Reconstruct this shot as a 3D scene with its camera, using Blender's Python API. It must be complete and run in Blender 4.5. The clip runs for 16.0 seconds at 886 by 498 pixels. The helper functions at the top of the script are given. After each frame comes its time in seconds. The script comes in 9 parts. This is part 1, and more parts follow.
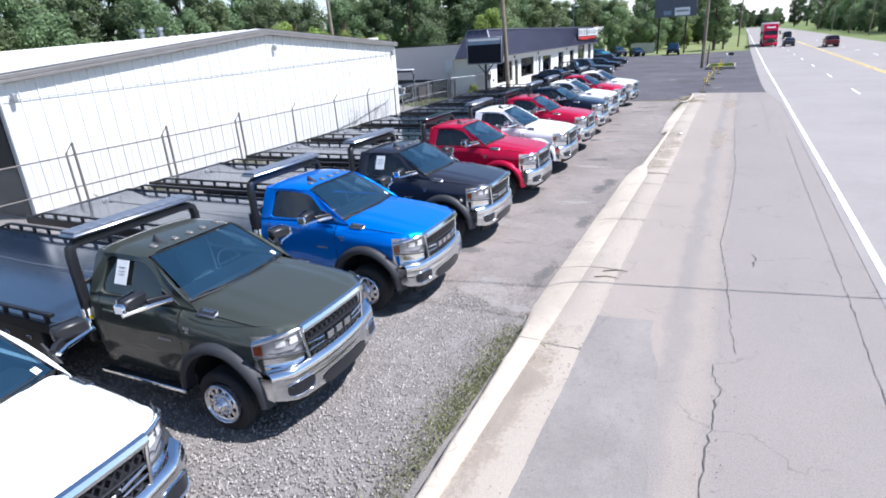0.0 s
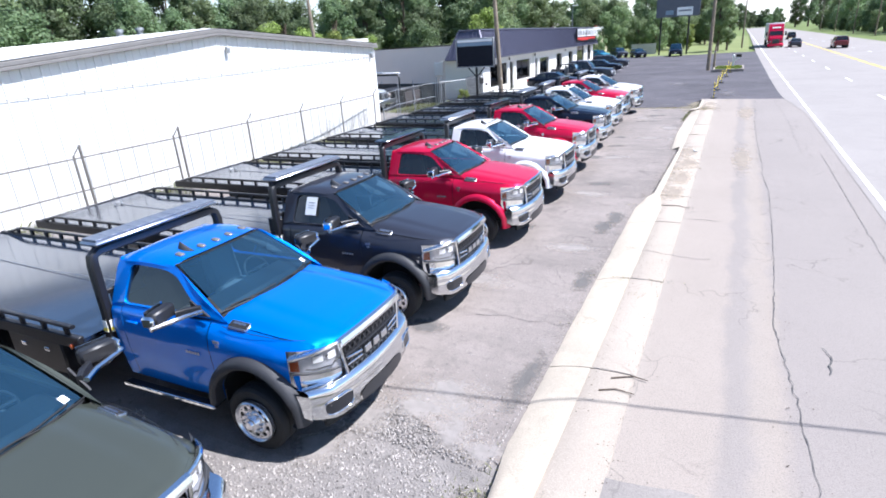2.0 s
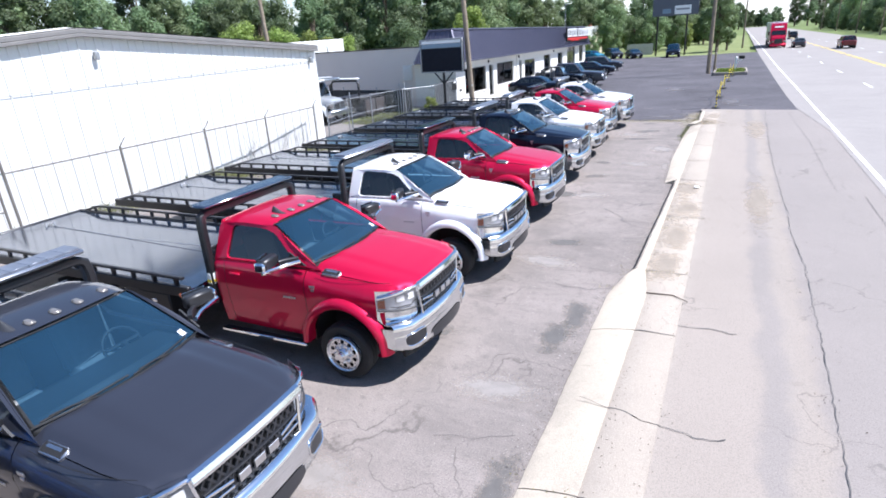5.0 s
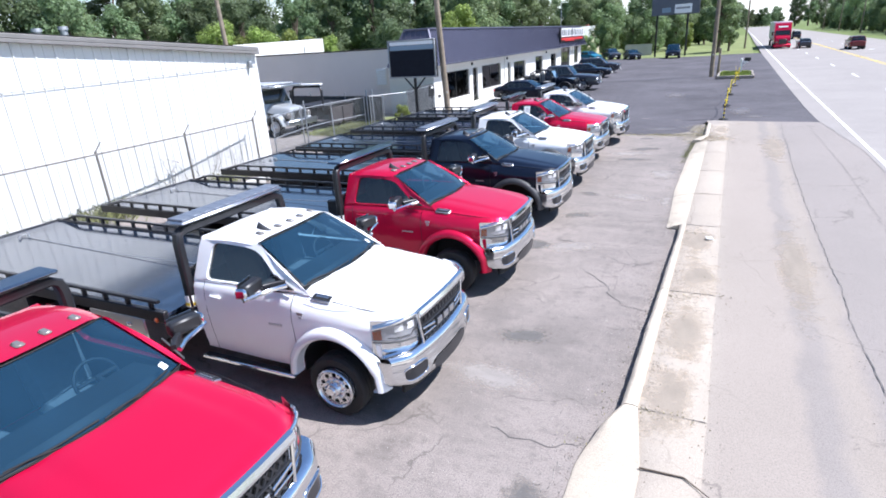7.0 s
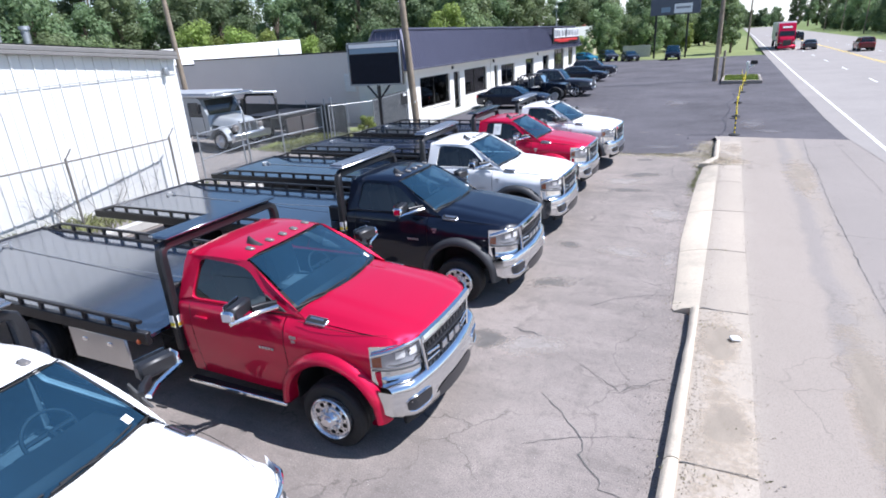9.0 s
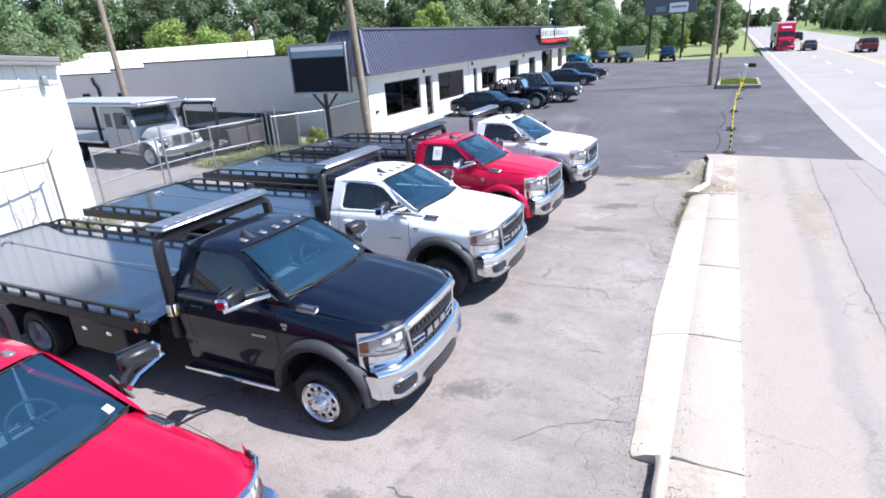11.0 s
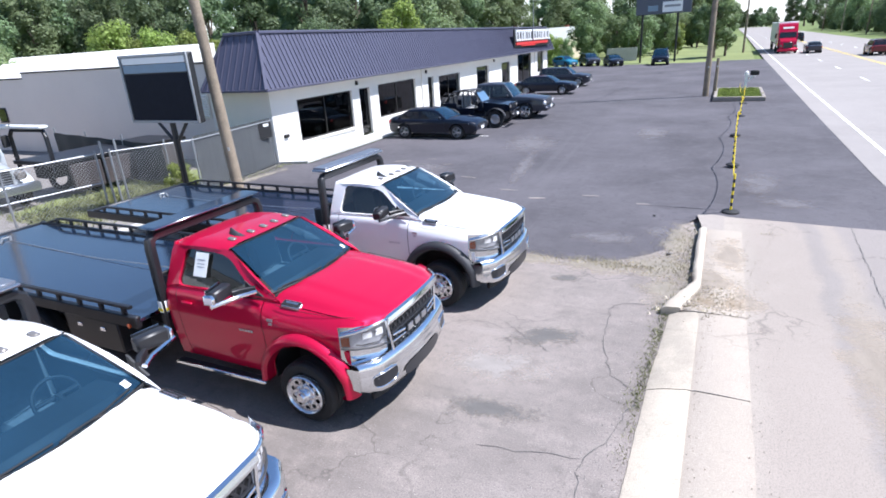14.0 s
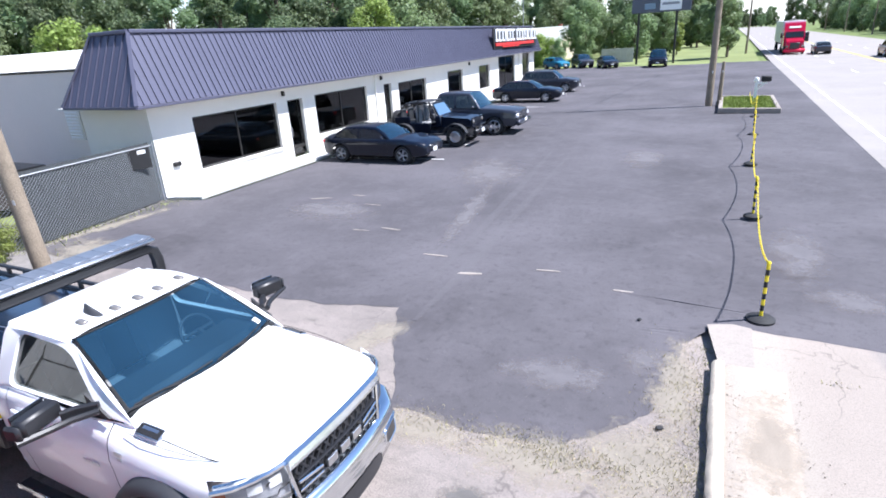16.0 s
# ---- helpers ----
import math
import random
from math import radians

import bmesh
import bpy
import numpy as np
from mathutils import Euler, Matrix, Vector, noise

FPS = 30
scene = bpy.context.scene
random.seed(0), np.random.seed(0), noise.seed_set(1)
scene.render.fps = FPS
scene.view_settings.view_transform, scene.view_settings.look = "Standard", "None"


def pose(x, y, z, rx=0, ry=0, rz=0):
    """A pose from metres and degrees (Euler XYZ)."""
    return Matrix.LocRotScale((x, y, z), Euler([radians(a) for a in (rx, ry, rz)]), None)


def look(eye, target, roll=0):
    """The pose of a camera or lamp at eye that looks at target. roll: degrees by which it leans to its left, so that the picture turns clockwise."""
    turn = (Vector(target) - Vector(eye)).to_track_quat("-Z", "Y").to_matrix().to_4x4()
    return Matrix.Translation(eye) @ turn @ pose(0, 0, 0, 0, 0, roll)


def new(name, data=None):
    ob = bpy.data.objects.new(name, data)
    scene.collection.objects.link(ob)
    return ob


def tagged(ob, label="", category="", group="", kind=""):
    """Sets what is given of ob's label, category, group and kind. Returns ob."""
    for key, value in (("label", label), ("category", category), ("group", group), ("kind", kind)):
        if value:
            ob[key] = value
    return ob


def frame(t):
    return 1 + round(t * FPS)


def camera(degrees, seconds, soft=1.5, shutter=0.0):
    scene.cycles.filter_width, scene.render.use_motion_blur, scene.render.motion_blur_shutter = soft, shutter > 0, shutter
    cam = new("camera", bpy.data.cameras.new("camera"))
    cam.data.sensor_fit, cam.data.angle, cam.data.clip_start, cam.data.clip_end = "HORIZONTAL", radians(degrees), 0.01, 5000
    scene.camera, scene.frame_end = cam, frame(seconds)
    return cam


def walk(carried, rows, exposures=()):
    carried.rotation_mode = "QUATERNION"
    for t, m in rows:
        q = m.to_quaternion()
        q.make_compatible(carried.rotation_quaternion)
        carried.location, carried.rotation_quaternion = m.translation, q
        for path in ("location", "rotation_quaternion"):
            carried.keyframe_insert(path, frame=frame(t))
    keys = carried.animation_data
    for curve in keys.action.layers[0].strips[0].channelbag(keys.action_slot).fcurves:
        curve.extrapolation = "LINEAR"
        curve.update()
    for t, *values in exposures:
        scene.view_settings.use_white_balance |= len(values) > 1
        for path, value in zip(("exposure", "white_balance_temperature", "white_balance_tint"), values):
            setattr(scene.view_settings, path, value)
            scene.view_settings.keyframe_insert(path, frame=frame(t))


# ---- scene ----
cam = camera(77.1, 16.0, soft=1.8)
METRES, EYE, TILT, LEAN, TURN = 34.5, 4.38, -20.4, 3.4, 26.6
ROWS = [
    (0.0, 0.0, 0.0, 0.0, -0.0, 0.0, 0.0),
    (0.5, 0.0065, 0.0232, 0.0096, -0.02, -0.01, 0.0),
    (1.0, 0.0125, 0.0469, 0.0185, -0.03, 0.0, 0.03),
    (1.5, 0.0175, 0.0716, 0.0276, -0.05, 0.03, 0.02),
    (2.0, 0.024, 0.0946, 0.0366, -0.05, 0.04, 0.01),
    (2.5, 0.0321, 0.1158, 0.0445, -0.08, 0.02, 0.02),
    (3.0, 0.0416, 0.137, 0.0523, -0.09, 0.03, 0.04),
    (3.5, 0.0517, 0.1593, 0.0613, -0.12, 0.04, 0.04),
    (4.0, 0.0627, 0.183, 0.0712, -0.14, 0.03, 0.07),
    (6.5, 0.1182, 0.3148, 0.123, -0.23, -0.0, 0.13),
    (7.0, 0.128, 0.3432, 0.1344, -0.26, -0.02, 0.1),
    (7.5, 0.1372, 0.3718, 0.1453, -0.28, -0.01, 0.06),
    (8.0, 0.1466, 0.3997, 0.1564, -0.31, 0.0, 0.05),
    (8.5, 0.1568, 0.4267, 0.1671, -0.33, 0.0, 0.08),
    (9.0, 0.1692, 0.4516, 0.1773, -0.38, 0.0, 0.09),
    (11.5, 0.2317, 0.5628, 0.2227, -0.58, -0.04, 0.13),
    (12.0, 0.2446, 0.5878, 0.2339, -0.59, -0.04, 0.19),
    (12.5, 0.2588, 0.6156, 0.2459, -0.66, -0.03, 0.19),
    (13.0, 0.2748, 0.6473, 0.2582, -0.67, -0.0, 0.23),
    (13.5, 0.2908, 0.6797, 0.272, -0.71, -0.01, 0.23),
    (14.0, 0.3081, 0.7137, 0.2851, -0.75, -0.01, 0.23),
    (14.5, 0.3253, 0.7492, 0.2992, -0.78, -0.03, 0.22),
    (15.0, 0.3422, 0.7867, 0.313, -0.8, -0.01, 0.24),
    (15.5, 0.3577, 0.8231, 0.3269, -0.84, -0.02, 0.29),
    (16.0, 0.3727, 0.8597, 0.3414, -0.83, -0.03, 0.27),
]
walk(cam, [(t, pose(0, 0, EYE, TILT, LEAN, TURN) @ pose(METRES * x, METRES * y, METRES * z, 90 + pitch, roll, yaw)) for t, x, y, z, yaw, pitch, roll in ROWS], exposures=[(t, e, 5920, 14) for t, e in ((0.0, 0.65), (1.5, 0.88), (2.5, 0.94), (4.0, 0.87), (6.5, 0.82), (8.0, 0.75), (9.0, 0.66), (11.5, 1.01), (13.0, 1.00), (14.5, 0.79), (15.0, 0.91), (16.0, 1.07))])

from mathutils import geometry

# ---- world and sun ----
SUN_TO = Vector((0.93, 0.30, 1.50)).normalized()
world = bpy.data.worlds.new("sky")
scene.world = world
world.use_nodes = True
wn = world.node_tree
sky = wn.nodes.new("ShaderNodeTexSky")
sky.sky_type, sky.sun_disc = "NISHITA", False
sky.sun_elevation = math.asin(SUN_TO.z)
sky.sun_rotation = math.atan2(SUN_TO.x, SUN_TO.y)
sky.air_density, sky.dust_density, sky.ozone_density = 1.15, 0.12, 3.0
# scattered fair-weather clouds
way = wn.nodes.new("ShaderNodeTexCoord")
puff = wn.nodes.new("ShaderNodeTexNoise")
puff.inputs["Scale"].default_value, puff.inputs["Detail"].default_value, puff.inputs["Roughness"].default_value = 2.6, 8.0, 0.55
wn.links.new(way.outputs["Generated"], puff.inputs["Vector"])
cover = wn.nodes.new("ShaderNodeMapRange")
cover.inputs[1].default_value, cover.inputs[2].default_value, cover.inputs[4].default_value = 0.655, 0.80, 0.70
wn.links.new(puff.outputs["Fac"], cover.inputs[0])
veil = wn.nodes.new("ShaderNodeMix")
veil.data_type = "RGBA"
veil.inputs[7].default_value = (13.0, 13.2, 13.6, 1)
# pale haze low over the horizon
lvl, low_haze, thick = wn.nodes.new("ShaderNodeSeparateXYZ"), wn.nodes.new("ShaderNodeMapRange"), wn.nodes.new("ShaderNodeMath")
wn.links.new(way.outputs["Generated"], lvl.inputs[0])
wn.links.new(lvl.outputs[2], low_haze.inputs[0])
for i, q in enumerate((0.0, 0.11, 0.65, 0.0)):
    low_haze.inputs[i + 1].default_value = q
thick.operation = "MAXIMUM"
wn.links.new(low_haze.outputs[0], thick.inputs[0])
wn.links.new(cover.outputs[0], thick.inputs[1])
wn.links.new(thick.outputs[0], veil.inputs[0])
wn.links.new(sky.outputs[0], veil.inputs[6])
wn.links.new(veil.outputs[2], wn.nodes["Background"].inputs[0])
wn.nodes["Background"].inputs[1].default_value = 0.088
sun = new("sun", bpy.data.lights.new("sun", "SUN"))
sun.data.energy, sun.data.angle, sun.data.color = 5.05, radians(0.53), (1.0, 0.97, 0.93)
sun.matrix_world = look(SUN_TO * 60, (0, 0, 0))


# ---- materials ----
def ground_mat(name, col, blotch=0.35, warm=(1.0, 1.0, 1.0), hair=0.5, speck=0.35, bump=0.5, rand=0.0, mott=1.0, streak=0.0, bands=None, across=None):
    """Weathered paving: broad mottling, dark blotches, aggregate specks and hairline cracks."""
    m = bpy.data.materials.new(name)
    m.use_nodes = True
    nt = m.node_tree
    b = nt.nodes["Principled BSDF"]
    b.inputs["Roughness"].default_value = 0.9
    b.inputs["Specular IOR Level"].default_value = 0.3
    tc = nt.nodes.new("ShaderNodeTexCoord")

    def tex(kind, sc, **kw):
        n = nt.nodes.new(kind)
        n.inputs["Scale"].default_value = sc
        for k, v in kw.items():
            n.inputs[k].default_value = v
        nt.links.new(tc.outputs["Object"], n.inputs["Vector"])
        return n

    def rng(v, a, b_, c=0.0, d=1.0):
        n = nt.nodes.new("ShaderNodeMapRange")
        for i, q in enumerate((a, b_, c, d)):
            n.inputs[i + 1].default_value = q
        nt.links.new(v, n.inputs[0])
        return n.outputs[0]

    def mix(a, b_, fac, kind="MIX"):
        n = nt.nodes.new("ShaderNodeMix")
        n.data_type, n.blend_type = "RGBA", kind
        for sock, v in ((n.inputs[0], fac), (n.inputs[6], a), (n.inputs[7], b_)):
            if isinstance(v, (int, float)):
                sock.default_value = v
            elif isinstance(v, tuple):
                sock.default_value = (*v[:3], 1)
            else:
                nt.links.new(v, sock)
        return n.outputs[2]

    def mul(a, b_):
        n = nt.nodes.new("ShaderNodeMath")
        n.operation = "MULTIPLY"
        for sock, v in ((n.inputs[0], a), (n.inputs[1], b_)):
            if isinstance(v, (int, float)):
                sock.default_value = v
            else:
                nt.links.new(v, sock)
        return n.outputs[0]
    light = tuple(min(0.9, c * (1 + 0.22 * mott) * w) for c, w in zip(col, warm))
    dark = tuple(c * (1 - 0.20 * mott) for c in col)
    out = mix(dark, light, rng(tex("ShaderNodeTexNoise", 0.22, Detail=6.0, Roughness=0.6).outputs["Fac"], 0.32, 0.68))
    out = mix(out, light, mul(rng(tex("ShaderNodeTexNoise", 1.7, Detail=7.0, Roughness=0.65).outputs["Fac"], 0.48, 0.75), 0.75))
    out = mix(out, tuple(c * 0.55 for c in col), mul(rng(tex("ShaderNodeTexNoise", 0.75, Detail=9.0, Roughness=0.7).outputs["Fac"], 0.57, 0.72), blotch))
    out = mix(out, tuple(c * (1 - 0.38 * mott) for c in col), mul(rng(tex("ShaderNodeTexNoise", 6.5, Detail=8.0, Roughness=0.75).outputs["Fac"], 0.52, 0.70), 0.40 * mott))
    if streak:
        mp = nt.nodes.new("ShaderNodeMapping")
        mp.inputs["Scale"].default_value = (0.5, 2.6, 1.0)
        nt.links.new(tc.outputs["Object"], mp.inputs["Vector"])
        sn = tex("ShaderNodeTexNoise", 0.9, Detail=9.0, Roughness=0.72)
        nt.links.new(mp.outputs[0], sn.inputs["Vector"])
        out = mix(out, tuple(c * 0.60 for c in col), mul(rng(sn.outputs["Fac"], 0.52, 0.68), streak))
        out = mix(out, tuple(c * 1.3 for c in col), mul(rng(sn.outputs["Fac"], 0.44, 0.30), streak))
    if bands or across:
        # worn bands that run along the pavement, with soft uneven edges
        sep = nt.nodes.new("ShaderNodeSeparateXYZ")
        if bands:
            nt.links.new(tc.outputs["Object"], sep.inputs[0])
        else:
            nt.links.new(tc.outputs["UV"], sep.inputs[0])
        drift = nt.nodes.new("ShaderNodeMath")
        drift.operation = "MULTIPLY_ADD"
        wide = tex("ShaderNodeTexNoise", 1.1, Detail=9.0, Roughness=0.68)
        nt.links.new(wide.outputs["Fac"], drift.inputs[0])
        drift.inputs[1].default_value = 0.55
        nt.links.new(sep.outputs[0], drift.inputs[2])
        cr = nt.nodes.new("ShaderNodeValToRGB")
        lo_, hi_, stops = bands or across
        nt.links.new(rng(drift.outputs[0], lo_ + 0.275, hi_ + 0.275), cr.inputs[0])
        els = cr.color_ramp.elements
        for i, (at_, c_) in enumerate(stops):
            e = els[i] if i < 2 else els.new(0.5)
            e.position, e.color = (at_ - lo_) / (hi_ - lo_), (*c_, 1)
        out = mix(out, cr.outputs[0], 0.72)
    grain = tex("ShaderNodeTexNoise", 55.0, Detail=3.0, Roughness=0.7).outputs["Fac"]
    out = mix(out, tuple(c * 0.62 for c in col), mul(rng(grain, 0.50, 0.34), speck))
    out = mix(out, tuple(min(0.9, c * 1.5) for c in col), mul(rng(grain, 0.58, 0.72), speck))
    if hair:
        wav = nt.nodes.new("ShaderNodeTexNoise")
        wav.inputs["Scale"].default_value, wav.inputs["Detail"].default_value = 1.3, 6.0
        nt.links.new(tc.outputs["Object"], wav.inputs["Vector"])
        vm = nt.nodes.new("ShaderNodeVectorMath")
        vm.operation = "MULTIPLY_ADD"
        vm.inputs[1].default_value = (1.6, 1.6, 0.0)
        nt.links.new(wav.outputs["Color"], vm.inputs[0])
        nt.links.new(tc.outputs["Object"], vm.inputs[2])
        vo = nt.nodes.new("ShaderNodeTexVoronoi")
        vo.feature = "DISTANCE_TO_EDGE"
        vo.inputs["Scale"].default_value = 0.42
        nt.links.new(vm.outputs[0], vo.inputs["Vector"])
        keep = rng(tex("ShaderNodeTexNoise", 0.5, Detail=2.0).outputs["Fac"], 0.44, 0.56)
        out = mix(out, tuple(c * 0.38 for c in col), mul(mul(rng(vo.outputs["Distance"], 0.0075, 0.0015), keep), hair))
    if rand:
        oi = nt.nodes.new("ShaderNodeObjectInfo")
        hs_ = nt.nodes.new("ShaderNodeHueSaturation")
        nt.links.new(rng(oi.outputs["Random"], 0, 1, 1 - rand, 1 + rand), hs_.inputs["Value"])
        nt.links.new(out, hs_.inputs["Color"])
        out = hs_.outputs[0]
    nt.links.new(out, b.inputs["Base Color"])
    bn = nt.nodes.new("ShaderNodeBump")
    bn.inputs["Strength"].default_value, bn.inputs["Distance"].default_value = bump, 0.012
    nt.links.new(grain, bn.inputs["Height"])
    nt.links.new(bn.outputs[0], b.inputs["Normal"])
    return m


def mat(name, col, rough=0.6, metal=0.0, var=0.12, scale=6.0, fine=60.0, bump=0.0, coat=0.0, spec=0.5, col2=None, stain=0.0, stain_scale=0.6, island=0.0, rand=0.0, ior=1.5):
    """A surface with variation at two scales: broad patches and fine grain."""
    m = bpy.data.materials.new(name)
    m.use_nodes = True
    nt = m.node_tree
    b = nt.nodes["Principled BSDF"]
    b.inputs["Roughness"].default_value, b.inputs["Metallic"].default_value = rough, metal
    b.inputs["Coat Weight"].default_value, b.inputs["Coat Roughness"].default_value = coat, 0.03
    b.inputs["Specular IOR Level"].default_value, b.inputs["IOR"].default_value = spec, ior
    tc = nt.nodes.new("ShaderNodeTexCoord")
    src = tc.outputs["Object"]

    def noise_at(sc, detail=4.0):
        n = nt.nodes.new("ShaderNodeTexNoise")
        n.inputs["Scale"].default_value, n.inputs["Detail"].default_value = sc, detail
        nt.links.new(src, n.inputs["Vector"])
        return n.outputs["Fac"]

    def mix(a, b_, fac, kind="MIX"):
        n = nt.nodes.new("ShaderNodeMix")
        n.data_type, n.blend_type = "RGBA", kind
        for sock, v in ((n.inputs[0], fac), (n.inputs[6], a), (n.inputs[7], b_)):
            if isinstance(v, (int, float, tuple)):
                sock.default_value = v if not isinstance(v, tuple) else (*v[:3], 1)
            else:
                nt.links.new(v, sock)
        return n.outputs[2]

    def ramp(v, lo, hi):
        n = nt.nodes.new("ShaderNodeMapRange")
        n.inputs[1].default_value, n.inputs[2].default_value = lo, hi
        nt.links.new(v, n.inputs[0])
        return n.outputs[0]

    lo = tuple(c * (1 - var) for c in col)
    hi = col2 or tuple(min(1, c * (1 + var)) for c in col)
    out = mix(lo, hi, ramp(noise_at(scale, 5), 0.3, 0.7))
    if fine:
        out = mix(out, mix(tuple(c * (1 - var) for c in col), hi, ramp(noise_at(fine, 3), 0.3, 0.7)), 0.45)
    if stain:
        out = mix(out, tuple(c * 0.45 for c in col), ramp(noise_at(stain_scale, 7), 0.60, 0.60 + 0.2 / max(stain, 0.05)))
    if island or rand:
        n = nt.nodes.new("ShaderNodeNewGeometry" if island else "ShaderNodeObjectInfo")
        v = n.outputs["Random Per Island" if island else "Random"]
        amount = island or rand
        f = nt.nodes.new("ShaderNodeMapRange")
        f.inputs[3].default_value, f.inputs[4].default_value = 1 - amount, 1 + amount
        nt.links.new(v, f.inputs[0])
        h = nt.nodes.new("ShaderNodeHueSaturation")
        nt.links.new(f.outputs[0], h.inputs["Value"])
        nt.links.new(out, h.inputs["Color"])
        out = h.outputs[0]
    nt.links.new(out, b.inputs["Base Color"])
    if bump:
        bn = nt.nodes.new("ShaderNodeBump")
        bn.inputs["Strength"].default_value, bn.inputs["Distance"].default_value = min(1, bump), 0.02
        nt.links.new(noise_at(fine or scale, 4), bn.inputs["Height"])
        nt.links.new(bn.outputs[0], b.inputs["Normal"])
    return m


def glass(name, tint, rough=0.0, ior=1.75, film=None):
    """A thin pane: tinted see-through, with the gloss of glass on it."""
    m = bpy.data.materials.new(name)
    m.use_nodes = True
    nt = m.node_tree
    nt.nodes.remove(nt.nodes["Principled BSDF"])
    clear, gloss, fres, mixed = (nt.nodes.new(k) for k in ("ShaderNodeBsdfTransparent", "ShaderNodeBsdfGlossy", "ShaderNodeFresnel", "ShaderNodeMixShader"))
    clear.inputs[0].default_value = (*tint, 1)
    gloss.inputs["Roughness"].default_value = rough
    fres.inputs["IOR"].default_value = ior
    nt.links.new(fres.outputs[0], mixed.inputs[0])
    nt.links.new(clear.outputs[0], mixed.inputs[1])
    nt.links.new(gloss.outputs[0], mixed.inputs[2])
    last = mixed
    if film:
        # thin patchy diffuse layer in whatever colour film gives, not only dust
        dust, over, patch = (nt.nodes.new(k) for k in ("ShaderNodeBsdfDiffuse", "ShaderNodeMixShader", "ShaderNodeTexNoise"))
        dust.inputs[0].default_value = (*film[:3], 1)
        patch.inputs["Scale"].default_value, patch.inputs["Detail"].default_value = 1.6, 5.0
        tc = nt.nodes.new("ShaderNodeTexCoord")
        amount = nt.nodes.new("ShaderNodeMapRange")
        amount.inputs[3].default_value, amount.inputs[4].default_value = film[3] * 0.6, film[3] * 1.4
        nt.links.new(tc.outputs["Object"], patch.inputs["Vector"])
        nt.links.new(patch.outputs["Fac"], amount.inputs[0])
        nt.links.new(amount.outputs[0], over.inputs[0])
        nt.links.new(mixed.outputs[0], over.inputs[1])
        nt.links.new(dust.outputs[0], over.inputs[2])
        last = over
    nt.links.new(last.outputs[0], nt.nodes["Material Output"].inputs[0])
    return m


def paint(name, col, metal=0.0, rough=0.35):
    return mat(name, col, rough=rough, metal=metal, var=0.04, scale=1.5, fine=300, coat=0.75, spec=0.12)


PAINT_WHITE = paint("white_paint", (0.87, 0.87, 0.87))
PAINT_GREEN = paint("olive_metallic_paint", (0.060, 0.068, 0.056), 0.25)
PAINT_BLUE = paint("blue_metallic_paint", (0.002, 0.185, 0.72), 0.45, 0.42)
PAINT_GREY = paint("charcoal_metallic_paint", (0.034, 0.037, 0.05), 0.25)
PAINT_RED = paint("red_paint", (0.53, 0.004, 0.045), 0.30, 0.40)
PAINT_BLACK = paint("black_paint", (0.004, 0.007, 0.017))
PAINT_TEAL = paint("teal_car_paint", (0.015, 0.17, 0.27))
CHROME = mat("chrome", (0.80, 0.82, 0.84), 0.08, 1.0, 0.03, 3, 40)
CHROME_SOFT = mat("weathered_chrome", (0.78, 0.81, 0.84), 0.13, 1.0, 0.05, 3, 40)
BRUSHED = mat("brushed_aluminium", (0.62, 0.63, 0.65), 0.32, 1.0, 0.08, 3, 90)
POLISHED = mat("polished_aluminium", (0.76, 0.76, 0.78), 0.24, 0.9, 0.05, 6, 80)
REFLECTOR = mat("silvered_lamp_reflector", (0.92, 0.92, 0.94), 0.28, 0.35, 0.05, 8, 60)
GALV = mat("galvanised_steel", (0.37, 0.38, 0.39), 0.55, 0.8, 0.15, 4, 60)
BLACK_STEEL = mat("black_powder_coat", (0.014, 0.014, 0.016), 0.38, 0.0, 0.25, 5, 80, 0.08)
MIRROR_BLACK = mat("glossy_black_mirror_shell", (0.016, 0.016, 0.018), 0.42, 0, 0.15, 8, 120)
# blue in this base colour stands in for reflected sky on black steel
DECK = mat("glossy_black_deck_steel", (0.008, 0.016, 0.033), 0.12, 0.0, 0.25, 1.2, 25, ior=3.2)
TRIM = mat("grey_textured_plastic", (0.035, 0.036, 0.04), 0.55, 0, 0.12, 10, 200, 0.15)
RUBBER = mat("tyre_rubber", (0.018, 0.018, 0.019), 0.75, 0, 0.2, 12, 90, 0.2)
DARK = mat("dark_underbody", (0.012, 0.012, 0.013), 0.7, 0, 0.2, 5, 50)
LAMP_GREY = mat("grey_lamp_housing", (0.60, 0.61, 0.66), 0.25, 0.45, 0.12, 10, 60)
GRILLE = mat("grille_black", (0.020, 0.021, 0.025), 0.3, 0, 0.2, 20, 150)
SEAT = mat("grey_seat_cloth", (0.27, 0.275, 0.28), 0.85, 0, 0.15, 20, 200, 0.2)
DASH = mat("dash_plastic", (0.03, 0.032, 0.035), 0.6, 0, 0.15, 15, 150, 0.1)
PAPER = mat("paper", (0.82, 0.82, 0.80), 0.8, 0, 0.03, 8, 60)
INK = mat("printed_grey_ink", (0.30, 0.30, 0.32), 0.8, 0, 0.1, 8, 60)
AMBER = mat("amber_lens", (0.48, 0.10, 0.03), 0.15, 0, 0.1, 20, 100, coat=0.5)
CLEAR_LENS = mat("clear_marker_lens", (0.22, 0.20, 0.18), 0.15, 0.3, 0.15, 20, 100, coat=0.6)
YELLOW = mat("yellow_plastic", (0.80, 0.62, 0.02), 0.5, 0, 0.08, 8, 80)
# the windscreen's blue film colour stands in for sky mirrored in it
GLASS = glass("windscreen_glass", (0.14, 0.28, 0.39), 0.0, 1.75, (0.07, 0.23, 0.42, 0.10))
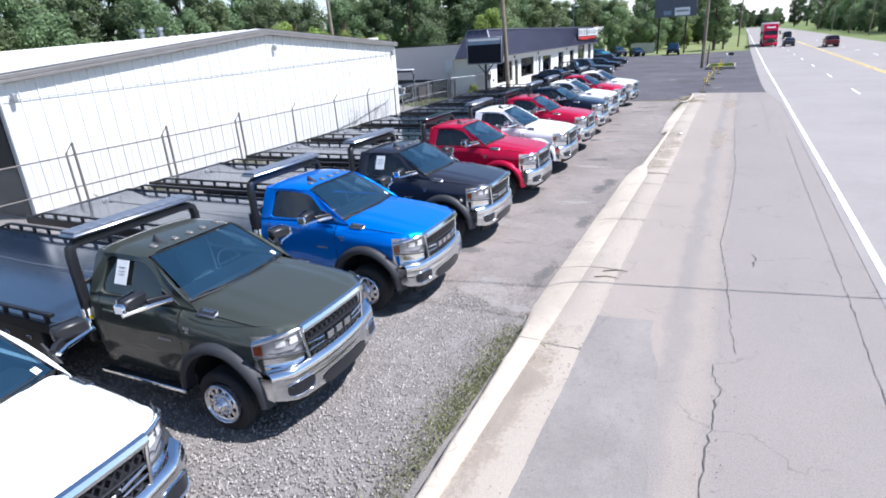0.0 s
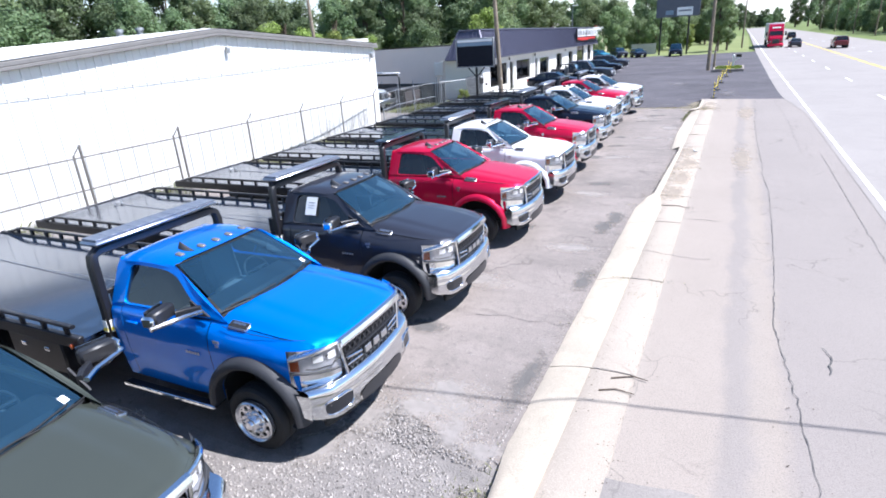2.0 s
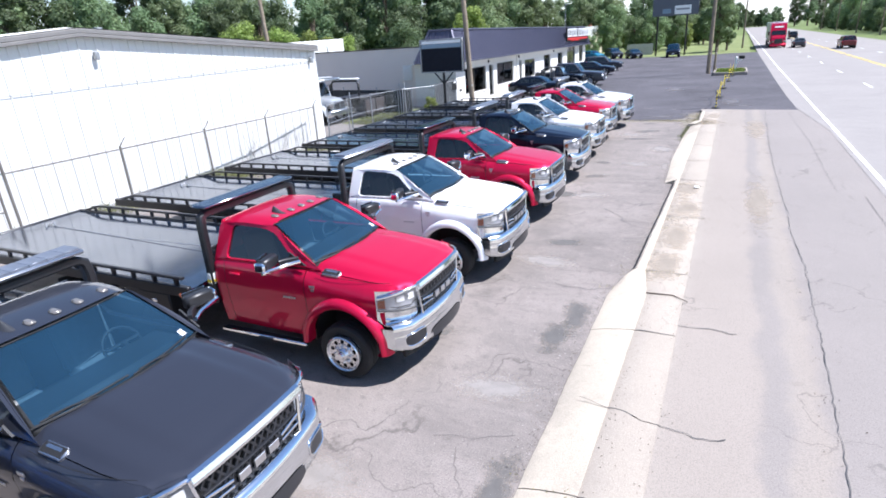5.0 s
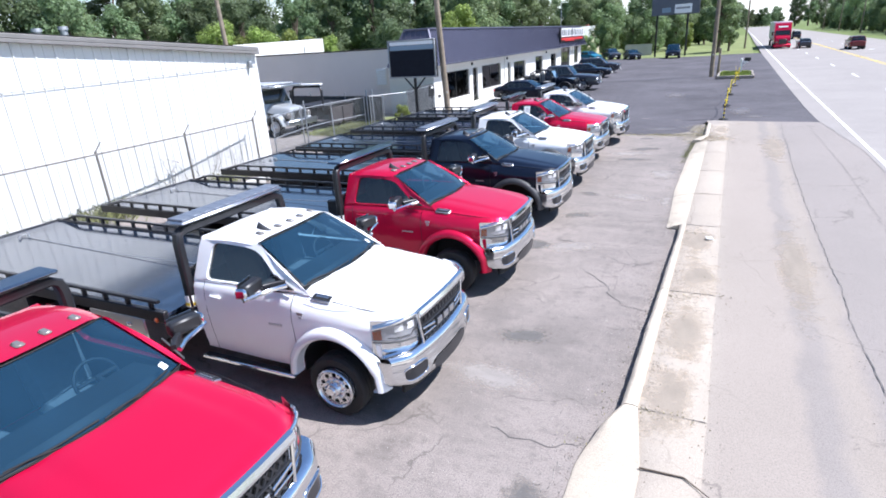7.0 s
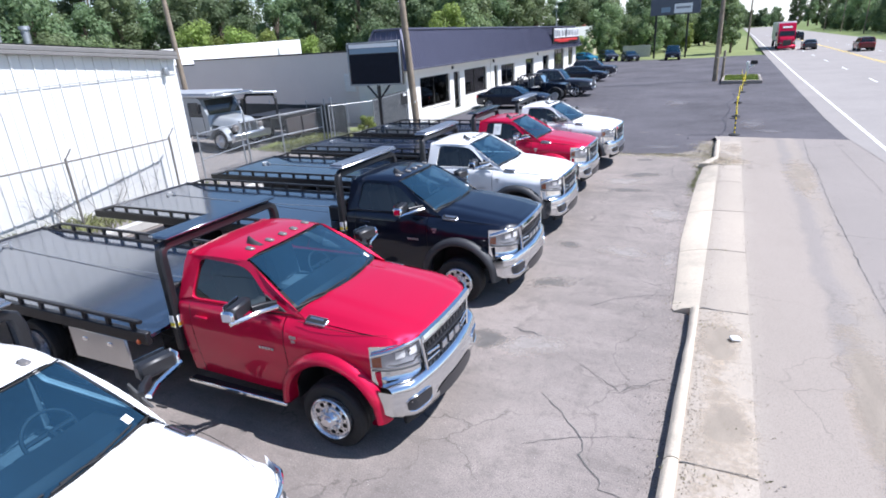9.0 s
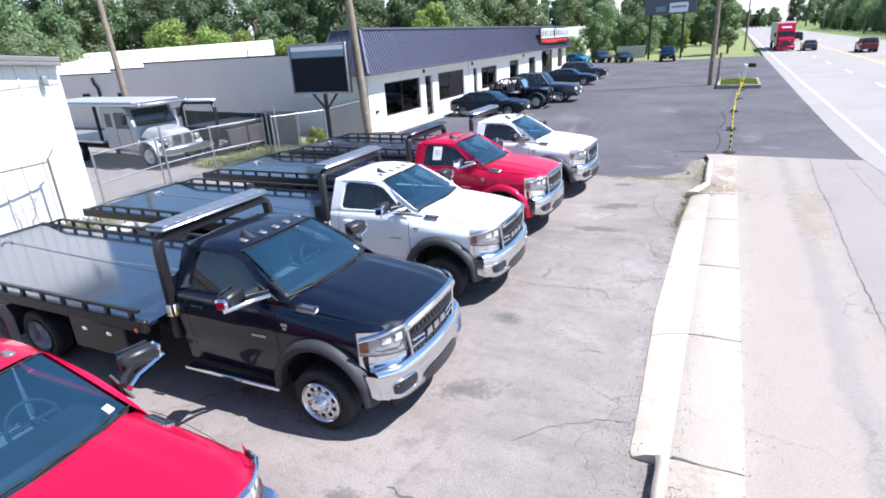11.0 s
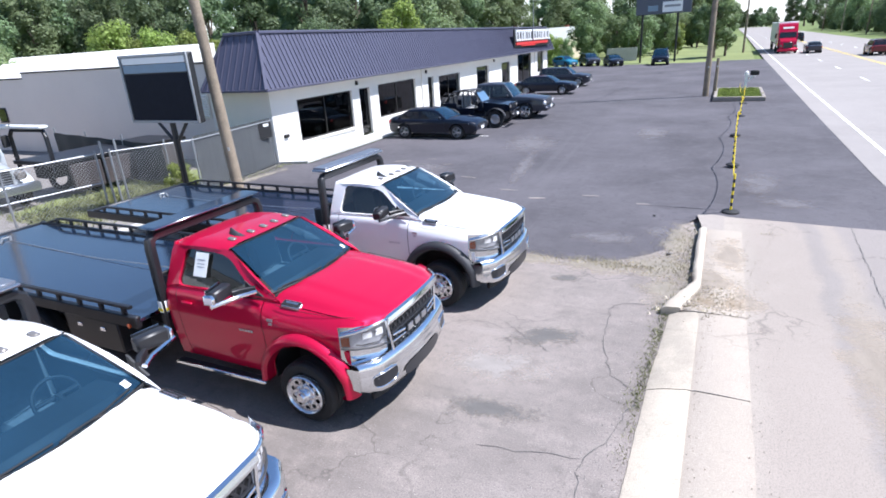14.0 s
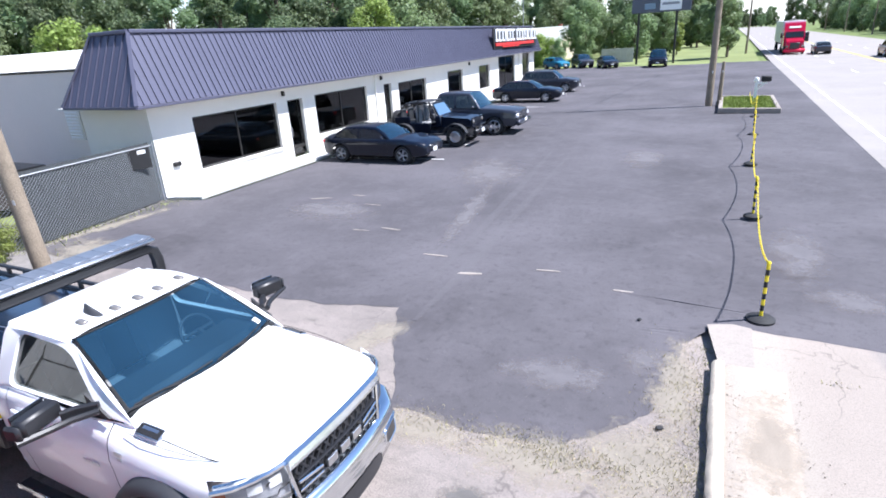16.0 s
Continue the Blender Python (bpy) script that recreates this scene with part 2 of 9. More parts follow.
GLASS_DARK = glass("tinted_window_glass", (0.11, 0.13, 0.13), 0.0, 1.9, (0.20, 0.24, 0.23, 0.05))
GLASS_CLEAR = glass("clear_lamp_glass", (0.95, 0.96, 0.97))
GLASS_SHOP = glass("shop_window_glass", (0.35, 0.37, 0.38))

ASPHALT_OLD = ground_mat("weathered_asphalt", (0.246, 0.216, 0.196), 0.95, (1.0, 0.98, 0.97), 0.6, 0.9, mott=1.45, streak=0.5)
ASPHALT_NEW = ground_mat("dark_sealed_asphalt", (0.096, 0.089, 0.096), 0.30, (1, 1, 1), 0.0, 0.30, mott=1.5)
ROAD = ground_mat("pale_road_asphalt", (0.295, 0.270, 0.250), 0.05, (1, 1, 1), 0.2, 0.25, mott=0.4)
STRIP_BANDS = (-2.2, 2.6, ((-2.2, (0.430, 0.375, 0.310)), (2.6, (0.285, 0.255, 0.232)), (-1.75, (0.400, 0.350, 0.290)), (-1.45, (0.358, 0.307, 0.258)), (-0.62, (0.350, 0.300, 0.254)), (-0.5, (0.275, 0.246, 0.222)), (-0.32, (0.282, 0.252, 0.228)), (-0.18, (0.340, 0.295, 0.250)), (0.02, (0.342, 0.294, 0.246)), (0.2, (0.276, 0.246, 0.224))))
PAN_BANDS = (0.0, 1.0, ((0.0, (0.335, 0.288, 0.240)), (1.0, (0.370, 0.320, 0.266)), (0.10, (0.350, 0.302, 0.252)), (0.30, (0.378, 0.328, 0.275)), (0.46, (0.392, 0.338, 0.280)), (0.88, (0.402, 0.348, 0.288))))
PAN = ground_mat("stained_gutter_concrete", (0.435, 0.378, 0.315), 0.4, (1.0, 0.99, 0.96), 0.3, 0.4, 0.6, 0.04, across=PAN_BANDS)
APRON = ground_mat("pale_worn_pavement", (0.258, 0.226, 0.203), 0.40, (1, 0.98, 0.98), 0.4, 0.5, bands=STRIP_BANDS)
APRON_PALE = ground_mat("bleached_concrete_pavement", (0.300, 0.268, 0.238), 0.5, (1, 0.98, 0.96), 0.3, 0.4)
PATCH = ground_mat("grey_patch_pavement", (0.258, 0.233, 0.212), 0.45, (1, 1, 1), 0.3, 0.4)
KERB = ground_mat("cream_kerb_concrete", (0.520, 0.455, 0.370), 0.5, (1.0, 0.99, 0.96), 0.3, 0.4, 0.6, 0.05)
CONCRETE = ground_mat("concrete", (0.55, 0.54, 0.51), 0.3, (1, 1, 1), 0.2, 0.3)
TYRE_TRACK = ground_mat("dusty_tyre_track_asphalt", (0.104, 0.097, 0.104), 0.2, (1, 1, 1), 0.0, 0.3)
CRACK = mat("dark_crack_filler", (0.10, 0.095, 0.09), 0.95, 0, 0.25, 4, 40)
LINE = mat("white_road_paint", (0.80, 0.80, 0.78), 0.7, 0, 0.08, 2, 30)
LINE_YELLOW = mat("yellow_road_paint", (0.72, 0.52, 0.10), 0.7, 0, 0.1, 2, 30)
GRASS_GROUND = mat("mown_grass_ground", (0.13, 0.17, 0.045), 0.95, 0, 0.3, 0.3, 20, 0.6)
LITTER = mat("brown_leaf_litter", (0.17, 0.135, 0.10), 0.95, 0, 0.3, 4, 40, island=0.5)
GRAVEL_BED = mat("grey_gravel_bed", (0.222, 0.202, 0.186), 0.95, 0, 0.35, 3, 45, 1.0)
GRAVEL = mat("gravel_stones", (0.315, 0.287, 0.262), 0.9, 0, 0.2, 5, 40, island=0.55)
BLADE = mat("grass_blades", (0.205, 0.215, 0.088), 0.8, 0, 0.3, 2, 20, island=0.35)
LAWN_BLADE = mat("short_bright_grass_blades", (0.24, 0.30, 0.06), 0.8, 0, 0.3, 2, 20, island=0.3)
STRAW = mat("dry_grass_blades", (0.33, 0.295, 0.165), 0.85, 0, 0.3, 2, 20, island=0.3)
SHED_WALL = mat("white_painted_steel_sheet", (0.76, 0.75, 0.72), 0.45, 0, 0.05, 0.8, 25, stain=0.07, stain_scale=0.9)
SHED_ROOF = mat("grey_metal_roof", (0.42, 0.42, 0.41), 0.5, 0.3, 0.12, 0.6, 25, stain=0.2)
SHED_TRIM = mat("weathered_gutter_trim", (0.21, 0.20, 0.19), 0.6, 0.2, 0.15, 2, 30)
SHOP_WALL = mat("cream_white_painted_block", (0.76, 0.73, 0.68), 0.8, 0, 0.04, 1.0, 40, 0.2)
MANSARD = mat("purple_grey_metal_roof", (0.100, 0.099, 0.142), 0.42, 0.25, 0.07, 0.8, 40, rand=0.05)
MANSARD_TRIM = mat("purple_grey_roof_trim", (0.10, 0.10, 0.145), 0.45, 0.25, 0.07, 1.0, 40)
GREY_WALL = mat("taupe_painted_wall", (0.74, 0.655, 0.59), 0.85, 0, 0.05, 0.5, 30, 0.2, stain=0.08)
ROOF_WHITE = mat("white_flat_roof", (0.78, 0.76, 0.72), 0.8, 0, 0.05, 0.4, 20)
# dark base colour stands in for the shade indoors
INTERIOR = mat("shade_toned_shop_interior", (0.10, 0.095, 0.09), 0.9, 0, 0.2, 0.7, 8)
FRAME_DARK = mat("dark_bronze_window_frame", (0.03, 0.028, 0.026), 0.4, 0.3, 0.15, 5, 60)
OLD_STEEL = mat("weathered_brown_steel", (0.19, 0.175, 0.155), 0.75, 0.2, 0.25, 5, 60)
WOOD_POLE = mat("weathered_wood_pole", (0.255, 0.205, 0.150), 0.9, 0, 0.35, 2.5, 35, 0.8, stain=0.2, stain_scale=1.5)
GREY_SLAT = mat("grey_green_plastic_slat", (0.055, 0.06, 0.062), 0.6, 0, 0.12, 3, 40, rand=0.12)
SCREEN = mat("black_led_screen", (0.010, 0.012, 0.020), 0.65, 0, 0.2, 6, 80, spec=0.15)
BOARD = mat("pale_grey_fence_board", (0.42, 0.41, 0.39), 0.8, 0, 0.12, 1.5, 30, rand=0.1)
LAWN = mat("bright_lawn_grass", (0.185, 0.215, 0.075), 0.95, 0, 0.25, 0.12, 6, 0.5)
MESH_DARK = mat("dark_privacy_mesh", (0.05, 0.055, 0.055), 0.8, 0, 0.25, 1.2, 60)
BARK = mat("bark", (0.13, 0.10, 0.075), 0.95, 0, 0.3, 3, 25, 0.8)


def leaf_mat(name, col):
    """Leaves that let part of the light through."""
    m = mat(name, col, 0.6, 0, 0.22, 0.25, 2, island=0.2)
    nt = m.node_tree
    b = nt.nodes["Principled BSDF"]
    thin = nt.nodes.new("ShaderNodeBsdfTranslucent")
    mixed = nt.nodes.new("ShaderNodeMixShader")
    mixed.inputs[0].default_value = 0.5
    # every tree a little different
    each, shift = nt.nodes.new("ShaderNodeObjectInfo"), nt.nodes.new("ShaderNodeHueSaturation")
    for sock, lo_, hi_ in (("Value", 0.72, 1.32), ("Hue", 0.485, 0.515)):
        span = nt.nodes.new("ShaderNodeMapRange")
        span.inputs[3].default_value, span.inputs[4].default_value = lo_, hi_
        nt.links.new(each.outputs["Random"], span.inputs[0])
        nt.links.new(span.outputs[0], shift.inputs[sock])
    nt.links.new(b.inputs["Base Color"].links[0].from_socket, shift.inputs["Color"])
    nt.links.new(shift.outputs[0], b.inputs["Base Color"])
    nt.links.new(b.inputs["Base Color"].links[0].from_socket, thin.inputs[0])
    nt.links.new(b.outputs[0], mixed.inputs[1])
    nt.links.new(thin.outputs[0], mixed.inputs[2])
    nt.links.new(mixed.outputs[0], nt.nodes["Material Output"].inputs[0])
    return m


# dark and mid greens carry extra blue and lightness in place of distance haze
LEAF_A = leaf_mat("dark_green_leaves", (0.165, 0.226, 0.108))
LEAF_B = leaf_mat("mid_green_leaves", (0.215, 0.282, 0.130))
LEAF_C = leaf_mat("yellow_green_leaves", (0.27, 0.33, 0.085))
BAR_LENS = mat("clear_light_bar_lens", (0.15, 0.17, 0.21), 0.34, 0.25, 0.25, 5, 80)
CREAM_SIDING = mat("cream_siding", (0.62, 0.55, 0.42), 0.8, 0, 0.08, 0.6, 30)
PALE_ROOF = mat("pale_metal_roof", (0.60, 0.61, 0.54), 0.6, 0, 0.08, 0.5, 25)
RUST_DARK = mat("dark_rusty_steel", (0.055, 0.045, 0.044), 0.8, 0, 0.35, 1.5, 20, 0.2)
BOARD_GREY = mat("grey_board_face", (0.10, 0.11, 0.14), 0.6, 0, 0.1, 0.5, 20)
BRICK_RED = mat("red_brick", (0.30, 0.12, 0.08), 0.85, 0, 0.2, 2, 30)
SIGN_WHITE = mat("white_sign_face", (0.82, 0.82, 0.82), 0.4, 0, 0.03, 2, 40)
SIGN_RED = mat("red_sign_stripe", (0.6, 0.03, 0.03), 0.4, 0, 0.05, 2, 40)
SIGN_BLUE = mat("blue_grey_sign_panel", (0.20, 0.28, 0.36), 0.4, 0, 0.08, 2, 40)


# ---- mesh kit ----
class Geo:
    """Collects vertices and faces of one mesh."""

    def __init__(self):
        self.v, self.f = [], []

    def add(self, verts, faces):
        n = len(self.v)
        self.v.extend([tuple(p) for p in verts])
        self.f.extend([tuple(i + n for i in q) for q in faces])
        return self

    def box(self, c, s, bevel=0.0, m=None):
        hx, hy, hz = s[0] / 2, s[1] / 2, s[2] / 2
        b = min(bevel, hx * 0.98, hy * 0.98, hz * 0.98)
        verts, faces, idx = [], [], {}
        signs = [(a, d, e) for a in (-1, 1) for d in (-1, 1) for e in (-1, 1)]
        if b <= 0:
            for k, (a, d, e) in enumerate(signs):
                verts.append((a * hx, d * hy, e * hz))
            faces = [(0, 1, 3, 2), (4, 6, 7, 5), (0, 4, 5, 1), (2, 3, 7, 6), (0, 2, 6, 4), (1, 5, 7, 3)]
        else:
            for a, d, e in signs:
                for ax, p in enumerate(((a * hx, d * (hy - b), e * (hz - b)), (a * (hx - b), d * hy, e * (hz - b)), (a * (hx - b), d * (hy - b), e * hz))):
                    idx[(a, d, e, ax)] = len(verts)
                    verts.append(p)
            for s1 in (-1, 1):
                o = [(-1, -1), (1, -1), (1, 1), (-1, 1)]
                if s1 < 0:
                    o = o[::-1]
                faces.append(tuple(idx[(s1, p, q, 0)] for p, q in o))
                faces.append(tuple(idx[(q, s1, p, 1)] for p, q in o))
                faces.append(tuple(idx[(p, q, s1, 2)] for p, q in o))
            for p in (-1, 1):
                for q in (-1, 1):
                    e1 = (idx[(-1, p, q, 1)], idx[(1, p, q, 1)], idx[(1, p, q, 2)], idx[(-1, p, q, 2)])
                    faces.append(e1 if p * q < 0 else e1[::-1])
                    e2 = (idx[(p, -1, q, 0)], idx[(p, 1, q, 0)], idx[(p, 1, q, 2)], idx[(p, -1, q, 2)])
                    faces.append(e2 if p * q > 0 else e2[::-1])
                    e3 = (idx[(p, q, -1, 0)], idx[(p, q, 1, 0)], idx[(p, q, 1, 1)], idx[(p, q, -1, 1)])
                    faces.append(e3 if p * q < 0 else e3[::-1])
            for a, d, e in signs:
                t = tuple(idx[(a, d, e, k)] for k in range(3))
                faces.append(t if a * d * e > 0 else t[::-1])
        t = Matrix.Translation(c) @ (m or Matrix())
        return self.add([t @ Vector(p) for p in verts], faces)

    def tube(self, path, r, n=8, caps=True):
        """A round bar along a path; r is one radius or one for each point."""
        path = [Vector(p) for p in path]
        rs = r if isinstance(r, (list, tuple)) else [r] * len(path)
        rings = []
        side = None
        for i, p in enumerate(path):
            d = (path[min(i + 1, len(path) - 1)] - path[max(i - 1, 0)]).normalized()
            if side is None:
                side = d.cross(Vector((0, 0, 1)) if abs(d.z) < 0.9 else Vector((1, 0, 0))).normalized()
            side = (side - d * side.dot(d)).normalized()
            up = d.cross(side)
            rings.append([p + (side * math.cos(a) + up * math.sin(a)) * rs[i] for a in [2 * math.pi * k / n for k in range(n)]])
        verts = [p for ring in rings for p in ring]
        faces = [(i * n + k, i * n + (k + 1) % n, (i + 1) * n + (k + 1) % n, (i + 1) * n + k) for i in range(len(path) - 1) for k in range(n)]
        if caps:
            faces += [tuple(range(n))[::-1], tuple((len(path) - 1) * n + k for k in range(n))]
        return self.add(verts, faces)

    def sweep(self, path, w, h, up=(0, 0, 1), caps=True, cham=0.2):
        """A chamfered bar of width w (across) and height h (along up) along a path."""
        path, up = [Vector(p) for p in path], Vector(up)
        c = min(w, h) * cham
        prof = [(-w / 2 + c, -h / 2), (w / 2 - c, -h / 2), (w / 2, -h / 2 + c), (w / 2, h / 2 - c), (w / 2 - c, h / 2), (-w / 2 + c, h / 2), (-w / 2, h / 2 - c), (-w / 2, -h / 2 + c)]
        verts, n = [], 8
        for i, p in enumerate(path):
            d = (path[min(i + 1, len(path) - 1)] - path[max(i - 1, 0)]).normalized()
            s = d.cross(up).normalized()
            u = s.cross(d)
            verts += [p + s * a + u * b for a, b in prof]
        faces = [(i * n + k, i * n + (k + 1) % n, (i + 1) * n + (k + 1) % n, (i + 1) * n + k) for i in range(len(path) - 1) for k in range(n)]
        if caps:
            faces += [tuple(range(n))[::-1], tuple((len(path) - 1) * n + k for k in range(n))]
        return self.add(verts, faces)

    def grid(self, fn, nu, nv, flip=False):
        """A surface fn(u, v) with u, v from 0 to 1."""
        verts = [fn(i / nu, j / nv) for i in range(nu + 1) for j in range(nv + 1)]
        faces = []
        for i in range(nu):
            for j in range(nv):
                q = (i * (nv + 1) + j, (i + 1) * (nv + 1) + j, (i + 1) * (nv + 1) + j + 1, i * (nv + 1) + j + 1)
                faces.append(q[::-1] if flip else q)
        return self.add(verts, faces)

    def lathe(self, prof, n=24, m=None):
        """Turns a profile of (radius, along) round the local y axis."""
        m = m or Matrix()
        verts = [m @ Vector((r * math.cos(a), y, r * math.sin(a))) for r, y in prof for a in [2 * math.pi * k / n for k in range(n)]]
        k = len(prof)
        faces = [(i * n + j, i * n + (j + 1) % n, (i + 1) * n + (j + 1) % n, (i + 1) * n + j) for i in range(k - 1) for j in range(n)]
        return self.add(verts, faces)

    def prism(self, pts, a, b, axis=2):
        """A flat outline given thickness between a and b along an axis."""
        def place(p, h):
            q = list(p)
            q.insert(axis, h)
            return q
        n = len(pts)
        faces = [tuple(range(n))[::-1], tuple(range(n, 2 * n))] + [(i, (i + 1) % n, n + (i + 1) % n, n + i) for i in range(n)]
        return self.add([place(p, a) for p in pts] + [place(p, b) for p in pts], faces)

    def mesh(self, name, angle=38, fix=True):
        me = bpy.data.meshes.new(name)
        me.from_pydata([tuple(p) for p in self.v], [], self.f)
        if fix:
            bm = bmesh.new()
            bm.from_mesh(me)
            bmesh.ops.recalc_face_normals(bm, faces=bm.faces)
            bm.to_mesh(me)
            bm.free()
        me.polygons.foreach_set("use_smooth", [True] * len(me.polygons))
        me.set_sharp_from_angle(angle=radians(angle))
        me.update()
        return me


def part(name, geo, material, parent=None, label="", angle=38, fix=True, at=None):
    """Links a Geo, or a mesh that is already made, as one object under a thing or a part."""
    me = geo if isinstance(geo, bpy.types.Mesh) else geo.mesh(name, angle, fix)
    ob = new(name, me)
    if not me.materials:
        me.materials.append(material)
    elif me.materials[0] != material:
        ob.material_slots[0].link = "OBJECT"
        ob.material_slots[0].material = material
    ob.parent = parent
    if at is not None:
        ob.matrix_basis = at
    if label:
        tagged(ob, label)
    return ob


def thing(name, label, category, m=None, group="", kind=""):
    ob = new(name)
    ob.empty_display_size = 0.3
    ob.matrix_basis = m or Matrix()
    return tagged(ob, label, category, group, kind)


def lerp_table(tab, x):
    """Piecewise value of a table of (x, value), smooth between its rows."""
    if x <= tab[0][0]:
        return tab[0][1]
    for (a, p), (b, q) in zip(tab, tab[1:]):
        if x <= b:
            u = (x - a) / (b - a)
            return p + (q - p) * u
    return tab[-1][1]


def wobble(x, y, s=1.0, seed=0.0):
    return noise.noise(Vector((x * s, y * s, seed)))


# ---- ground, road, pavements ----
def sheet(name, outline, z, material, label, cat, kind="structure", step=1.0, amp=0.0, height=None):
    """A thin slab of ground with the given outline (a convex or simple loop), top at z."""
    bm = bmesh.new()
    vs = [bm.verts.new((x, y, 0)) for x, y in outline]
    for tri in geometry.tessellate_polygon([[Vector((x, y, 0)) for x, y in outline]]):
        bm.faces.new([vs[i] for i in tri])
    bmesh.ops.recalc_face_normals(bm, faces=bm.faces)
    if height or amp:
        for _ in range(6):
            long = [e for e in bm.edges if e.calc_length() > step]
            if not long:
                break
            bmesh.ops.subdivide_edges(bm, edges=long, cuts=1)
        bmesh.ops.triangulate(bm, faces=bm.faces)
    for v in bm.verts:
        v.co.z = z + (height(v.co.x, v.co.y) if height else 0) + amp * wobble(v.co.x, v.co.y, 0.35, 3.3)
    bmesh.ops.recalc_face_normals(bm, faces=bm.faces)
    me = bpy.data.meshes.new(name)
    bm.to_mesh(me)
    bm.free()
    if me.polygons and me.polygons[0].normal.z < 0:
        me.flip_normals()
    ob = new(name, me)
    me.materials.append(material)
    return tagged(ob, label, cat, kind=kind)


def ragged(a, b, n, amp, seed):
    """Points from a to b with an uneven line, ends kept."""
    out = []
    dx, dy = b[0] - a[0], b[1] - a[1]
    ln = math.hypot(dx, dy)
    for i in range(n + 1):
        u = i / n
        w = 0 if i in (0, n) else amp * (wobble(u * ln, seed, 1.1, 1.7) + 0.5 * wobble(u * ln, seed, 3.7, 5.1))
        out.append((a[0] + dx * u - dy / ln * w, a[1] + dy * u + dx / ln * w))
    return out


STRIP_Z = 0.13


def lot_rise(x, y):
    """The new lot climbs gently towards the road."""
    v = min(1, max(0, (y - 41.5) / 6.5))
    lo = -2.75 - 4.0 * v * v * (3 - 2 * v)
    u = min(1, max(0, (x - lo) / (-2.42 - lo + 0.6 * v)))
    return (STRIP_Z - 0.004) * u * u * (3 - 2 * u)


sheet("ground", [(-4000, -400), (4000, -400), (4000, 8000), (-4000, 8000)], -0.05, GRASS_GROUND, "mown green grass and open ground all around", "ground")
sheet("lawn", [(-70, 113.5), (-33, 113.5), (-14, 110.9), (0.6, 109.9), (1.2, 160), (1.8, 262), (-70, 262)], -0.02, LAWN, "bright sunlit mown lawn beyond the car park", "lawn")
sheet("yard_gravel", [(-60, 24), (-15.4, 24), (-15.4, 41), (-18.2, 46.4), (-60, 46.4)], -0.012, GRAVEL_BED, "pale grey gravel yard behind the chain-link fence", "gravel yard", amp=0.02)
sheet("yard_lawn", [(-22.6, 37.6), (-19.7, 37.9), (-19.3, 39.2), (-18.4, 41.4), (-18.9, 45.6), (-24, 43.6)], -0.004, LAWN, "rough green grass behind the yard fence", "grass")
sheet("gravel_lot", [(-60, -30), (-2.2, -30), (-2.38, 24), (-60, 24)], -0.02, GRAVEL_BED, "grey gravel lot under the first parked trucks", "gravel lot", amp=0.02)
lot_edge = ragged((-2.40, 7.9), (-3.06, 8.1), 5, 0.12, 1) + ragged((-3.06, 8.1), (-4.34, 8.6), 9, 0.16, 2)[1:] + ragged((-4.34, 8.6), (-4.75, 7.3), 7, 0.16, 3)[1:] + ragged((-4.75, 7.3), (-16, 6.5), 16, 0.2, 4)[1:]
sheet("parking_lot", lot_edge + [(-17.2, 24), (-16.5, 41), (-12, 43.6), (-2.40, 43.6)], 0.0, ASPHALT_OLD, "weathered pale grey asphalt lot with cracks and stains", "parking lot")
new_edge = ragged((2.0, 42.3), (-2.5, 42.6), 18, 0.06, 5) + ragged((-2.5, 42.6), (-2.95, 42.1), 6, 0.10, 6)[1:] + ragged((-2.95, 42.1), (-3.14, 40.4), 14, 0.14, 16)[1:] + ragged((-3.14, 40.4), (-3.95, 39.25), 14, 0.16, 17)[1:] + ragged((-3.95, 39.25), (-6.2, 39.2), 24, 0.14, 7)[1:] + ragged((-6.2, 39.2), (-7.5, 41.75), 14, 0.10, 8)[1:] + ragged((-7.5, 41.75), (-9.0, 41.4), 10, 0.12, 19)[1:] + ragged((-9.0, 41.4), (-16.2, 41.4), 24, 0.25, 9)[1:] + [(-17.95, 41.5), (-18.68, 46.1), (-17.4, 46.4), (-17.6, 90.5), (-33, 90.5), (-33, 113), (-14, 110.5), (1.66, 109.4), (1.75, 60)]
sheet("new_parking_lot", new_edge, 0.006, ASPHALT_NEW, "freshly sealed dark asphalt car park", "parking lot", step=1.6, height=lot_rise)
sheet("roadside_strip", [(-2.12, -30), (2.62, -30), (2.55, 36), (2.1, 43), (-2.12, 43)], STRIP_Z, APRON, "pale worn pavement strip beside the road", "pavement")
sheet("broken_kerb_end", [(-2.46, 41.42), (-2.05, 41.42), (-2.05, 42.62), (-2.30, 42.68), (-2.64, 42.56), (-2.56, 42.05)], STRIP_Z + 0.004, APRON_PALE, "crumbled pavement by the kerb's end", "pavement")
ROAD_END = 640
rd = [(2.5, -30), (2.4, 36), (1.78, 43), (1.68, 48), (1.62, 60), (1.55, 109), (1.75, 160), (2.2, 260), (2.5, ROAD_END), (24, ROAD_END), (22, 260), (21, 110), (27, 80), (36, 74), (36, -30)]
sheet("road", rd, STRIP_Z + 0.008, ROAD, "wide pale sunlit road with several lanes", "road")
pale = ragged((-1.62, 3.0), (-1.6, 8.15), 12, 0.08, 10) + ragged((-1.6, 8.15), (-0.75, 8.25), 5, 0.05, 11)[1:] + ragged((-0.75, 8.25), (-0.35, 4.6), 8, 0.12, 12)[1:] + ragged((-0.35, 4.6), (-0.2, -4), 8, 0.1, 13)[1:] + [(-1.3, -4)]
sheet("patched_pavement", pale, STRIP_Z + 0.006, PATCH, "grey asphalt patch in the pavement", "patch")
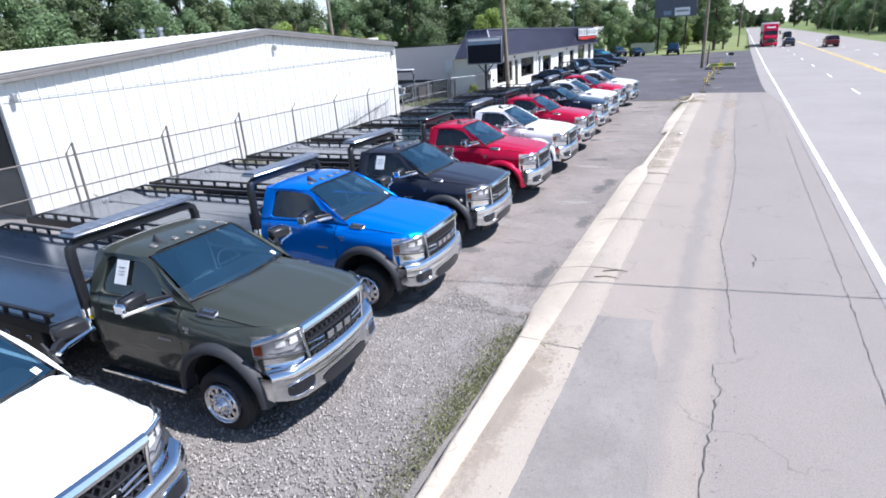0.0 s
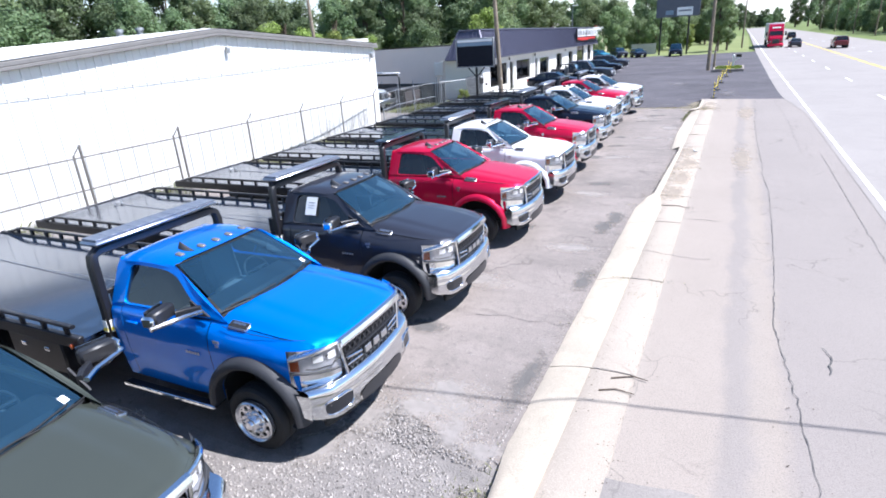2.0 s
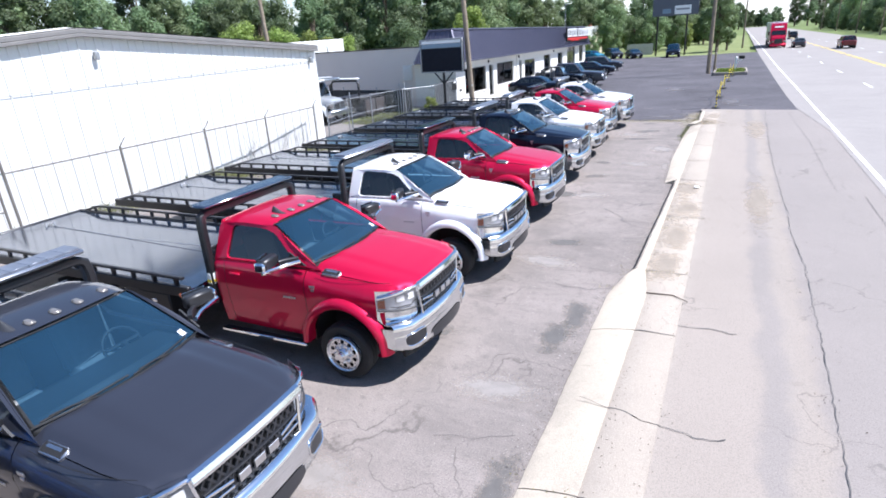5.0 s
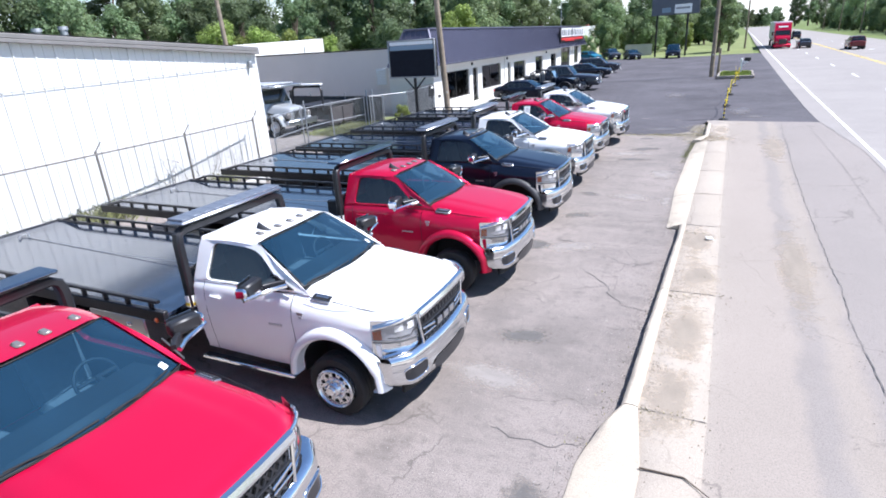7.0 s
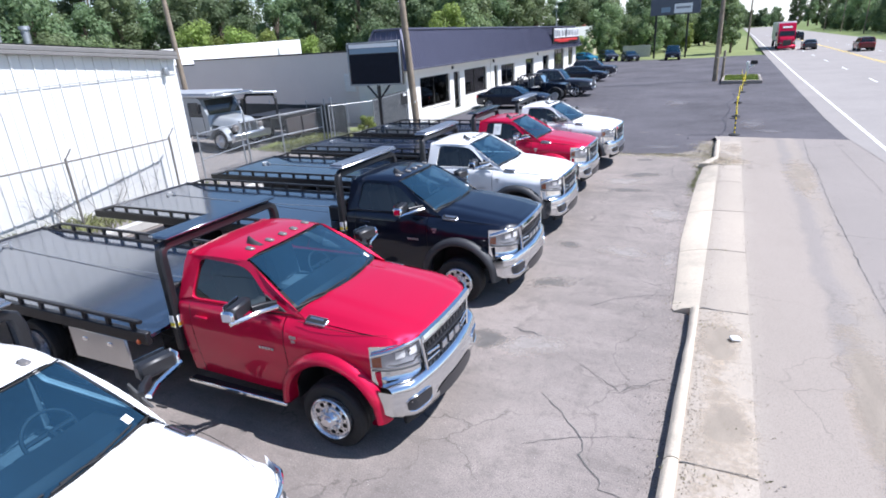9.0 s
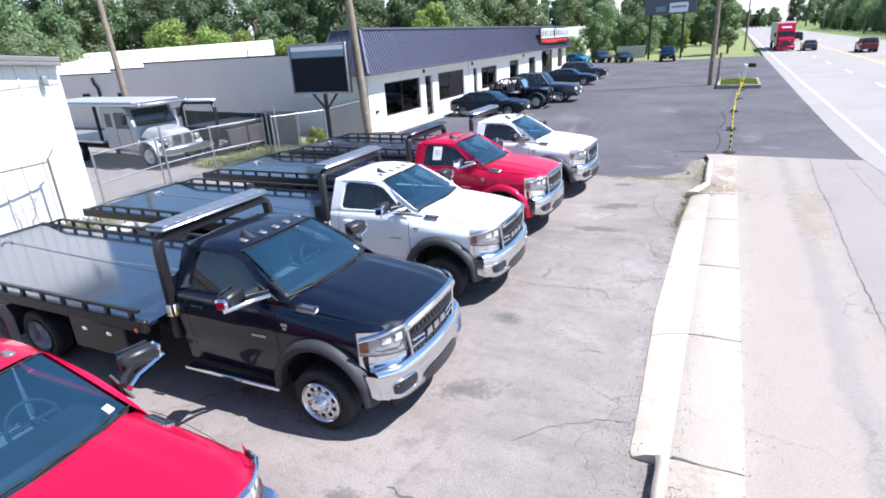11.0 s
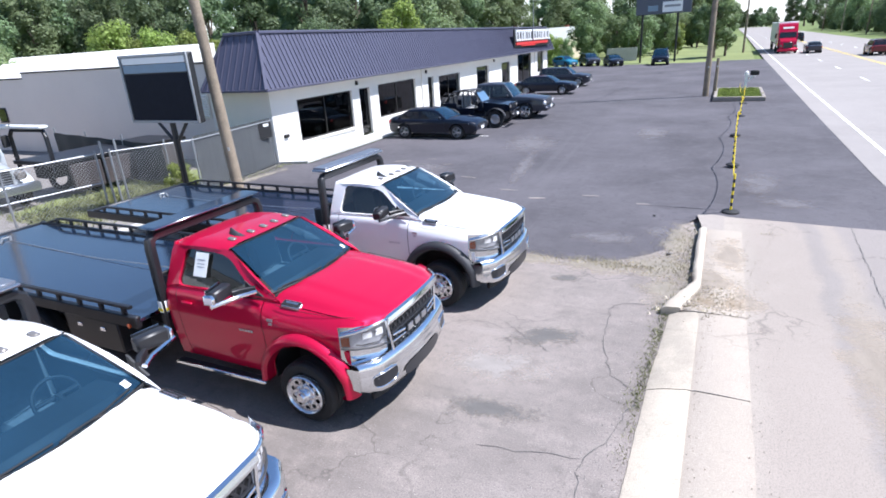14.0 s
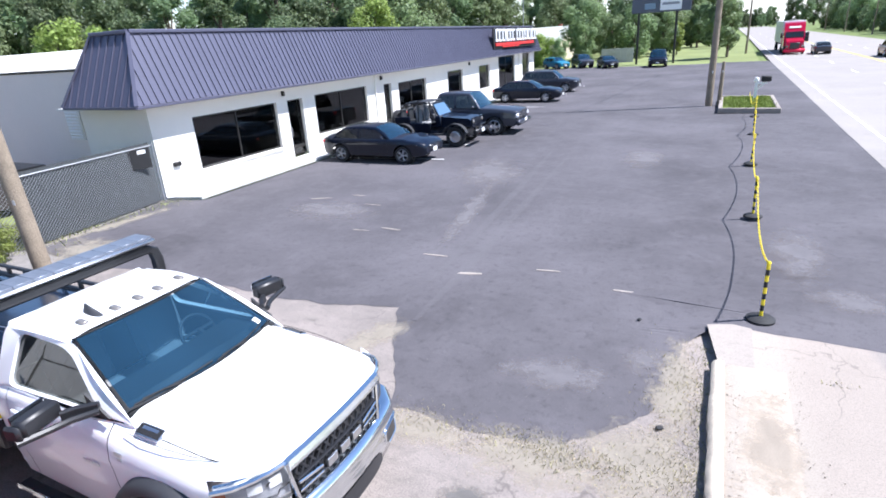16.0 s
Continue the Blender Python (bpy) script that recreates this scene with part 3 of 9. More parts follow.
sheet("shop_walk", [(-18.75, 46.1), (-17.55, 46.45), (-17.75, 90.5), (-19.2, 90.5)], 0.09, CONCRETE, "white concrete walk along the shop front", "walk")
part("walk_edge", Geo().prism([(-18.75, 46.1), (-17.55, 46.45), (-17.75, 90.5), (-19.2, 90.5)], 0.0, 0.086), CONCRETE, bpy.data.objects["shop_walk"])


def strip_line(name, pts, width, z, material, label, cat):
    """A painted or worn line laid on the ground."""
    g = Geo()
    for i, (x, y) in enumerate(pts):
        a, b = pts[max(i - 1, 0)], pts[min(i + 1, len(pts) - 1)]
        dx, dy = b[0] - a[0], b[1] - a[1]
        ln = math.hypot(dx, dy) or 1
        w = (width if not callable(width) else width(i)) / 2
        g.v += [(x - dy / ln * w, y + dx / ln * w, z), (x + dy / ln * w, y - dx / ln * w, z)]
    g.f = [(2 * i, 2 * i + 1, 2 * i + 3, 2 * i + 2) for i in range(len(pts) - 1)]
    me = g.mesh(name, fix=False)
    if me.polygons[0].normal.z < 0:
        me.flip_normals()
    me.materials.append(material)
    return tagged(new(name, me), label, cat, kind="structure")


RZ = STRIP_Z + 0.014
strip_line("edge_line", [(2.70, -30), (2.66, 18), (2.58, 43), (2.50, 73), (2.6, 134), (2.9, 260), (3.2, 500)], 0.13, RZ, LINE, "solid white line along the road edge", "road marking")
for i in range(22):
    y = 4 + i * 12.2
    strip_line("lane_dash", [(6.5, y), (6.52, y + 3.0)], 0.12, RZ, LINE, "white dashed lane marking", "road marking")
for dx in (0, 0.28):
    strip_line("centre_line", [(10.1 + dx, -30), (10.2 + dx, 57), (10.35 + dx, 109), (10.8 + dx, 260)], 0.12, RZ, LINE_YELLOW, "yellow centre line on the road", "road marking")
for i in range(14):
    y = 8 + i * 12.2
    strip_line("lane_dash", [(14.0, y), (14.02, y + 3.0)], 0.12, RZ, LINE, "white dashed lane marking", "road marking")
for k, y in enumerate((53.6, 56.7, 59.8, 63.2, 66.6, 70.0, 74.0, 77.5, 81, 84.5)):
    strip_line("bay_line", [(-17.4, y - 0.4), (-12.3 - 0.15 * k, y)], 0.10, 0.012 + 0.004, LINE, "white parking bay line", "road marking")


def crack(pts, z, w, seed, jitter=1.0):
    """A crooked crack through the given places."""
    out = []
    for (a, b), (c, d) in zip(pts, pts[1:]):
        m = max(4, int(math.hypot(c - a, d - b) * 9))
        for i in range(m):
            u = i / m
            out.append((a + (c - a) * u + jitter * (0.06 * wobble((b + d * u) * 2 + i * 0.3, seed, 1.3, 2.2) + random.uniform(-0.026, 0.026)), b + (d - b) * u + jitter * 0.10 * wobble(i * 0.33, seed + 7, 1.0, 4.2)))
    out.append(pts[-1])
    strip_line("crack", out, lambda i: w * (0.25 + abs(wobble(i * 0.45, seed, 1.0, 9.0)) * 1.05), z, CRACK, "dark crack in the weathered pavement", "crack")


crack([(2.0, 25.5), (1.98, 18), (2.0, 10.1), (1.92, 4.0)], STRIP_Z + 0.012, 0.018, 1, 0.35)
crack([(0.40, 42.4), (0.31, 40.4), (0.24, 38.5), (0.27, 37.0), (0.18, 33.0), (0.16, 28.2), (0.19, 25.8), (0.19, 24.6), (0.24, 23.8), (0.19, 22.4), (0.28, 20.3), (0.25, 17.5), (0.20, 15.4), (0.15, 13.9), (0.06, 12.2), (0.23, 10.3), (0.33, 8.3), (0.40, 7.65)], STRIP_Z + 0.012, 0.020, 2, 0.45)
crack([(0.13, 7.26), (0.23, 6.7), (0.18, 6.2), (0.12, 5.0), (0.1, 3)], STRIP_Z + 0.012, 0.026, 8, 0.5)
crack([(1.3, 42), (1.5, 33), (1.45, 26)], STRIP_Z + 0.012, 0.015, 4)
crack([(0.63, 11.7), (0.70, 11.39), (0.65, 11.01)], STRIP_Z + 0.016, 0.035, 40)
crack([(-1.6, 17.2), (-0.8, 17.2)], STRIP_Z + 0.012, 0.03, 6)
crack([(-2.5, 14.9), (-1.2, 14.6), (-0.9, 14.7)], STRIP_Z + 0.012, 0.03, 7)
LOT_CRACKS = [
    (0.030, [(-3.92, 23.42), (-3.35, 22.8), (-3.29, 22.5), (-3.06, 22.3), (-3.04, 22.15), (-2.52, 22.05)]),
    (0.022, [(-4.02, 23.55), (-3.92, 23.42)]),
    (0.022, [(-3.76, 24.37), (-3.29, 24.04), (-3.15, 23.9), (-2.63, 24.39)]),
    (0.020, [(-4.0, 26.2), (-3.6, 26.64), (-3.1, 26.95), (-2.79, 27.0)]),
    (0.045, [(-4.97, 25.03), (-4.76, 24.97), (-4.47, 24.94)]),
    (0.014, [(-3.95, 22.48), (-3.57, 22.74), (-3.09, 22.97), (-2.5, 23.14)]),
    (0.020, [(-3.91, 18.39), (-3.53, 18.31), (-3.08, 18.34), (-2.81, 18.53)]),
    (0.014, [(-3.97, 21.47), (-3.48, 21.46)]),
    (0.026, [(-4.4, 11.29), (-3.59, 11.34), (-3.0, 11.36), (-2.77, 11.46)]),
    (0.014, [(-3.99, 13.75), (-3.51, 13.85), (-3.08, 14.07)]),
    (0.026, [(-3.70, 37.2), (-3.63, 36.08), (-3.45, 35.5), (-3.32, 35.2), (-2.96, 34.9), (-3.08, 34.17), (-3.37, 33.24), (-3.23, 32.72), (-3.07, 32.47)]),
    (0.024, [(-3.74, 37.14), (-3.56, 37.43), (-3.22, 37.51), (-2.88, 37.65)]),
    (0.016, [(-4.51, 33.21), (-3.95, 33.31), (-3.37, 33.45)]),
    (0.018, [(-3.86, 30.88), (-3.56, 31.11), (-3.16, 31.26)]),
    (0.016, [(-5.43, 30.53), (-5.06, 30.43), (-4.12, 30.55), (-3.9, 30.59), (-3.5, 30.18)]),
    (0.016, [(-4.05, 29.77), (-3.51, 29.9), (-3.0, 29.99)]),
    (0.018, [(-3.74, 28.42), (-3.6, 28.54), (-3.43, 28.47)]),
    (0.014, [(-5.35, 36.25), (-4.53, 35.67), (-4.3, 35.49)]),
]
for k, (w, pts) in enumerate(LOT_CRACKS):
    crack(pts, 0.006, w, 20 + k)


def faded(name, col, rough=0.95):
    """Loose dirt or a stain whose cover thins out unevenly towards its rim."""
    m = mat(name, col, rough, 0, 0.25, 2.5, 35, 0.15)
    nt = m.node_tree
    b = nt.nodes["Principled BSDF"]
    tc, geo = nt.nodes.new("ShaderNodeTexCoord"), nt.nodes.new("ShaderNodeNewGeometry")
    far, clear, mixed = nt.nodes.new("ShaderNodeVectorMath"), nt.nodes.new("ShaderNodeBsdfTransparent"), nt.nodes.new("ShaderNodeMixShader")
    far.operation = "LENGTH"
    nt.links.new(tc.outputs["Object"], far.inputs[0])
    total = far.outputs["Value"]
    for sc, amt in ((2.6, 1.5), (14.0, 0.9), (60.0, 0.5)):
        n, f = nt.nodes.new("ShaderNodeTexNoise"), nt.nodes.new("ShaderNodeMath")
        n.inputs["Scale"].default_value, n.inputs["Detail"].default_value = sc, 4.0
        nt.links.new(geo.outputs["Position"], n.inputs["Vector"])
        f.operation = "MULTIPLY_ADD"
        f.inputs[1].default_value = -amt
        nt.links.new(n.outputs["Fac"], f.inputs[0])
        nt.links.new(total, f.inputs[2])
        total = f.outputs[0]
    cover = nt.nodes.new("ShaderNodeMapRange")
    for i, q in enumerate((-0.60, -1.15, 0.0, 0.9)):
        cover.inputs[i + 1].default_value = q
    nt.links.new(total, cover.inputs[0])
    nt.links.new(cover.outputs[0], mixed.inputs[0])
    nt.links.new(clear.outputs[0], mixed.inputs[1])
    nt.links.new(b.outputs[0], mixed.inputs[2])
    nt.links.new(mixed.outputs[0], nt.nodes["Material Output"].inputs[0])
    return m


DUST_TAN = faded("tan_loose_dirt", (0.235, 0.207, 0.165))
DUST_BROWN = faded("brown_gutter_dirt", (0.258, 0.219, 0.176))
STAIN_DARK = faded("dark_crumbled_stain", (0.11, 0.105, 0.10))
CHALK = faded("pale_chalky_dust", (0.262, 0.238, 0.220))
CHALK_THIN = faded("thin_grey_dust", (0.128, 0.120, 0.126))
FADE_DISC = Geo().add([(0, 0, 0)] + [(r_ * math.cos(2 * math.pi * k_ / 28), r_ * math.sin(2 * math.pi * k_ / 28), 0) for r_ in (0.5, 1.0) for k_ in range(28)], [(0, 1 + k_, 1 + (k_ + 1) % 28) for k_ in range(28)] + [(1 + k_, 29 + k_, 29 + (k_ + 1) % 28, 1 + (k_ + 1) % 28) for k_ in range(28)]).mesh("dust_patch", fix=False)
FADE_DISC.materials.append(DUST_TAN)


def dust(x, y, rx, ry, z, material, label, turn=0.0):
    ob = new("dust_patch", FADE_DISC)
    ob.matrix_basis = pose(x, y, z, 0, 0, turn) @ Matrix.Diagonal((rx, ry, 1, 1))
    ob.material_slots[0].link = "OBJECT"
    ob.material_slots[0].material = material
    ob.visible_shadow = False
    return tagged(ob, label, "dirt", kind="structure")


TAN = "loose tan dirt along the broken asphalt edge"
for x, y, rx, ry, turn in ((-2.95, 40.9, 0.38, 1.6, 0), (-3.2, 39.3, 0.85, 0.9, 20), (-4.3, 39.0, 1.1, 0.55, 5), (-5.7, 39.0, 0.9, 0.4, 0), (-3.0, 38.2, 0.5, 0.8, 0), (-7.4, 40.6, 0.4, 1.1, -20), (-16.6, 42.0, 1.4, 0.9, 0), (-17.9, 43.5, 0.4, 2.6, -8)):
    dust(x, y, rx, ry, 0.011 + 0.0005 * x / -3 + lot_rise(x, y), DUST_TAN, TAN, turn)
for x, y, rx, ry in ((-2.05, 19.6, 0.42, 1.2), (-2.0, 21.4, 0.40, 1.5), (-1.95, 23.4, 0.45, 1.5), (-2.0, 25.3, 0.4, 1.2), (-2.1, 5.6, 0.4, 2.2), (-2.15, 38.6, 0.45, 0.9), (-1.95, 40.0, 0.35, 1.3), (-2.15, 37.75, 0.5, 0.5), (-2.35, 37.6, 0.3, 0.35), (-1.75, 37.9, 0.4, 0.6), (-0.35, 24.6, 0.35, 3.0), (-0.2, 36.0, 0.5, 3.0)):
    dust(x, y, rx, ry, STRIP_Z + 0.0205, DUST_BROWN, "brown dirt washed over the gutter slabs")
for x, y, rx, ry, turn in ((-3.12, 17.2, 0.30, 0.9, 8), (-3.3, 16.5, 0.3, 0.6, 0), (-5.1, 29.0, 0.42, 0.25, 0), (-5.2, 24.6, 0.5, 0.35, 20), (-4.9, 26.9, 0.7, 0.3, 30), (-5.0, 10.6, 0.45, 0.3, 0), (-4.6, 33.9, 0.8, 0.3, 10), (-4.5, 35.9, 0.7, 0.4, 30), (-3.0, 13.2, 0.25, 0.7, 0), (-2.95, 9.6, 0.22, 0.9, 0), (-4.2, 20.6, 0.5, 0.3, 15), (-5.2, 16.0, 0.5, 0.3, 0), (-4.7, 38.2, 0.35, 0.2, 20)):
    dust(x, y, rx, ry, 0.0075 + 0.0004 * (y % 1), STAIN_DARK, "dark crumbled stain on the weathered asphalt", turn)
for x, y, rx, ry, turn in ((-4.5, 24.6, 0.65, 0.4, 30), (-4.9, 12.6, 0.8, 0.5, 0), (-3.6, 14.9, 0.7, 0.4, 20), (-4.3, 19.4, 0.8, 0.4, 0), (-3.9, 28.9, 0.7, 0.4, 0), (-2.98, 28.7, 0.22, 0.6, 0), (-4.9, 34.9, 0.9, 0.5, 10), (-3.4, 31.8, 0.5, 0.8, 0), (-3.8, 8.9, 0.9, 0.5, 0)):
    dust(x, y, rx, ry, 0.0095 + 0.0003 * (y % 1), CHALK, "pale dusty wear on the weathered asphalt", turn)
for x, y, rx, ry, turn in ((-4.4, 40.7, 0.9, 0.5, 10), (-3.4, 41.4, 0.3, 0.4, 0), (-6.8, 61.5, 0.5, 1.6, 10), (-5.0, 55.0, 0.8, 2.2, 0), (-9.8, 52.0, 1.4, 2.6, 20), (-1.2, 46.0, 0.6, 1.8, 0), (-12.5, 46.5, 1.6, 1.0, 0), (-0.6, 44.0, 0.7, 0.5, 0), (-8.6, 47.5, 0.35, 3.2, 10)):
    dust(x, y, rx, ry, 0.024 + lot_rise(x, y), CHALK_THIN, "faint chalky dust on the dark asphalt", turn)

# scuffs of chalky paint on the new lot
for k, (x, y, w, h, a) in enumerate(((-6.9, 43.5, 0.5, 0.12, 0.2), (-5.5, 44.1, 0.5, 0.06, 0.1), (-8.0, 44.2, 0.6, 0.06, 0.0), (-9.9, 45.5, 0.6, 0.07, -0.1), (-4.0, 43.6, 0.4, 0.06, 0.0), (-12.6, 48.1, 0.5, 0.06, 0), (-11.6, 47.3, 0.6, 0.06, 0), (-13.6, 47.5, 0.7, 0.1, 0.4), (-6.5, 62.5, 0.7, 0.35, 0.6), (-10.6, 45.2, 0.5, 0.05, 0.1))):
    pts = [(x + math.cos(a) * u * w / 2 - math.sin(a) * v * h / 2, y + math.sin(a) * u * w / 2 + math.cos(a) * v * h / 2) for u, v in ((-1, -0.6), (0, -1), (1, -0.4), (0.9, 0.7), (0.1, 1), (-0.8, 0.8))]
    sheet("scuff_mark", pts, lot_rise(x, y) + 0.016, APRON_PALE, "chalky white scuff on the dark asphalt", "mark")

# dusty tyre tracks across the new lot
for pts in ([(-7.0, 41.4), (-7.07, 43.6), (-7.34, 48.0), (-7.9, 56.8), (-8.6, 63.0)], [(-7.5, 42.9), (-7.64, 45.2), (-8.08, 50.3), (-8.8, 57.5)]):
    strip_line("tyre_track", pts, lambda i: 0.22 if 0 < i < 3 else 0.08, 0.0125, TYRE_TRACK, "faint dusty tyre track on the dark asphalt", "mark")

for k, (x, y, rx, ry) in enumerate(((-2.95, 8.15, 0.35, 0.30), (-3.45, 8.35, 0.45, 0.36), (-4.0, 8.6, 0.5, 0.38), (-4.5, 8.2, 0.42, 0.5), (-4.75, 7.5, 0.4, 0.45), (-3.8, 9.1, 0.6, 0.4))):
    dust(x, y, rx, ry, 0.013 + 0.0008 * k, CHALK, "pale dust and fines where the gravel meets the asphalt")
# concrete kerb: separate cast lengths with open joints
KERB_LINE = [(3.0, -2.40), (7.2, -2.55), (8.3, -2.72), (13.5, -2.78), (18.2, -2.82), (18.8, -2.68), (19.2, -2.53), (22.0, -2.50), (26.41, -2.45), (26.43, -2.74), (27.6, -2.78), (30.0, -2.88), (35.0, -2.87), (37.24, -2.79), (37.26, -2.93), (37.55, -2.86), (38.05, -2.63), (38.5, -2.54), (41.5, -2.55)]
KERB_BACK = [(3.0, -2.20), (8.3, -2.16), (18.2, -2.17), (19.2, -2.34), (37.24, -2.35), (37.26, -2.66), (37.55, -2.56), (38.2, -2.38), (41.5, -2.40)]
PAN_EDGE = [(-9.0, -1.52), (8.0, -1.58), (20.0, -1.60), (33.0, -1.68), (42.0, -1.70)]
RAISED = [(-20, 1), (7.2, 1), (8.3, 0), (18.2, 0), (18.9, 1), (26.41, 1), (26.43, 0), (37.24, 0), (37.26, 0.8), (38.0, 1), (42, 1)]
SLAB_ENDS = (-9.0, -5.9, -2.8, 0.3, 3.4, 7.0, 10.1, 13.3, 16.84, 19.2, 22.7, 26.42, 29.2, 32.0, 35.0, 37.25, 41.5)
kerb = thing("kerb", "cracked cream concrete kerb with open joints", "kerb", kind="structure")
gutter = thing("gutter_pan", "stained cream concrete gutter slabs behind the kerb", "gutter", kind="structure")
for y, y1 in zip(SLAB_ENDS, SLAB_ENDS[1:]):
    g, gp = Geo(), Geo()
    n = 30
    rows, pan = [], []
    for i in range(n + 1):
        yy = y + 0.008 + (y1 - y - 0.016) * i / n
        x, back, edge, up = (lerp_table(tab, yy) for tab in (KERB_LINE, KERB_BACK, PAN_EDGE, RAISED))
        worn = 1 + 3.2 * (37.25 < yy < 38.8) + 0.8 * (yy > 38.8)
        x += (0.012 * wobble(yy, 5.0, 1.2, 3.1) + 0.010 * wobble(yy, 5.0, 6.0, 3.1)) * worn
        edge += 0.012 * wobble(yy, 9.0, 0.9, 2.0) + 0.012 * wobble(yy, 9.0, 5.0, 2.0)
        chip = 0.02 * max(0, wobble(yy, 3.0, 4.5, 8.8)) * up * worn
        zt = STRIP_Z + 0.046 + 0.006 * wobble(yy, 2.0, 1.4, 6.6) * worn
        w = back - x
        high = [(0.0, zt - 0.05 - chip), (0.03 + chip, zt - 0.012), (0.06 + chip, zt), (w - 0.03, zt), (w, zt - 0.015)]
        flat = [(0.0, 0.012), (0.05, 0.034), (0.38 * w, 0.082), (0.85 * w, STRIP_Z), (w, STRIP_Z + 0.006)]
        rows.append([(x, yy, -0.06)] + [(x + up * a[0] + (1 - up) * b_[0], yy, up * a[1] + (1 - up) * b_[1]) for a, b_ in zip(high, flat)] + [(back + 0.002, yy, -0.06)])
        pan.append([(back - 0.03, yy, 0.03), (back - 0.010, yy, STRIP_Z - 0.006), (back + 0.06, yy, STRIP_Z + 0.008), ((back + edge) / 2, yy, STRIP_Z + 0.012), (edge - 0.05, yy, STRIP_Z + 0.012), (edge, yy, STRIP_Z + 0.008), (edge + 0.01, yy, 0.0)])
    for geo, rr in ((g, rows), (gp, pan)):
        m = len(rr[0])
        geo.v = [p for r in rr for p in r]
        geo.f = [(i * m + j, (i + 1) * m + j, (i + 1) * m + j + 1, i * m + j + 1) for i in range(n) for j in range(m - 1)]
        geo.f += [tuple(range(m)), tuple(n * m + j for j in range(m))[::-1]]
    part("kerb_stone", g, KERB, kerb)
    slab = part("gutter_slab", gp, PAN, gutter)
    uv = slab.data.uv_layers.new(name="across")
    for lp in slab.data.loops:
        j = lp.vertex_index % len(pan[0])
        uv.data[lp.index].uv = ((0, 0, 0.12, 0.5, 0.92, 1, 1)[j], slab.data.vertices[lp.vertex_index].co.y)
for y in SLAB_ENDS[4:-1]:
    crack([(lerp_table(KERB_BACK, y) + 0.02, y), (lerp_table(PAN_EDGE, y) - 0.01, y)], STRIP_Z + 0.017, 0.034, y, 0.35)


rub = random.Random(17)
for i in range(15):
    x, y, r = -2.70 + rub.gauss(0, 0.17), 37.5 + rub.gauss(0, 0.32), rub.uniform(0.015, 0.055)
    ob = thing("concrete_chunk", "broken chunk of cream kerb concrete", "rubble", pose(x, y, 0.0 if x < -2.62 else STRIP_Z + 0.01, 0, 0, rub.uniform(0, 360)), group="rubble by the broken kerb")
    part("chunk", Geo().add([(r * 1.3, 0, 0), (0.2 * r, r, 0), (-r, 0.5 * r, 0), (-0.7 * r, -0.8 * r, 0), (0.5 * r, -r, 0), (0.5 * r, 0.2 * r, r * 0.9), (-0.4 * r, 0.1 * r, r * 0.8), (0.1 * r, -0.5 * r, r * 0.7)], [(0, 1, 5), (1, 2, 6), (1, 6, 5), (2, 3, 6), (3, 7, 6), (3, 4, 7), (4, 0, 5), (4, 5, 7), (5, 6, 7), (4, 3, 2, 1, 0)]), KERB, ob, angle=20)


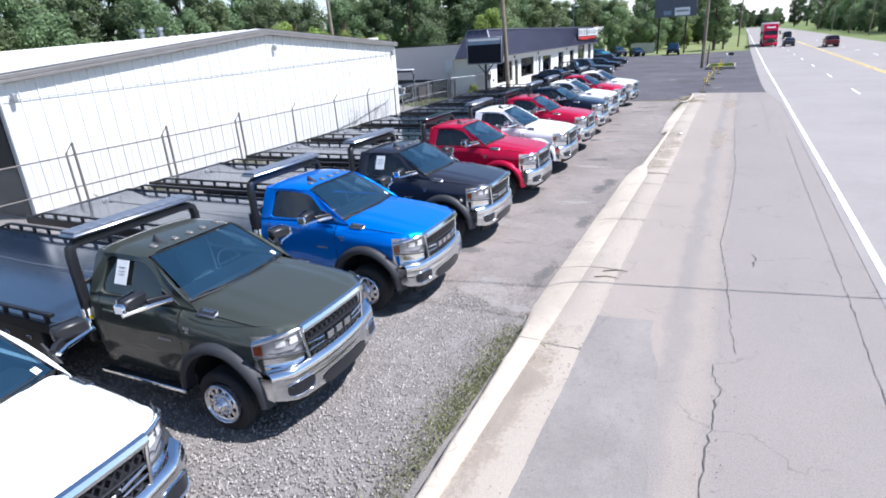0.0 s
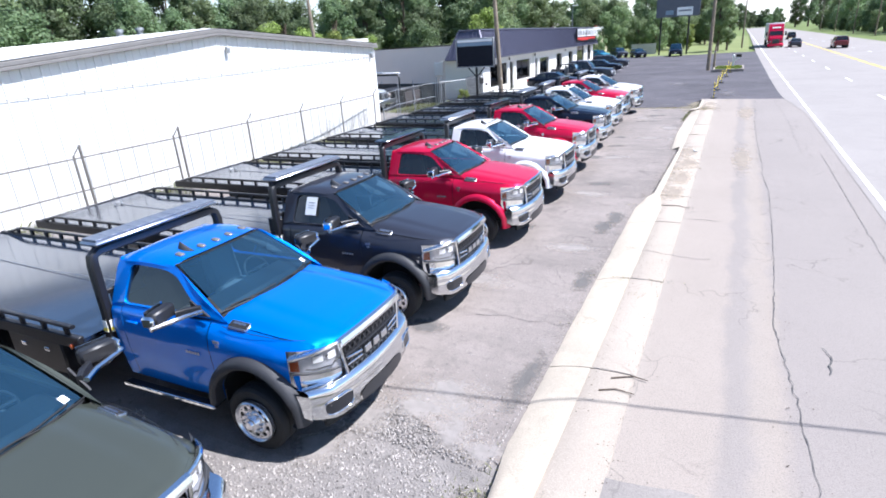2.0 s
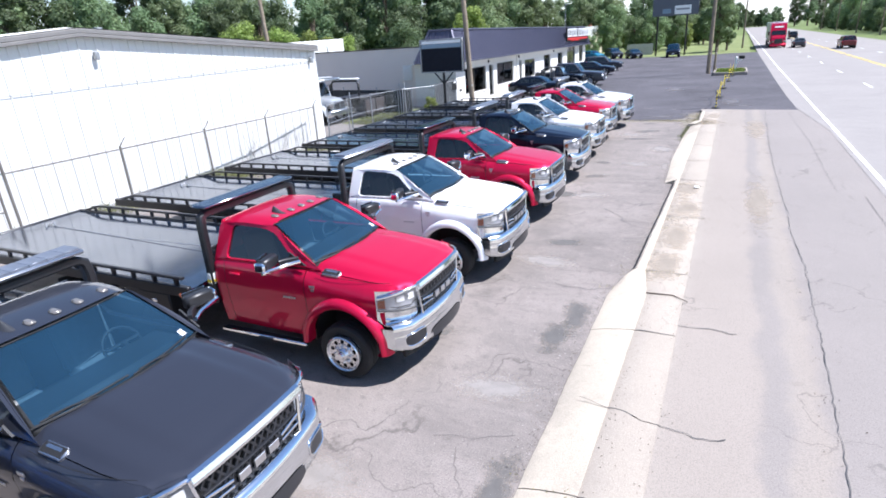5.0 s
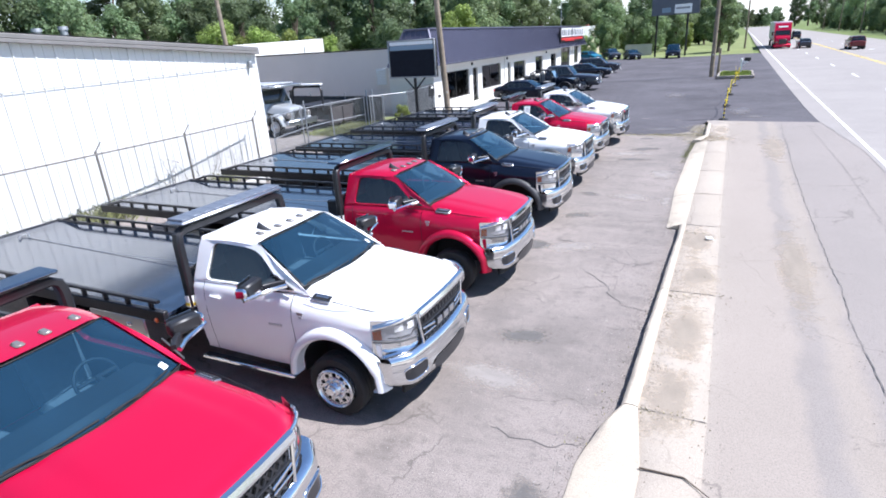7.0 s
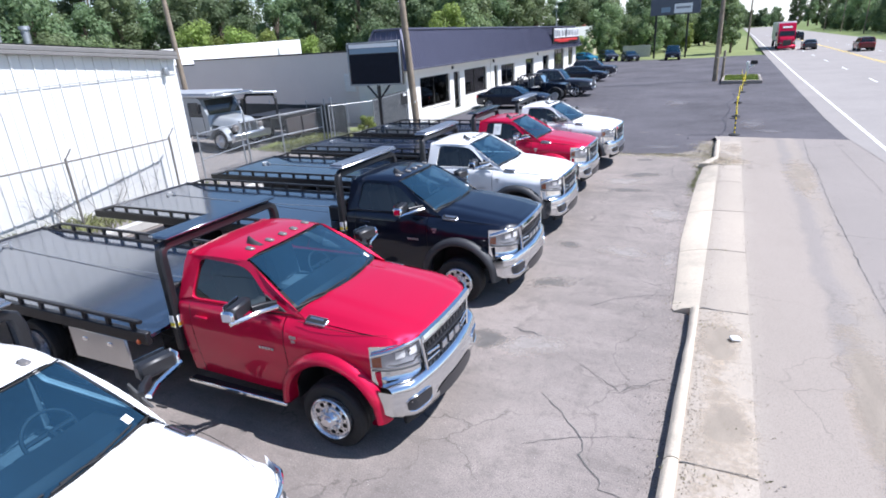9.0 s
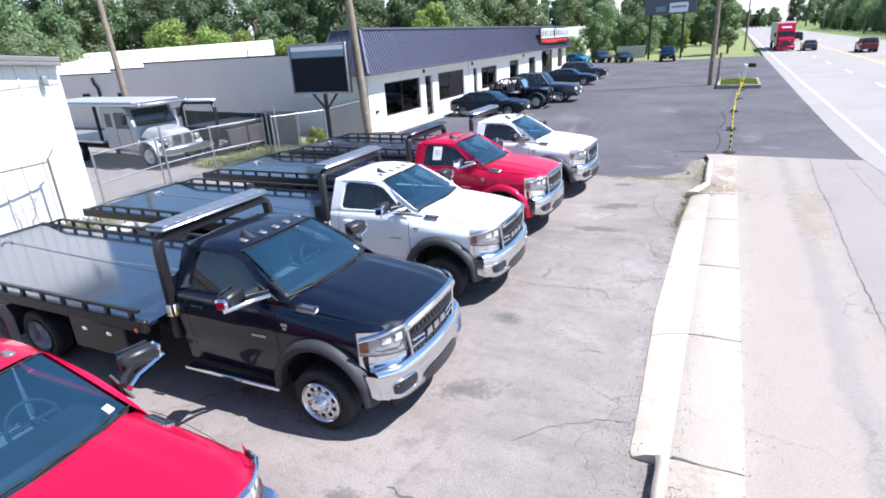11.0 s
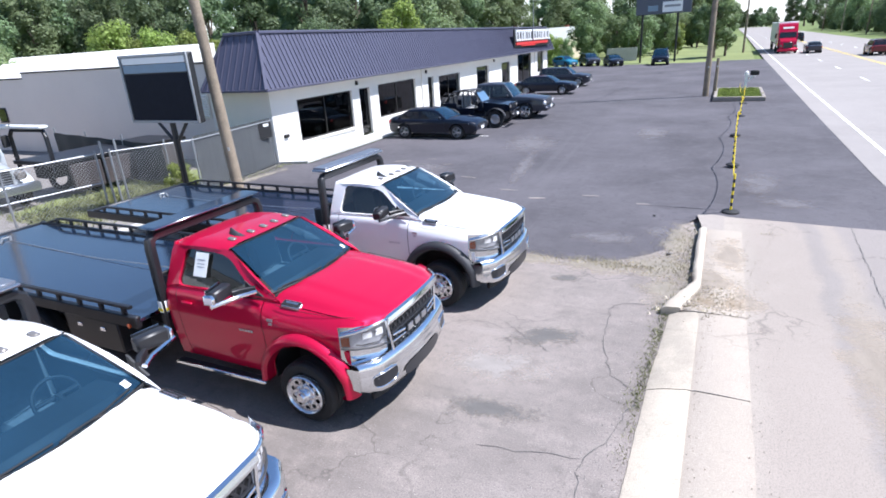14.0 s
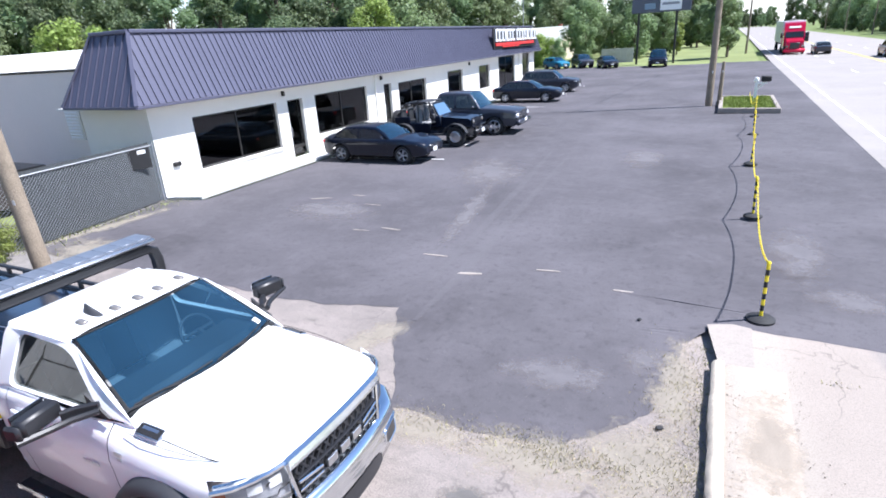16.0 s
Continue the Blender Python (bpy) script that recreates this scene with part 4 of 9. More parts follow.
# ---- metal shed ----
def shed():
    x0, y0, y1 = -18.9, 9.0, 31.1
    ym, zl, zm, zr = 20.1, 4.15, 5.30, 4.46
    back = -46.0
    s = thing("metal_shed", "long white ribbed steel shed with a low gable roof", "shed")

    def top(y):
        return zl + (zm - zl) * (y - y0) / (ym - y0) if y < ym else zm + (zr - zm) * (y - ym) / (y1 - ym)

    n = 40
    w = (y1 - y0) / n
    for i in range(n):
        a, b = y0 + i * w, y0 + (i + 1) * w
        ribs = [a, a + 0.03, a + 0.06, a + w / 2 - 0.02, a + w / 2, a + w / 2 + 0.02, b - 0.002]
        dep = [0.030, 0.032, 0, 0, 0.018, 0, 0.0]
        g = Geo()
        g.v = [(x0 + d, yy, zz) for yy, d in zip(ribs, dep) for zz in (0.02, top(yy) - 0.02)] + [(x0 - 0.06, yy, zz) for yy in (b - 0.002, a) for zz in (0.02, top(yy) - 0.02)]
        k = len(ribs) + 2
        g.f = [(2 * j, 2 * ((j + 1) % k), 2 * ((j + 1) % k) + 1, 2 * j + 1) for j in range(k)]
        part("wall_panel", g, SHED_WALL, s)
    # upper flashing line
    for a, b in ((y0, ym), (ym, y1)):
        part("rake_trim", Geo().sweep([(x0 + 0.10, a, top(a) + 0.02), (x0 + 0.10, b, top(b) + 0.02)], 0.24, 0.16), SHED_TRIM, s, "weathered grey rake trim")
        part("gutter", Geo().sweep([(x0 + 0.20, a, top(a) - 0.10), (x0 + 0.20, b, top(b) - 0.10)], 0.06, 0.10), SHED_TRIM, s)
    part("flashing", Geo().sweep([(x0 + 0.045, y0 + 0.05, zl - 0.62), (x0 + 0.045, y1 - 0.05, zr - 0.55)], 0.016, 0.02), GALV, s)
    for a, b in ((y0 - 0.12, ym), (ym, y1 + 0.12)):
        g = Geo()
        m = 40
        for i in range(m):
            xx, xn = x0 + 0.22 + (back - x0) * i / m, x0 + 0.22 + (back - x0) * (i + 1) / m
            for u in (xx, xn + 0.06, xn + 0.03):
                for yy in (a, b):
                    g.v.append((u, yy, top(min(max(yy, y0), y1)) + 0.11 + (0.04 if u == xn + 0.03 else 0)))
        k = len(g.v) // 2
        g.f = [(2 * j, 2 * j + 2, 2 * j + 3, 2 * j + 1) for j in range(k - 1)]
        part("roof", g, SHED_ROOF, s, "grey ribbed metal roof")
    g = Geo().box(((x0 + back) / 2 - 0.1, y0 + 0.05, zl / 2), (x0 - back - 0.2, 0.1, zl - 0.1))
    part("end_wall", g, SHED_WALL, s)
    part("end_wall", Geo().box(((x0 + back) / 2 - 0.1, y1 - 0.05, zr / 2), (x0 - back - 0.2, 0.1, zr - 0.1)), SHED_WALL, s)
    part("back_wall", Geo().prism([(y0, 0), (y1, 0), (y1, zr), (ym, zm), (y0, zl)], back, back + 0.1, 0), SHED_WALL, s)
    # no opening here: a flat dark slab gives the bay's shade
    part("bay_door", Geo().box((x0 - 4.2, y0 - 0.02, 1.9), (8.0, 0.06, 3.8), 0.02), DARK, s, "dark slab standing in for the shade of a bay in the shed's end wall")
    for y, z in ((y0 + 0.35, zl - 0.55), (ym + 0.4, zm - 0.7), (y1 - 0.5, zr - 0.5)):
        part("flood_light", Geo().box((x0 + 0.12, y, z), (0.14, 0.14, 0.24), 0.02).tube([(x0, y, z + 0.1), (x0 + 0.1, y, z + 0.1)], 0.03, 6), GALV, s)
    part("base_plinth", Geo().box((x0 + 0.03, (y0 + y1) / 2, 0.06), (0.12, y1 - y0, 0.14), 0.01), CONCRETE, s)


shed()
vine = thing("dead_vine", "dry leafless vine climbing the shed wall", "vine", pose(-18.86, 27.6, 0))
vr = random.Random(31)
for i in range(9):
    y, z = vr.uniform(-1.6, 1.6), 0.0
    pts, lean_ = [(0.02, y, 0.0)], vr.uniform(-0.5, 0.5)
    for j in range(9):
        y, z = y + lean_ * 0.16 + vr.uniform(-0.07, 0.07), z + vr.uniform(0.08, 0.17)
        pts.append((0.035 + vr.uniform(0, 0.02), y, z))
        if j > 1 and vr.random() < 0.7:
            part("twig", Geo().tube([pts[-1], (0.05, y + vr.uniform(-0.25, 0.25), z + vr.uniform(0.05, 0.2)), (0.05, y + vr.uniform(-0.45, 0.45), z + vr.uniform(0.05, 0.35))], [0.005, 0.004, 0.002], 4), BARK, vine)
    part("stem", Geo().tube(pts, [0.011 - 0.0009 * j for j in range(10)], 5), BARK, vine)


# ---- shop building with mansard roof ----
def shop():
    s = thing("shop_building", "long cream shop with a purple-grey metal mansard roof", "shop building")
    fx0, fx1 = -18.75, -19.6       # front wall at its near and far ends
    y0, y1 = 46.1, 89.2
    back = -22.05
    eave, crest = 3.05, 5.12

    def fx(y):
        return fx0 + (fx1 - fx0) * (y - y0) / (y1 - y0)

    # openings along the front: (y from, y to, sill, head, kind)
    holes = [(47.75, 52.0, 0.62, 2.42, "window"), (52.65, 53.65, 0.10, 2.42, "door"), (54.5, 58.8, 0.70, 2.45, "window"), (60.5, 61.3, 0.10, 2.37, "door"), (62.1, 65.6, 0.70, 2.32, "window"), (68.8, 71.4, 0.75, 2.45, "small_window"), (74.5, 76.8, 0.75, 2.45, "small_window"), (78.9, 83.2, 0.10, 2.9, "entrance"), (85.4, 87.7, 0.9, 2.93, "window")]

    def wall(a, b, z0, z1):
        g = Geo()
        t = 0.30
        pts = [(fx(a), a), (fx(b), b), (fx(b) - t, b), (fx(a) - t, a)]
        g.prism(pts, z0, z1)
        part("wall_section", g, SHOP_WALL, s)

    prev = y0
    for a, b, z0, z1, kind in holes:
        wall(prev, a, 0.0, 3.3)
        wall(a, b, z1, 3.3)
        if z0 > 0.15:
            wall(a, b, 0.0, z0)
        prev = b
    wall(prev, y1, 0.0, 3.3)
    for a, b, z0, z1, kind in holes:
        nm = "shop_window" if "window" in kind else "glass_door"
        x = fx((a + b) / 2) - 0.19
        fw = 0.06
        wnd = part(nm, Geo().box((x, (a + b) / 2, z1 - fw / 2 - 0.003), (0.08, b - a - 0.01, fw), 0.008), FRAME_DARK, s, "dark bronze framed glazing" if "window" in kind else "dark framed glass door")
        part("bottom_rail", Geo().box((x, (a + b) / 2, z0 + fw / 2 + 0.003), (0.08, b - a - 0.01, fw), 0.008), FRAME_DARK, wnd)
        parts_n = 2 if kind in ("window", "entrance") and b - a > 2 else 1
        for i in range(parts_n + 1):
            yy = a + 0.035 + (b - a - 0.07) * i / parts_n
            part("mullion", Geo().box((x, yy, (z0 + z1) / 2), (0.076, 0.06, z1 - z0 - 2 * fw - 0.012), 0.008), FRAME_DARK, wnd)
        if kind in ("door", "entrance"):
            part("kick_rail", Geo().box((x, (a + b) / 2, z0 + 0.35), (0.06, b - a - 0.13, 0.12), 0.008), FRAME_DARK, wnd)
        for i in range(parts_n):
            ya, yb = a + 0.07 + (b - a - 0.07) * i / parts_n, a + (b - a - 0.07) * (i + 1) / parts_n
            pane = part("pane", Geo().box((x, (ya + yb) / 2, (z0 + z1) / 2), (0.012, yb - ya, z1 - z0 - 0.12)), GLASS_SHOP, wnd)
            pane.visible_shadow = False
        if "window" in kind:
            part("sill", Geo().box((fx((a + b) / 2) + 0.02, (a + b) / 2, z0 - 0.03), (0.10, b - a + 0.04, 0.06), 0.01), SHOP_WALL, wnd)
        else:
            part("door_handle", Geo().tube([(x + 0.09, a + 0.2, 0.9), (x + 0.09, a + 0.2, 1.3)], 0.015, 8).box((x + 0.06, a + 0.2, 0.92), (0.07, 0.02, 0.02)).box((x + 0.06, a + 0.2, 1.28), (0.07, 0.02, 0.02)), BRUSHED, wnd)
    # the rest of the shell
    part("side_wall", Geo().box(((fx0 + back) / 2 - 0.13, y0 + 0.12, 1.65), (fx0 - back - 0.26, 0.24, 3.3)), SHOP_WALL, s)
    part("far_wall", Geo().box(((fx1 + back) / 2 - 0.13, y1 - 0.12, 1.65), (fx1 - back - 0.26, 0.24, 3.3)), SHOP_WALL, s)
    # shallow added room behind the glass, its shade put into the dark colour
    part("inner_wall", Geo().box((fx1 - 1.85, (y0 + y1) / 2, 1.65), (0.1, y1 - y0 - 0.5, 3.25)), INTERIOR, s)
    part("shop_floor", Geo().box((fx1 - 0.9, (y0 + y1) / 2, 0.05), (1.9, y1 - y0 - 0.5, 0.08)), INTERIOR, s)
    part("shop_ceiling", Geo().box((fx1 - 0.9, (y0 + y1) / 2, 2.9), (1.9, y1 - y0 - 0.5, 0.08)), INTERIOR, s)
    # mansard: panels with standing seams on the front and on the near end
    over, top_in = 0.62, 0.25
    ya, yb = y0 - 0.75, y1 + 0.4
    hip = 0.95
    x_right, x_left = fx(ya) + over, -21.62
    top_right, top_left = x_right - over - top_in, x_left + 0.85

    def front_pt(y, v, out=0.0):
        return (fx(y) + over - (over + top_in) * v + out, y, eave + (crest - eave) * v + out * 0.4)

    def side_pt(x, v, out=0.0):
        return (x, ya + hip * v - out, eave + (crest - eave) * v + out * 0.4)

    def seamed_panel(p, q, reach, place, knees):
        """One roof sheet from p to q, cut by the hip, with a standing seam on its edge p."""
        cuts = sorted([p, q] + [k for k in knees if min(p, q) < k < max(p, q)], reverse=p > q)
        g = Geo()
        low_ = [place(c, 0) for c in cuts]
        high = [place(c, reach(c)) for c in cuts]
        n_ = len(cuts)
        g.add(low_ + high, [(i, i + 1, n_ + i + 1, n_ + i) for i in range(n_ - 1)])
        d = 0.012 if q > p else -0.012
        v = reach(p + d)
        if v > 0.05:
            g.add([place(p, 0), place(p, 0, 0.035), place(p + 2 * d, 0, 0.035), place(p + 2 * d, 0), place(p, v), place(p, v, 0.035), place(p + 2 * d, v, 0.035), place(p + 2 * d, v)], [(0, 1, 5, 4), (1, 2, 6, 5), (2, 3, 7, 6), (0, 3, 2, 1)])
        part("roof_panel", g, MANSARD, s)

    n = 168
    for i in range(n):
        seamed_panel(ya + (yb - ya) * i / n, ya + (yb - ya) * (i + 1) / n, lambda y: min(1.0, (y - ya) / hip), front_pt, (ya + hip,))
    m = 10
    for i in range(m):
        seamed_panel(x_right + (x_left - x_right) * i / m, x_right + (x_left - x_right) * (i + 1) / m, lambda x: max(0.0, min(1.0, (x_right - x) / (x_right - top_right), (x - x_left) / (top_left - x_left))), side_pt, (top_right, top_left))
    part("hip_cap", Geo().sweep([side_pt(x_left, 0, 0.02), side_pt(top_left, 1, 0.02)], 0.10, 0.08), MANSARD_TRIM, s)
    part("back_slope", Geo().add([(x_left, ya, eave), (top_left, ya + hip, crest), (top_left, yb, crest), (x_left, yb, eave)], [(0, 1, 2, 3)]), MANSARD, s)
    part("ridge_cap", Geo().sweep([(fx(y0) - top_in, ya + 0.95, crest + 0.03), (fx(y1) - top_in, yb, crest + 0.03)], 0.16, 0.12), MANSARD_TRIM, s, "pale roof crest trim")
    part("ridge_cap", Geo().sweep([(fx(y0) - top_in, ya + 0.95, crest + 0.03), (top_left, ya + 0.95, crest + 0.03)], 0.16, 0.12), MANSARD_TRIM, s)
    part("hip_cap", Geo().sweep([(fx(ya) + over, ya, eave + 0.01), (fx(y0) - top_in, ya + 0.95, crest + 0.03)], 0.12, 0.035), MANSARD_TRIM, s)
    part("fascia", Geo().sweep([(fx(ya) + over, ya, eave - 0.05), (fx(yb) + over, yb, eave - 0.035)], 0.05, 0.08), MANSARD_TRIM, s)
    part("fascia", Geo().sweep([(fx(ya) + over, ya, eave - 0.05), (x_left, ya, eave - 0.035)], 0.05, 0.08), MANSARD_TRIM, s)
    part("soffit", Geo().prism([(fx(ya) + over - 0.03, ya + 0.03), (fx(yb) + over - 0.03, yb - 0.03), (fx(yb) - 0.02, yb - 0.03), (fx(ya) - 0.02, ya + 0.03)], eave - 0.10, eave - 0.05), SHOP_WALL, s)
    part("soffit", Geo().prism([(fx0 - 0.03, ya + 0.03), (back, ya + 0.03), (back, y0), (fx0 - 0.03, y0)], eave - 0.10, eave - 0.05), SHOP_WALL, s)
    part("flat_roof", Geo().box((-20.2, (y0 + y1) / 2 + 0.4, crest - 0.35), (0.9, y1 - y0 - 0.4, 0.1)), ROOF_WHITE, s)
    for y in (52.4, 60.2, 72.5):
        part("wall_lamp", Geo().box((fx(y) + 0.07, y, 2.72), (0.12, 0.12, 0.20), 0.02).tube([(fx(y), y, 2.8), (fx(y) + 0.07, y, 2.8)], 0.03, 6), FRAME_DARK, s, "dark wall lamp")
    part("meter_box", Geo().box((fx(47) + 0.05, 46.75, 1.05), (0.10, 0.28, 0.14), 0.02), FRAME_DARK, s)
    for y in (59.6, 84.3):
        part("downpipe", Geo().sweep([(fx(y) + 0.05, y, 0.1), (fx(y) + 0.05, y, 2.95)], 0.09, 0.07, (1, 0, 0)), SHOP_WALL, s)
    # lettered sign board: plain blocks for the letters, red and yellow stripe below
    sb = thing("shop_sign", "dark sign board with white block letters and a red stripe", "shop sign", pose(-18.80, 81.9, 4.25))
    part("backing", Geo().box((-0.10, 0, 0.0), (0.12, 10.8, 1.5), 0.03), DARK, sb)
    widths = (0.55, 0.58, 0.46, 0.26, 0.55, 0.48, 0.55, 0.0, 0.55, 0.58, 0.46, 0.46, 0.26, 0.50, 0.26, 0.58, 0.55)
    yy = -5.1
    for w in widths:
        if w:
            hole = Geo().box((0.0, yy + w / 2, 0.62), (0.10, w, 0.17), 0.02).box((0.0, yy + w / 2, -0.12), (0.10, w, 0.17), 0.02).box((0.0, yy + 0.10, 0.25), (0.10, 0.20, 0.60), 0.02) if w > 0.4 else Geo().box((0.0, yy + w / 2, 0.25), (0.10, 0.20, 0.92), 0.02)
            part("letter_block", hole, SIGN_WHITE, sb)
        yy += (w or 0.2) + 0.16
    part("stripe", Geo().box((0.0, -0.3, -0.42), (0.08, 9.6, 0.22), 0.01), SIGN_RED, sb)
    part("stripe", Geo().box((0.0, -1.6, -0.60), (0.07, 4.0, 0.10), 0.01), SIGN_RED, sb)


shop()


# ---- taupe warehouse behind the yard ----
def warehouse():
    w = thing("warehouse", "long taupe warehouse with a white flat roof", "warehouse")
    y = 46.25
    for xa, xb, top in ((-35.6, -21.5, 4.10), (-39.0, -35.6, 3.82), (-46.0, -39.0, 3.61), (-66.0, -46.0, 3.45)):
        part("wall", Geo().box(((xa + xb) / 2, y + 0.1, top / 2), (xb - xa, 0.2, top)), GREY_WALL, w)
        part("coping", Geo().box(((xa + xb) / 2, y + 0.1, top + 0.04), (xb - xa, 0.3, 0.08), 0.02), FRAME_DARK, w)
    part("roof", Geo().box((-30.2, y + 14, 3.92), (10.4, 27.6, 0.12)), ROOF_WHITE, w, "bright white flat roof")
    part("sloped_roof", Geo().prism([(48.0, 3.2), (66.0, 5.45), (66.0, 3.9), (48.0, 3.1)], -75, -42.5, 0), ROOF_WHITE, w, "bright white sloping roof")
    part("side_return", Geo().box((-25.2, y + 6.3, 2.05), (0.2, 12, 4.1)), GREY_WALL, w)
    for x in (-42.15, -38.4):
        win = part("window", Geo().box((x, y - 0.02, 1.97), (0.8, 0.06, 0.8), 0.01), FRAME_DARK, w)
        part("pane", Geo().box((x, y - 0.06, 1.97), (0.66, 0.02, 0.66)), GLASS_SHOP, win)
    vent = part("side_vent", Geo().box((-22.7, 46.22, 2.38), (0.80, 0.05, 1.06), 0.01), SHOP_WALL, w, "white louvred panel on the wall")
    for j in range(9):
        part("louvre", Geo().box((-22.7, 46.18, 1.95 + 0.105 * j), (0.66, 0.05, 0.06), 0.008, Matrix.Rotation(radians(30), 4, "X")), SIGN_WHITE, vent)
    part("downpipe", Geo().tube([(-40.6, y - 0.1, 0), (-40.6, y - 0.1, 2.7), (-40.9, y - 0.1, 3.0), (-41.0, y - 0.1, 3.4)], 0.09, 8), FRAME_DARK, w)
    for x, y, top in ((-70.0, 52.0, 8.3), (-70.0, 54.9, 8.5)):
        part("flue", Geo().tube([(x, y, 3.3), (x, y, top - 0.35)], 0.40, 14).tube([(x, y, top - 0.35), (x, y, top)], [0.55, 0.50], 14), GALV, w, "fat galvanised roof stack")
    part("roof_pipe", Geo().tube([(-41.0, y + 6, 3.9), (-41.0, y + 6, 4.7)], 0.06, 8), GALV, w)


warehouse()


# ---- flatbed tow trucks ----
# Local axes of every vehicle: x ahead, y to its left, z up, origin on the ground under the front axle.
TW = [(-2.20, 0.965), (-1.2, 0.985), (-0.3, 0.985), (0.35, 0.975), (0.62, 0.945), (0.80, 0.89)]
TZ = [(-2.20, 1.372), (-0.9, 1.365), (-0.45, 1.345), (0.0, 1.318), (0.45, 1.288), (0.70, 1.262), (0.86, 1.235)]
ARCH_R, ARCH_Z = 0.55, 0.43


def body_y(x, z):
    w, t = lerp_table(TW, x), lerp_table(TZ, x)
    y = w - 0.05 * ((z - 1.02) / 0.5) ** 2 + 0.012 * math.exp(-((z - 1.10) / 0.05) ** 2)
    k = min(1.0, max(0.0, (x + 0.80) / 0.40))
    k = k * k * (3 - 2 * k)
    deep = 0.10 + 0.09 * k
    u = max(0.0, (z - (t - deep)) / deep)
    return y - (0.05 + 0.065 * k) * u * u


def arch(x, base):
    return max(base, ARCH_Z + math.sqrt(ARCH_R ** 2 - x * x)) if abs(x) < ARCH_R else base


def side_panel(x0, x1, base, top, nx, nz, sgn):
    def fn(u, v):
        x = x0 + (x1 - x0) * u
        z0 = base(x)
        z1 = top(x)
        z = z0 + (z1 - z0) * (1 - (1 - v) ** 1.4)
        return (x, sgn * body_y(x, z), z)
    return Geo().grid(fn, nx, nz)


def nose(y, back=0.0):
    a = abs(y)
    return 0.955 - 0.035 * (min(a, 0.6) / 0.6) ** 2 - 0.9 * max(0.0, a - 0.6) ** 1.25 - back


def tyre_geo(r=0.405, w=0.24):
    p = [(r * 0.66, -w * 0.42), (r * 0.80, -w * 0.5), (r * 0.93, -w * 0.5), (r * 0.985, -w * 0.42), (r, -w * 0.30), (r, -w * 0.16), (r - 0.012, -w * 0.15), (r - 0.012, -w * 0.11), (r, -w * 0.10), (r, w * 0.10), (r - 0.012, w * 0.11), (r - 0.012, w * 0.15), (r, w * 0.16), (r, w * 0.30), (r * 0.985, w * 0.42), (r * 0.93, w * 0.5), (r * 0.80, w * 0.5), (r * 0.66, w * 0.42)]
    return Geo().lathe(p, 36)


def rim_geo(r=0.252):
    """A polished dish with ten hand holes, facing -y."""
    g = Geo()
    g.lathe([(r, 0.09), (r * 1.03, -0.10), (r * 0.98, -0.115), (r * 0.94, -0.105), (r * 0.90, -0.085), (r * 0.83, -0.078)], 40)
    n = 10
    for k in range(n):
        a0, a1 = 2 * math.pi * k / n, 2 * math.pi * (k + 1) / n
        am = (a0 + a1) / 2
        seg = 10
        hole = [(r * 0.71 + 0.030 * math.cos(t), am * r * 0.71 + 0.034 * math.sin(t)) for t in [2 * math.pi * i / seg for i in range(seg)]]
        outer = []
        for i in range(seg):
            t = 2 * math.pi * i / seg
            q = max(abs(math.cos(t)), abs(math.sin(t)))
            outer.append((r * 0.71 + r * 0.12 * math.cos(t) / q, am + (a1 - a0) / 2 * math.sin(t) / q))
        vs = []
        for rr, ss in hole:
            ang = ss / (r * 0.71)
            vs.append((rr * math.cos(ang), -0.08 + (rr - r * 0.6) * 0.04, rr * math.sin(ang)))
        for rr, ang in outer:
            vs.append((rr * math.cos(ang), -0.08 + (rr - r * 0.6) * 0.04, rr * math.sin(ang)))
        for rr, ss in hole:
            ang = ss / (r * 0.71)
            vs.append((rr * math.cos(ang), -0.055, rr * math.sin(ang)))
        g.add(vs, [(i, (i + 1) % seg, seg + (i + 1) % seg, seg + i) for i in range(seg)] + [(i, (i + 1) % seg, 2 * seg + (i + 1) % seg, 2 * seg + i) for i in range(seg)])
    g.lathe([(r * 0.60, -0.08), (r * 0.57, -0.092), (r * 0.42, -0.096), (r * 0.37, -0.120), (r * 0.31, -0.145), (r * 0.23, -0.150), (r * 0.19, -0.175), (0.001, -0.18)], 28)
    for k in range(8):
        a = 2 * math.pi * k / 8
        g.lathe([(0.016, -0.09), (0.016, -0.125), (0.001, -0.13)], 6, Matrix.Translation((r * 0.48 * math.cos(a), 0, r * 0.48 * math.sin(a))))
    return g


TRUCK = {}


LOW_PARTS = ("tyre", "rim", "deck", "bed", "side_rail", "side_marker", "head_rack", "light_bar", "bar_end", "post_label", "warning", "winch", "tool_box", "latch", "mud_flap", "chassis", "step_", "roof_marker", "aerial", "window_sticker", "printed")


def lift(z):
    """The high four-wheel-drive cab stands taller above the wheel arches."""
    return z + 0.075 * min(1, max(0, (z - 0.49) / 0.1)) + 0.10 * max(0, min(z, 1.43) - 0.9)


def tm(key, make, angle=38, fix=True):
    """One mesh for each kind of truck part, shared by all the trucks."""
    if key not in TRUCK:
        g = make()
        if not key.startswith(LOW_PARTS):
            g.v = [(p[0], p[1], lift(p[2])) for p in g.v]
        TRUCK[key] = g.mesh(key, angle, fix)
    return TRUCK[key]


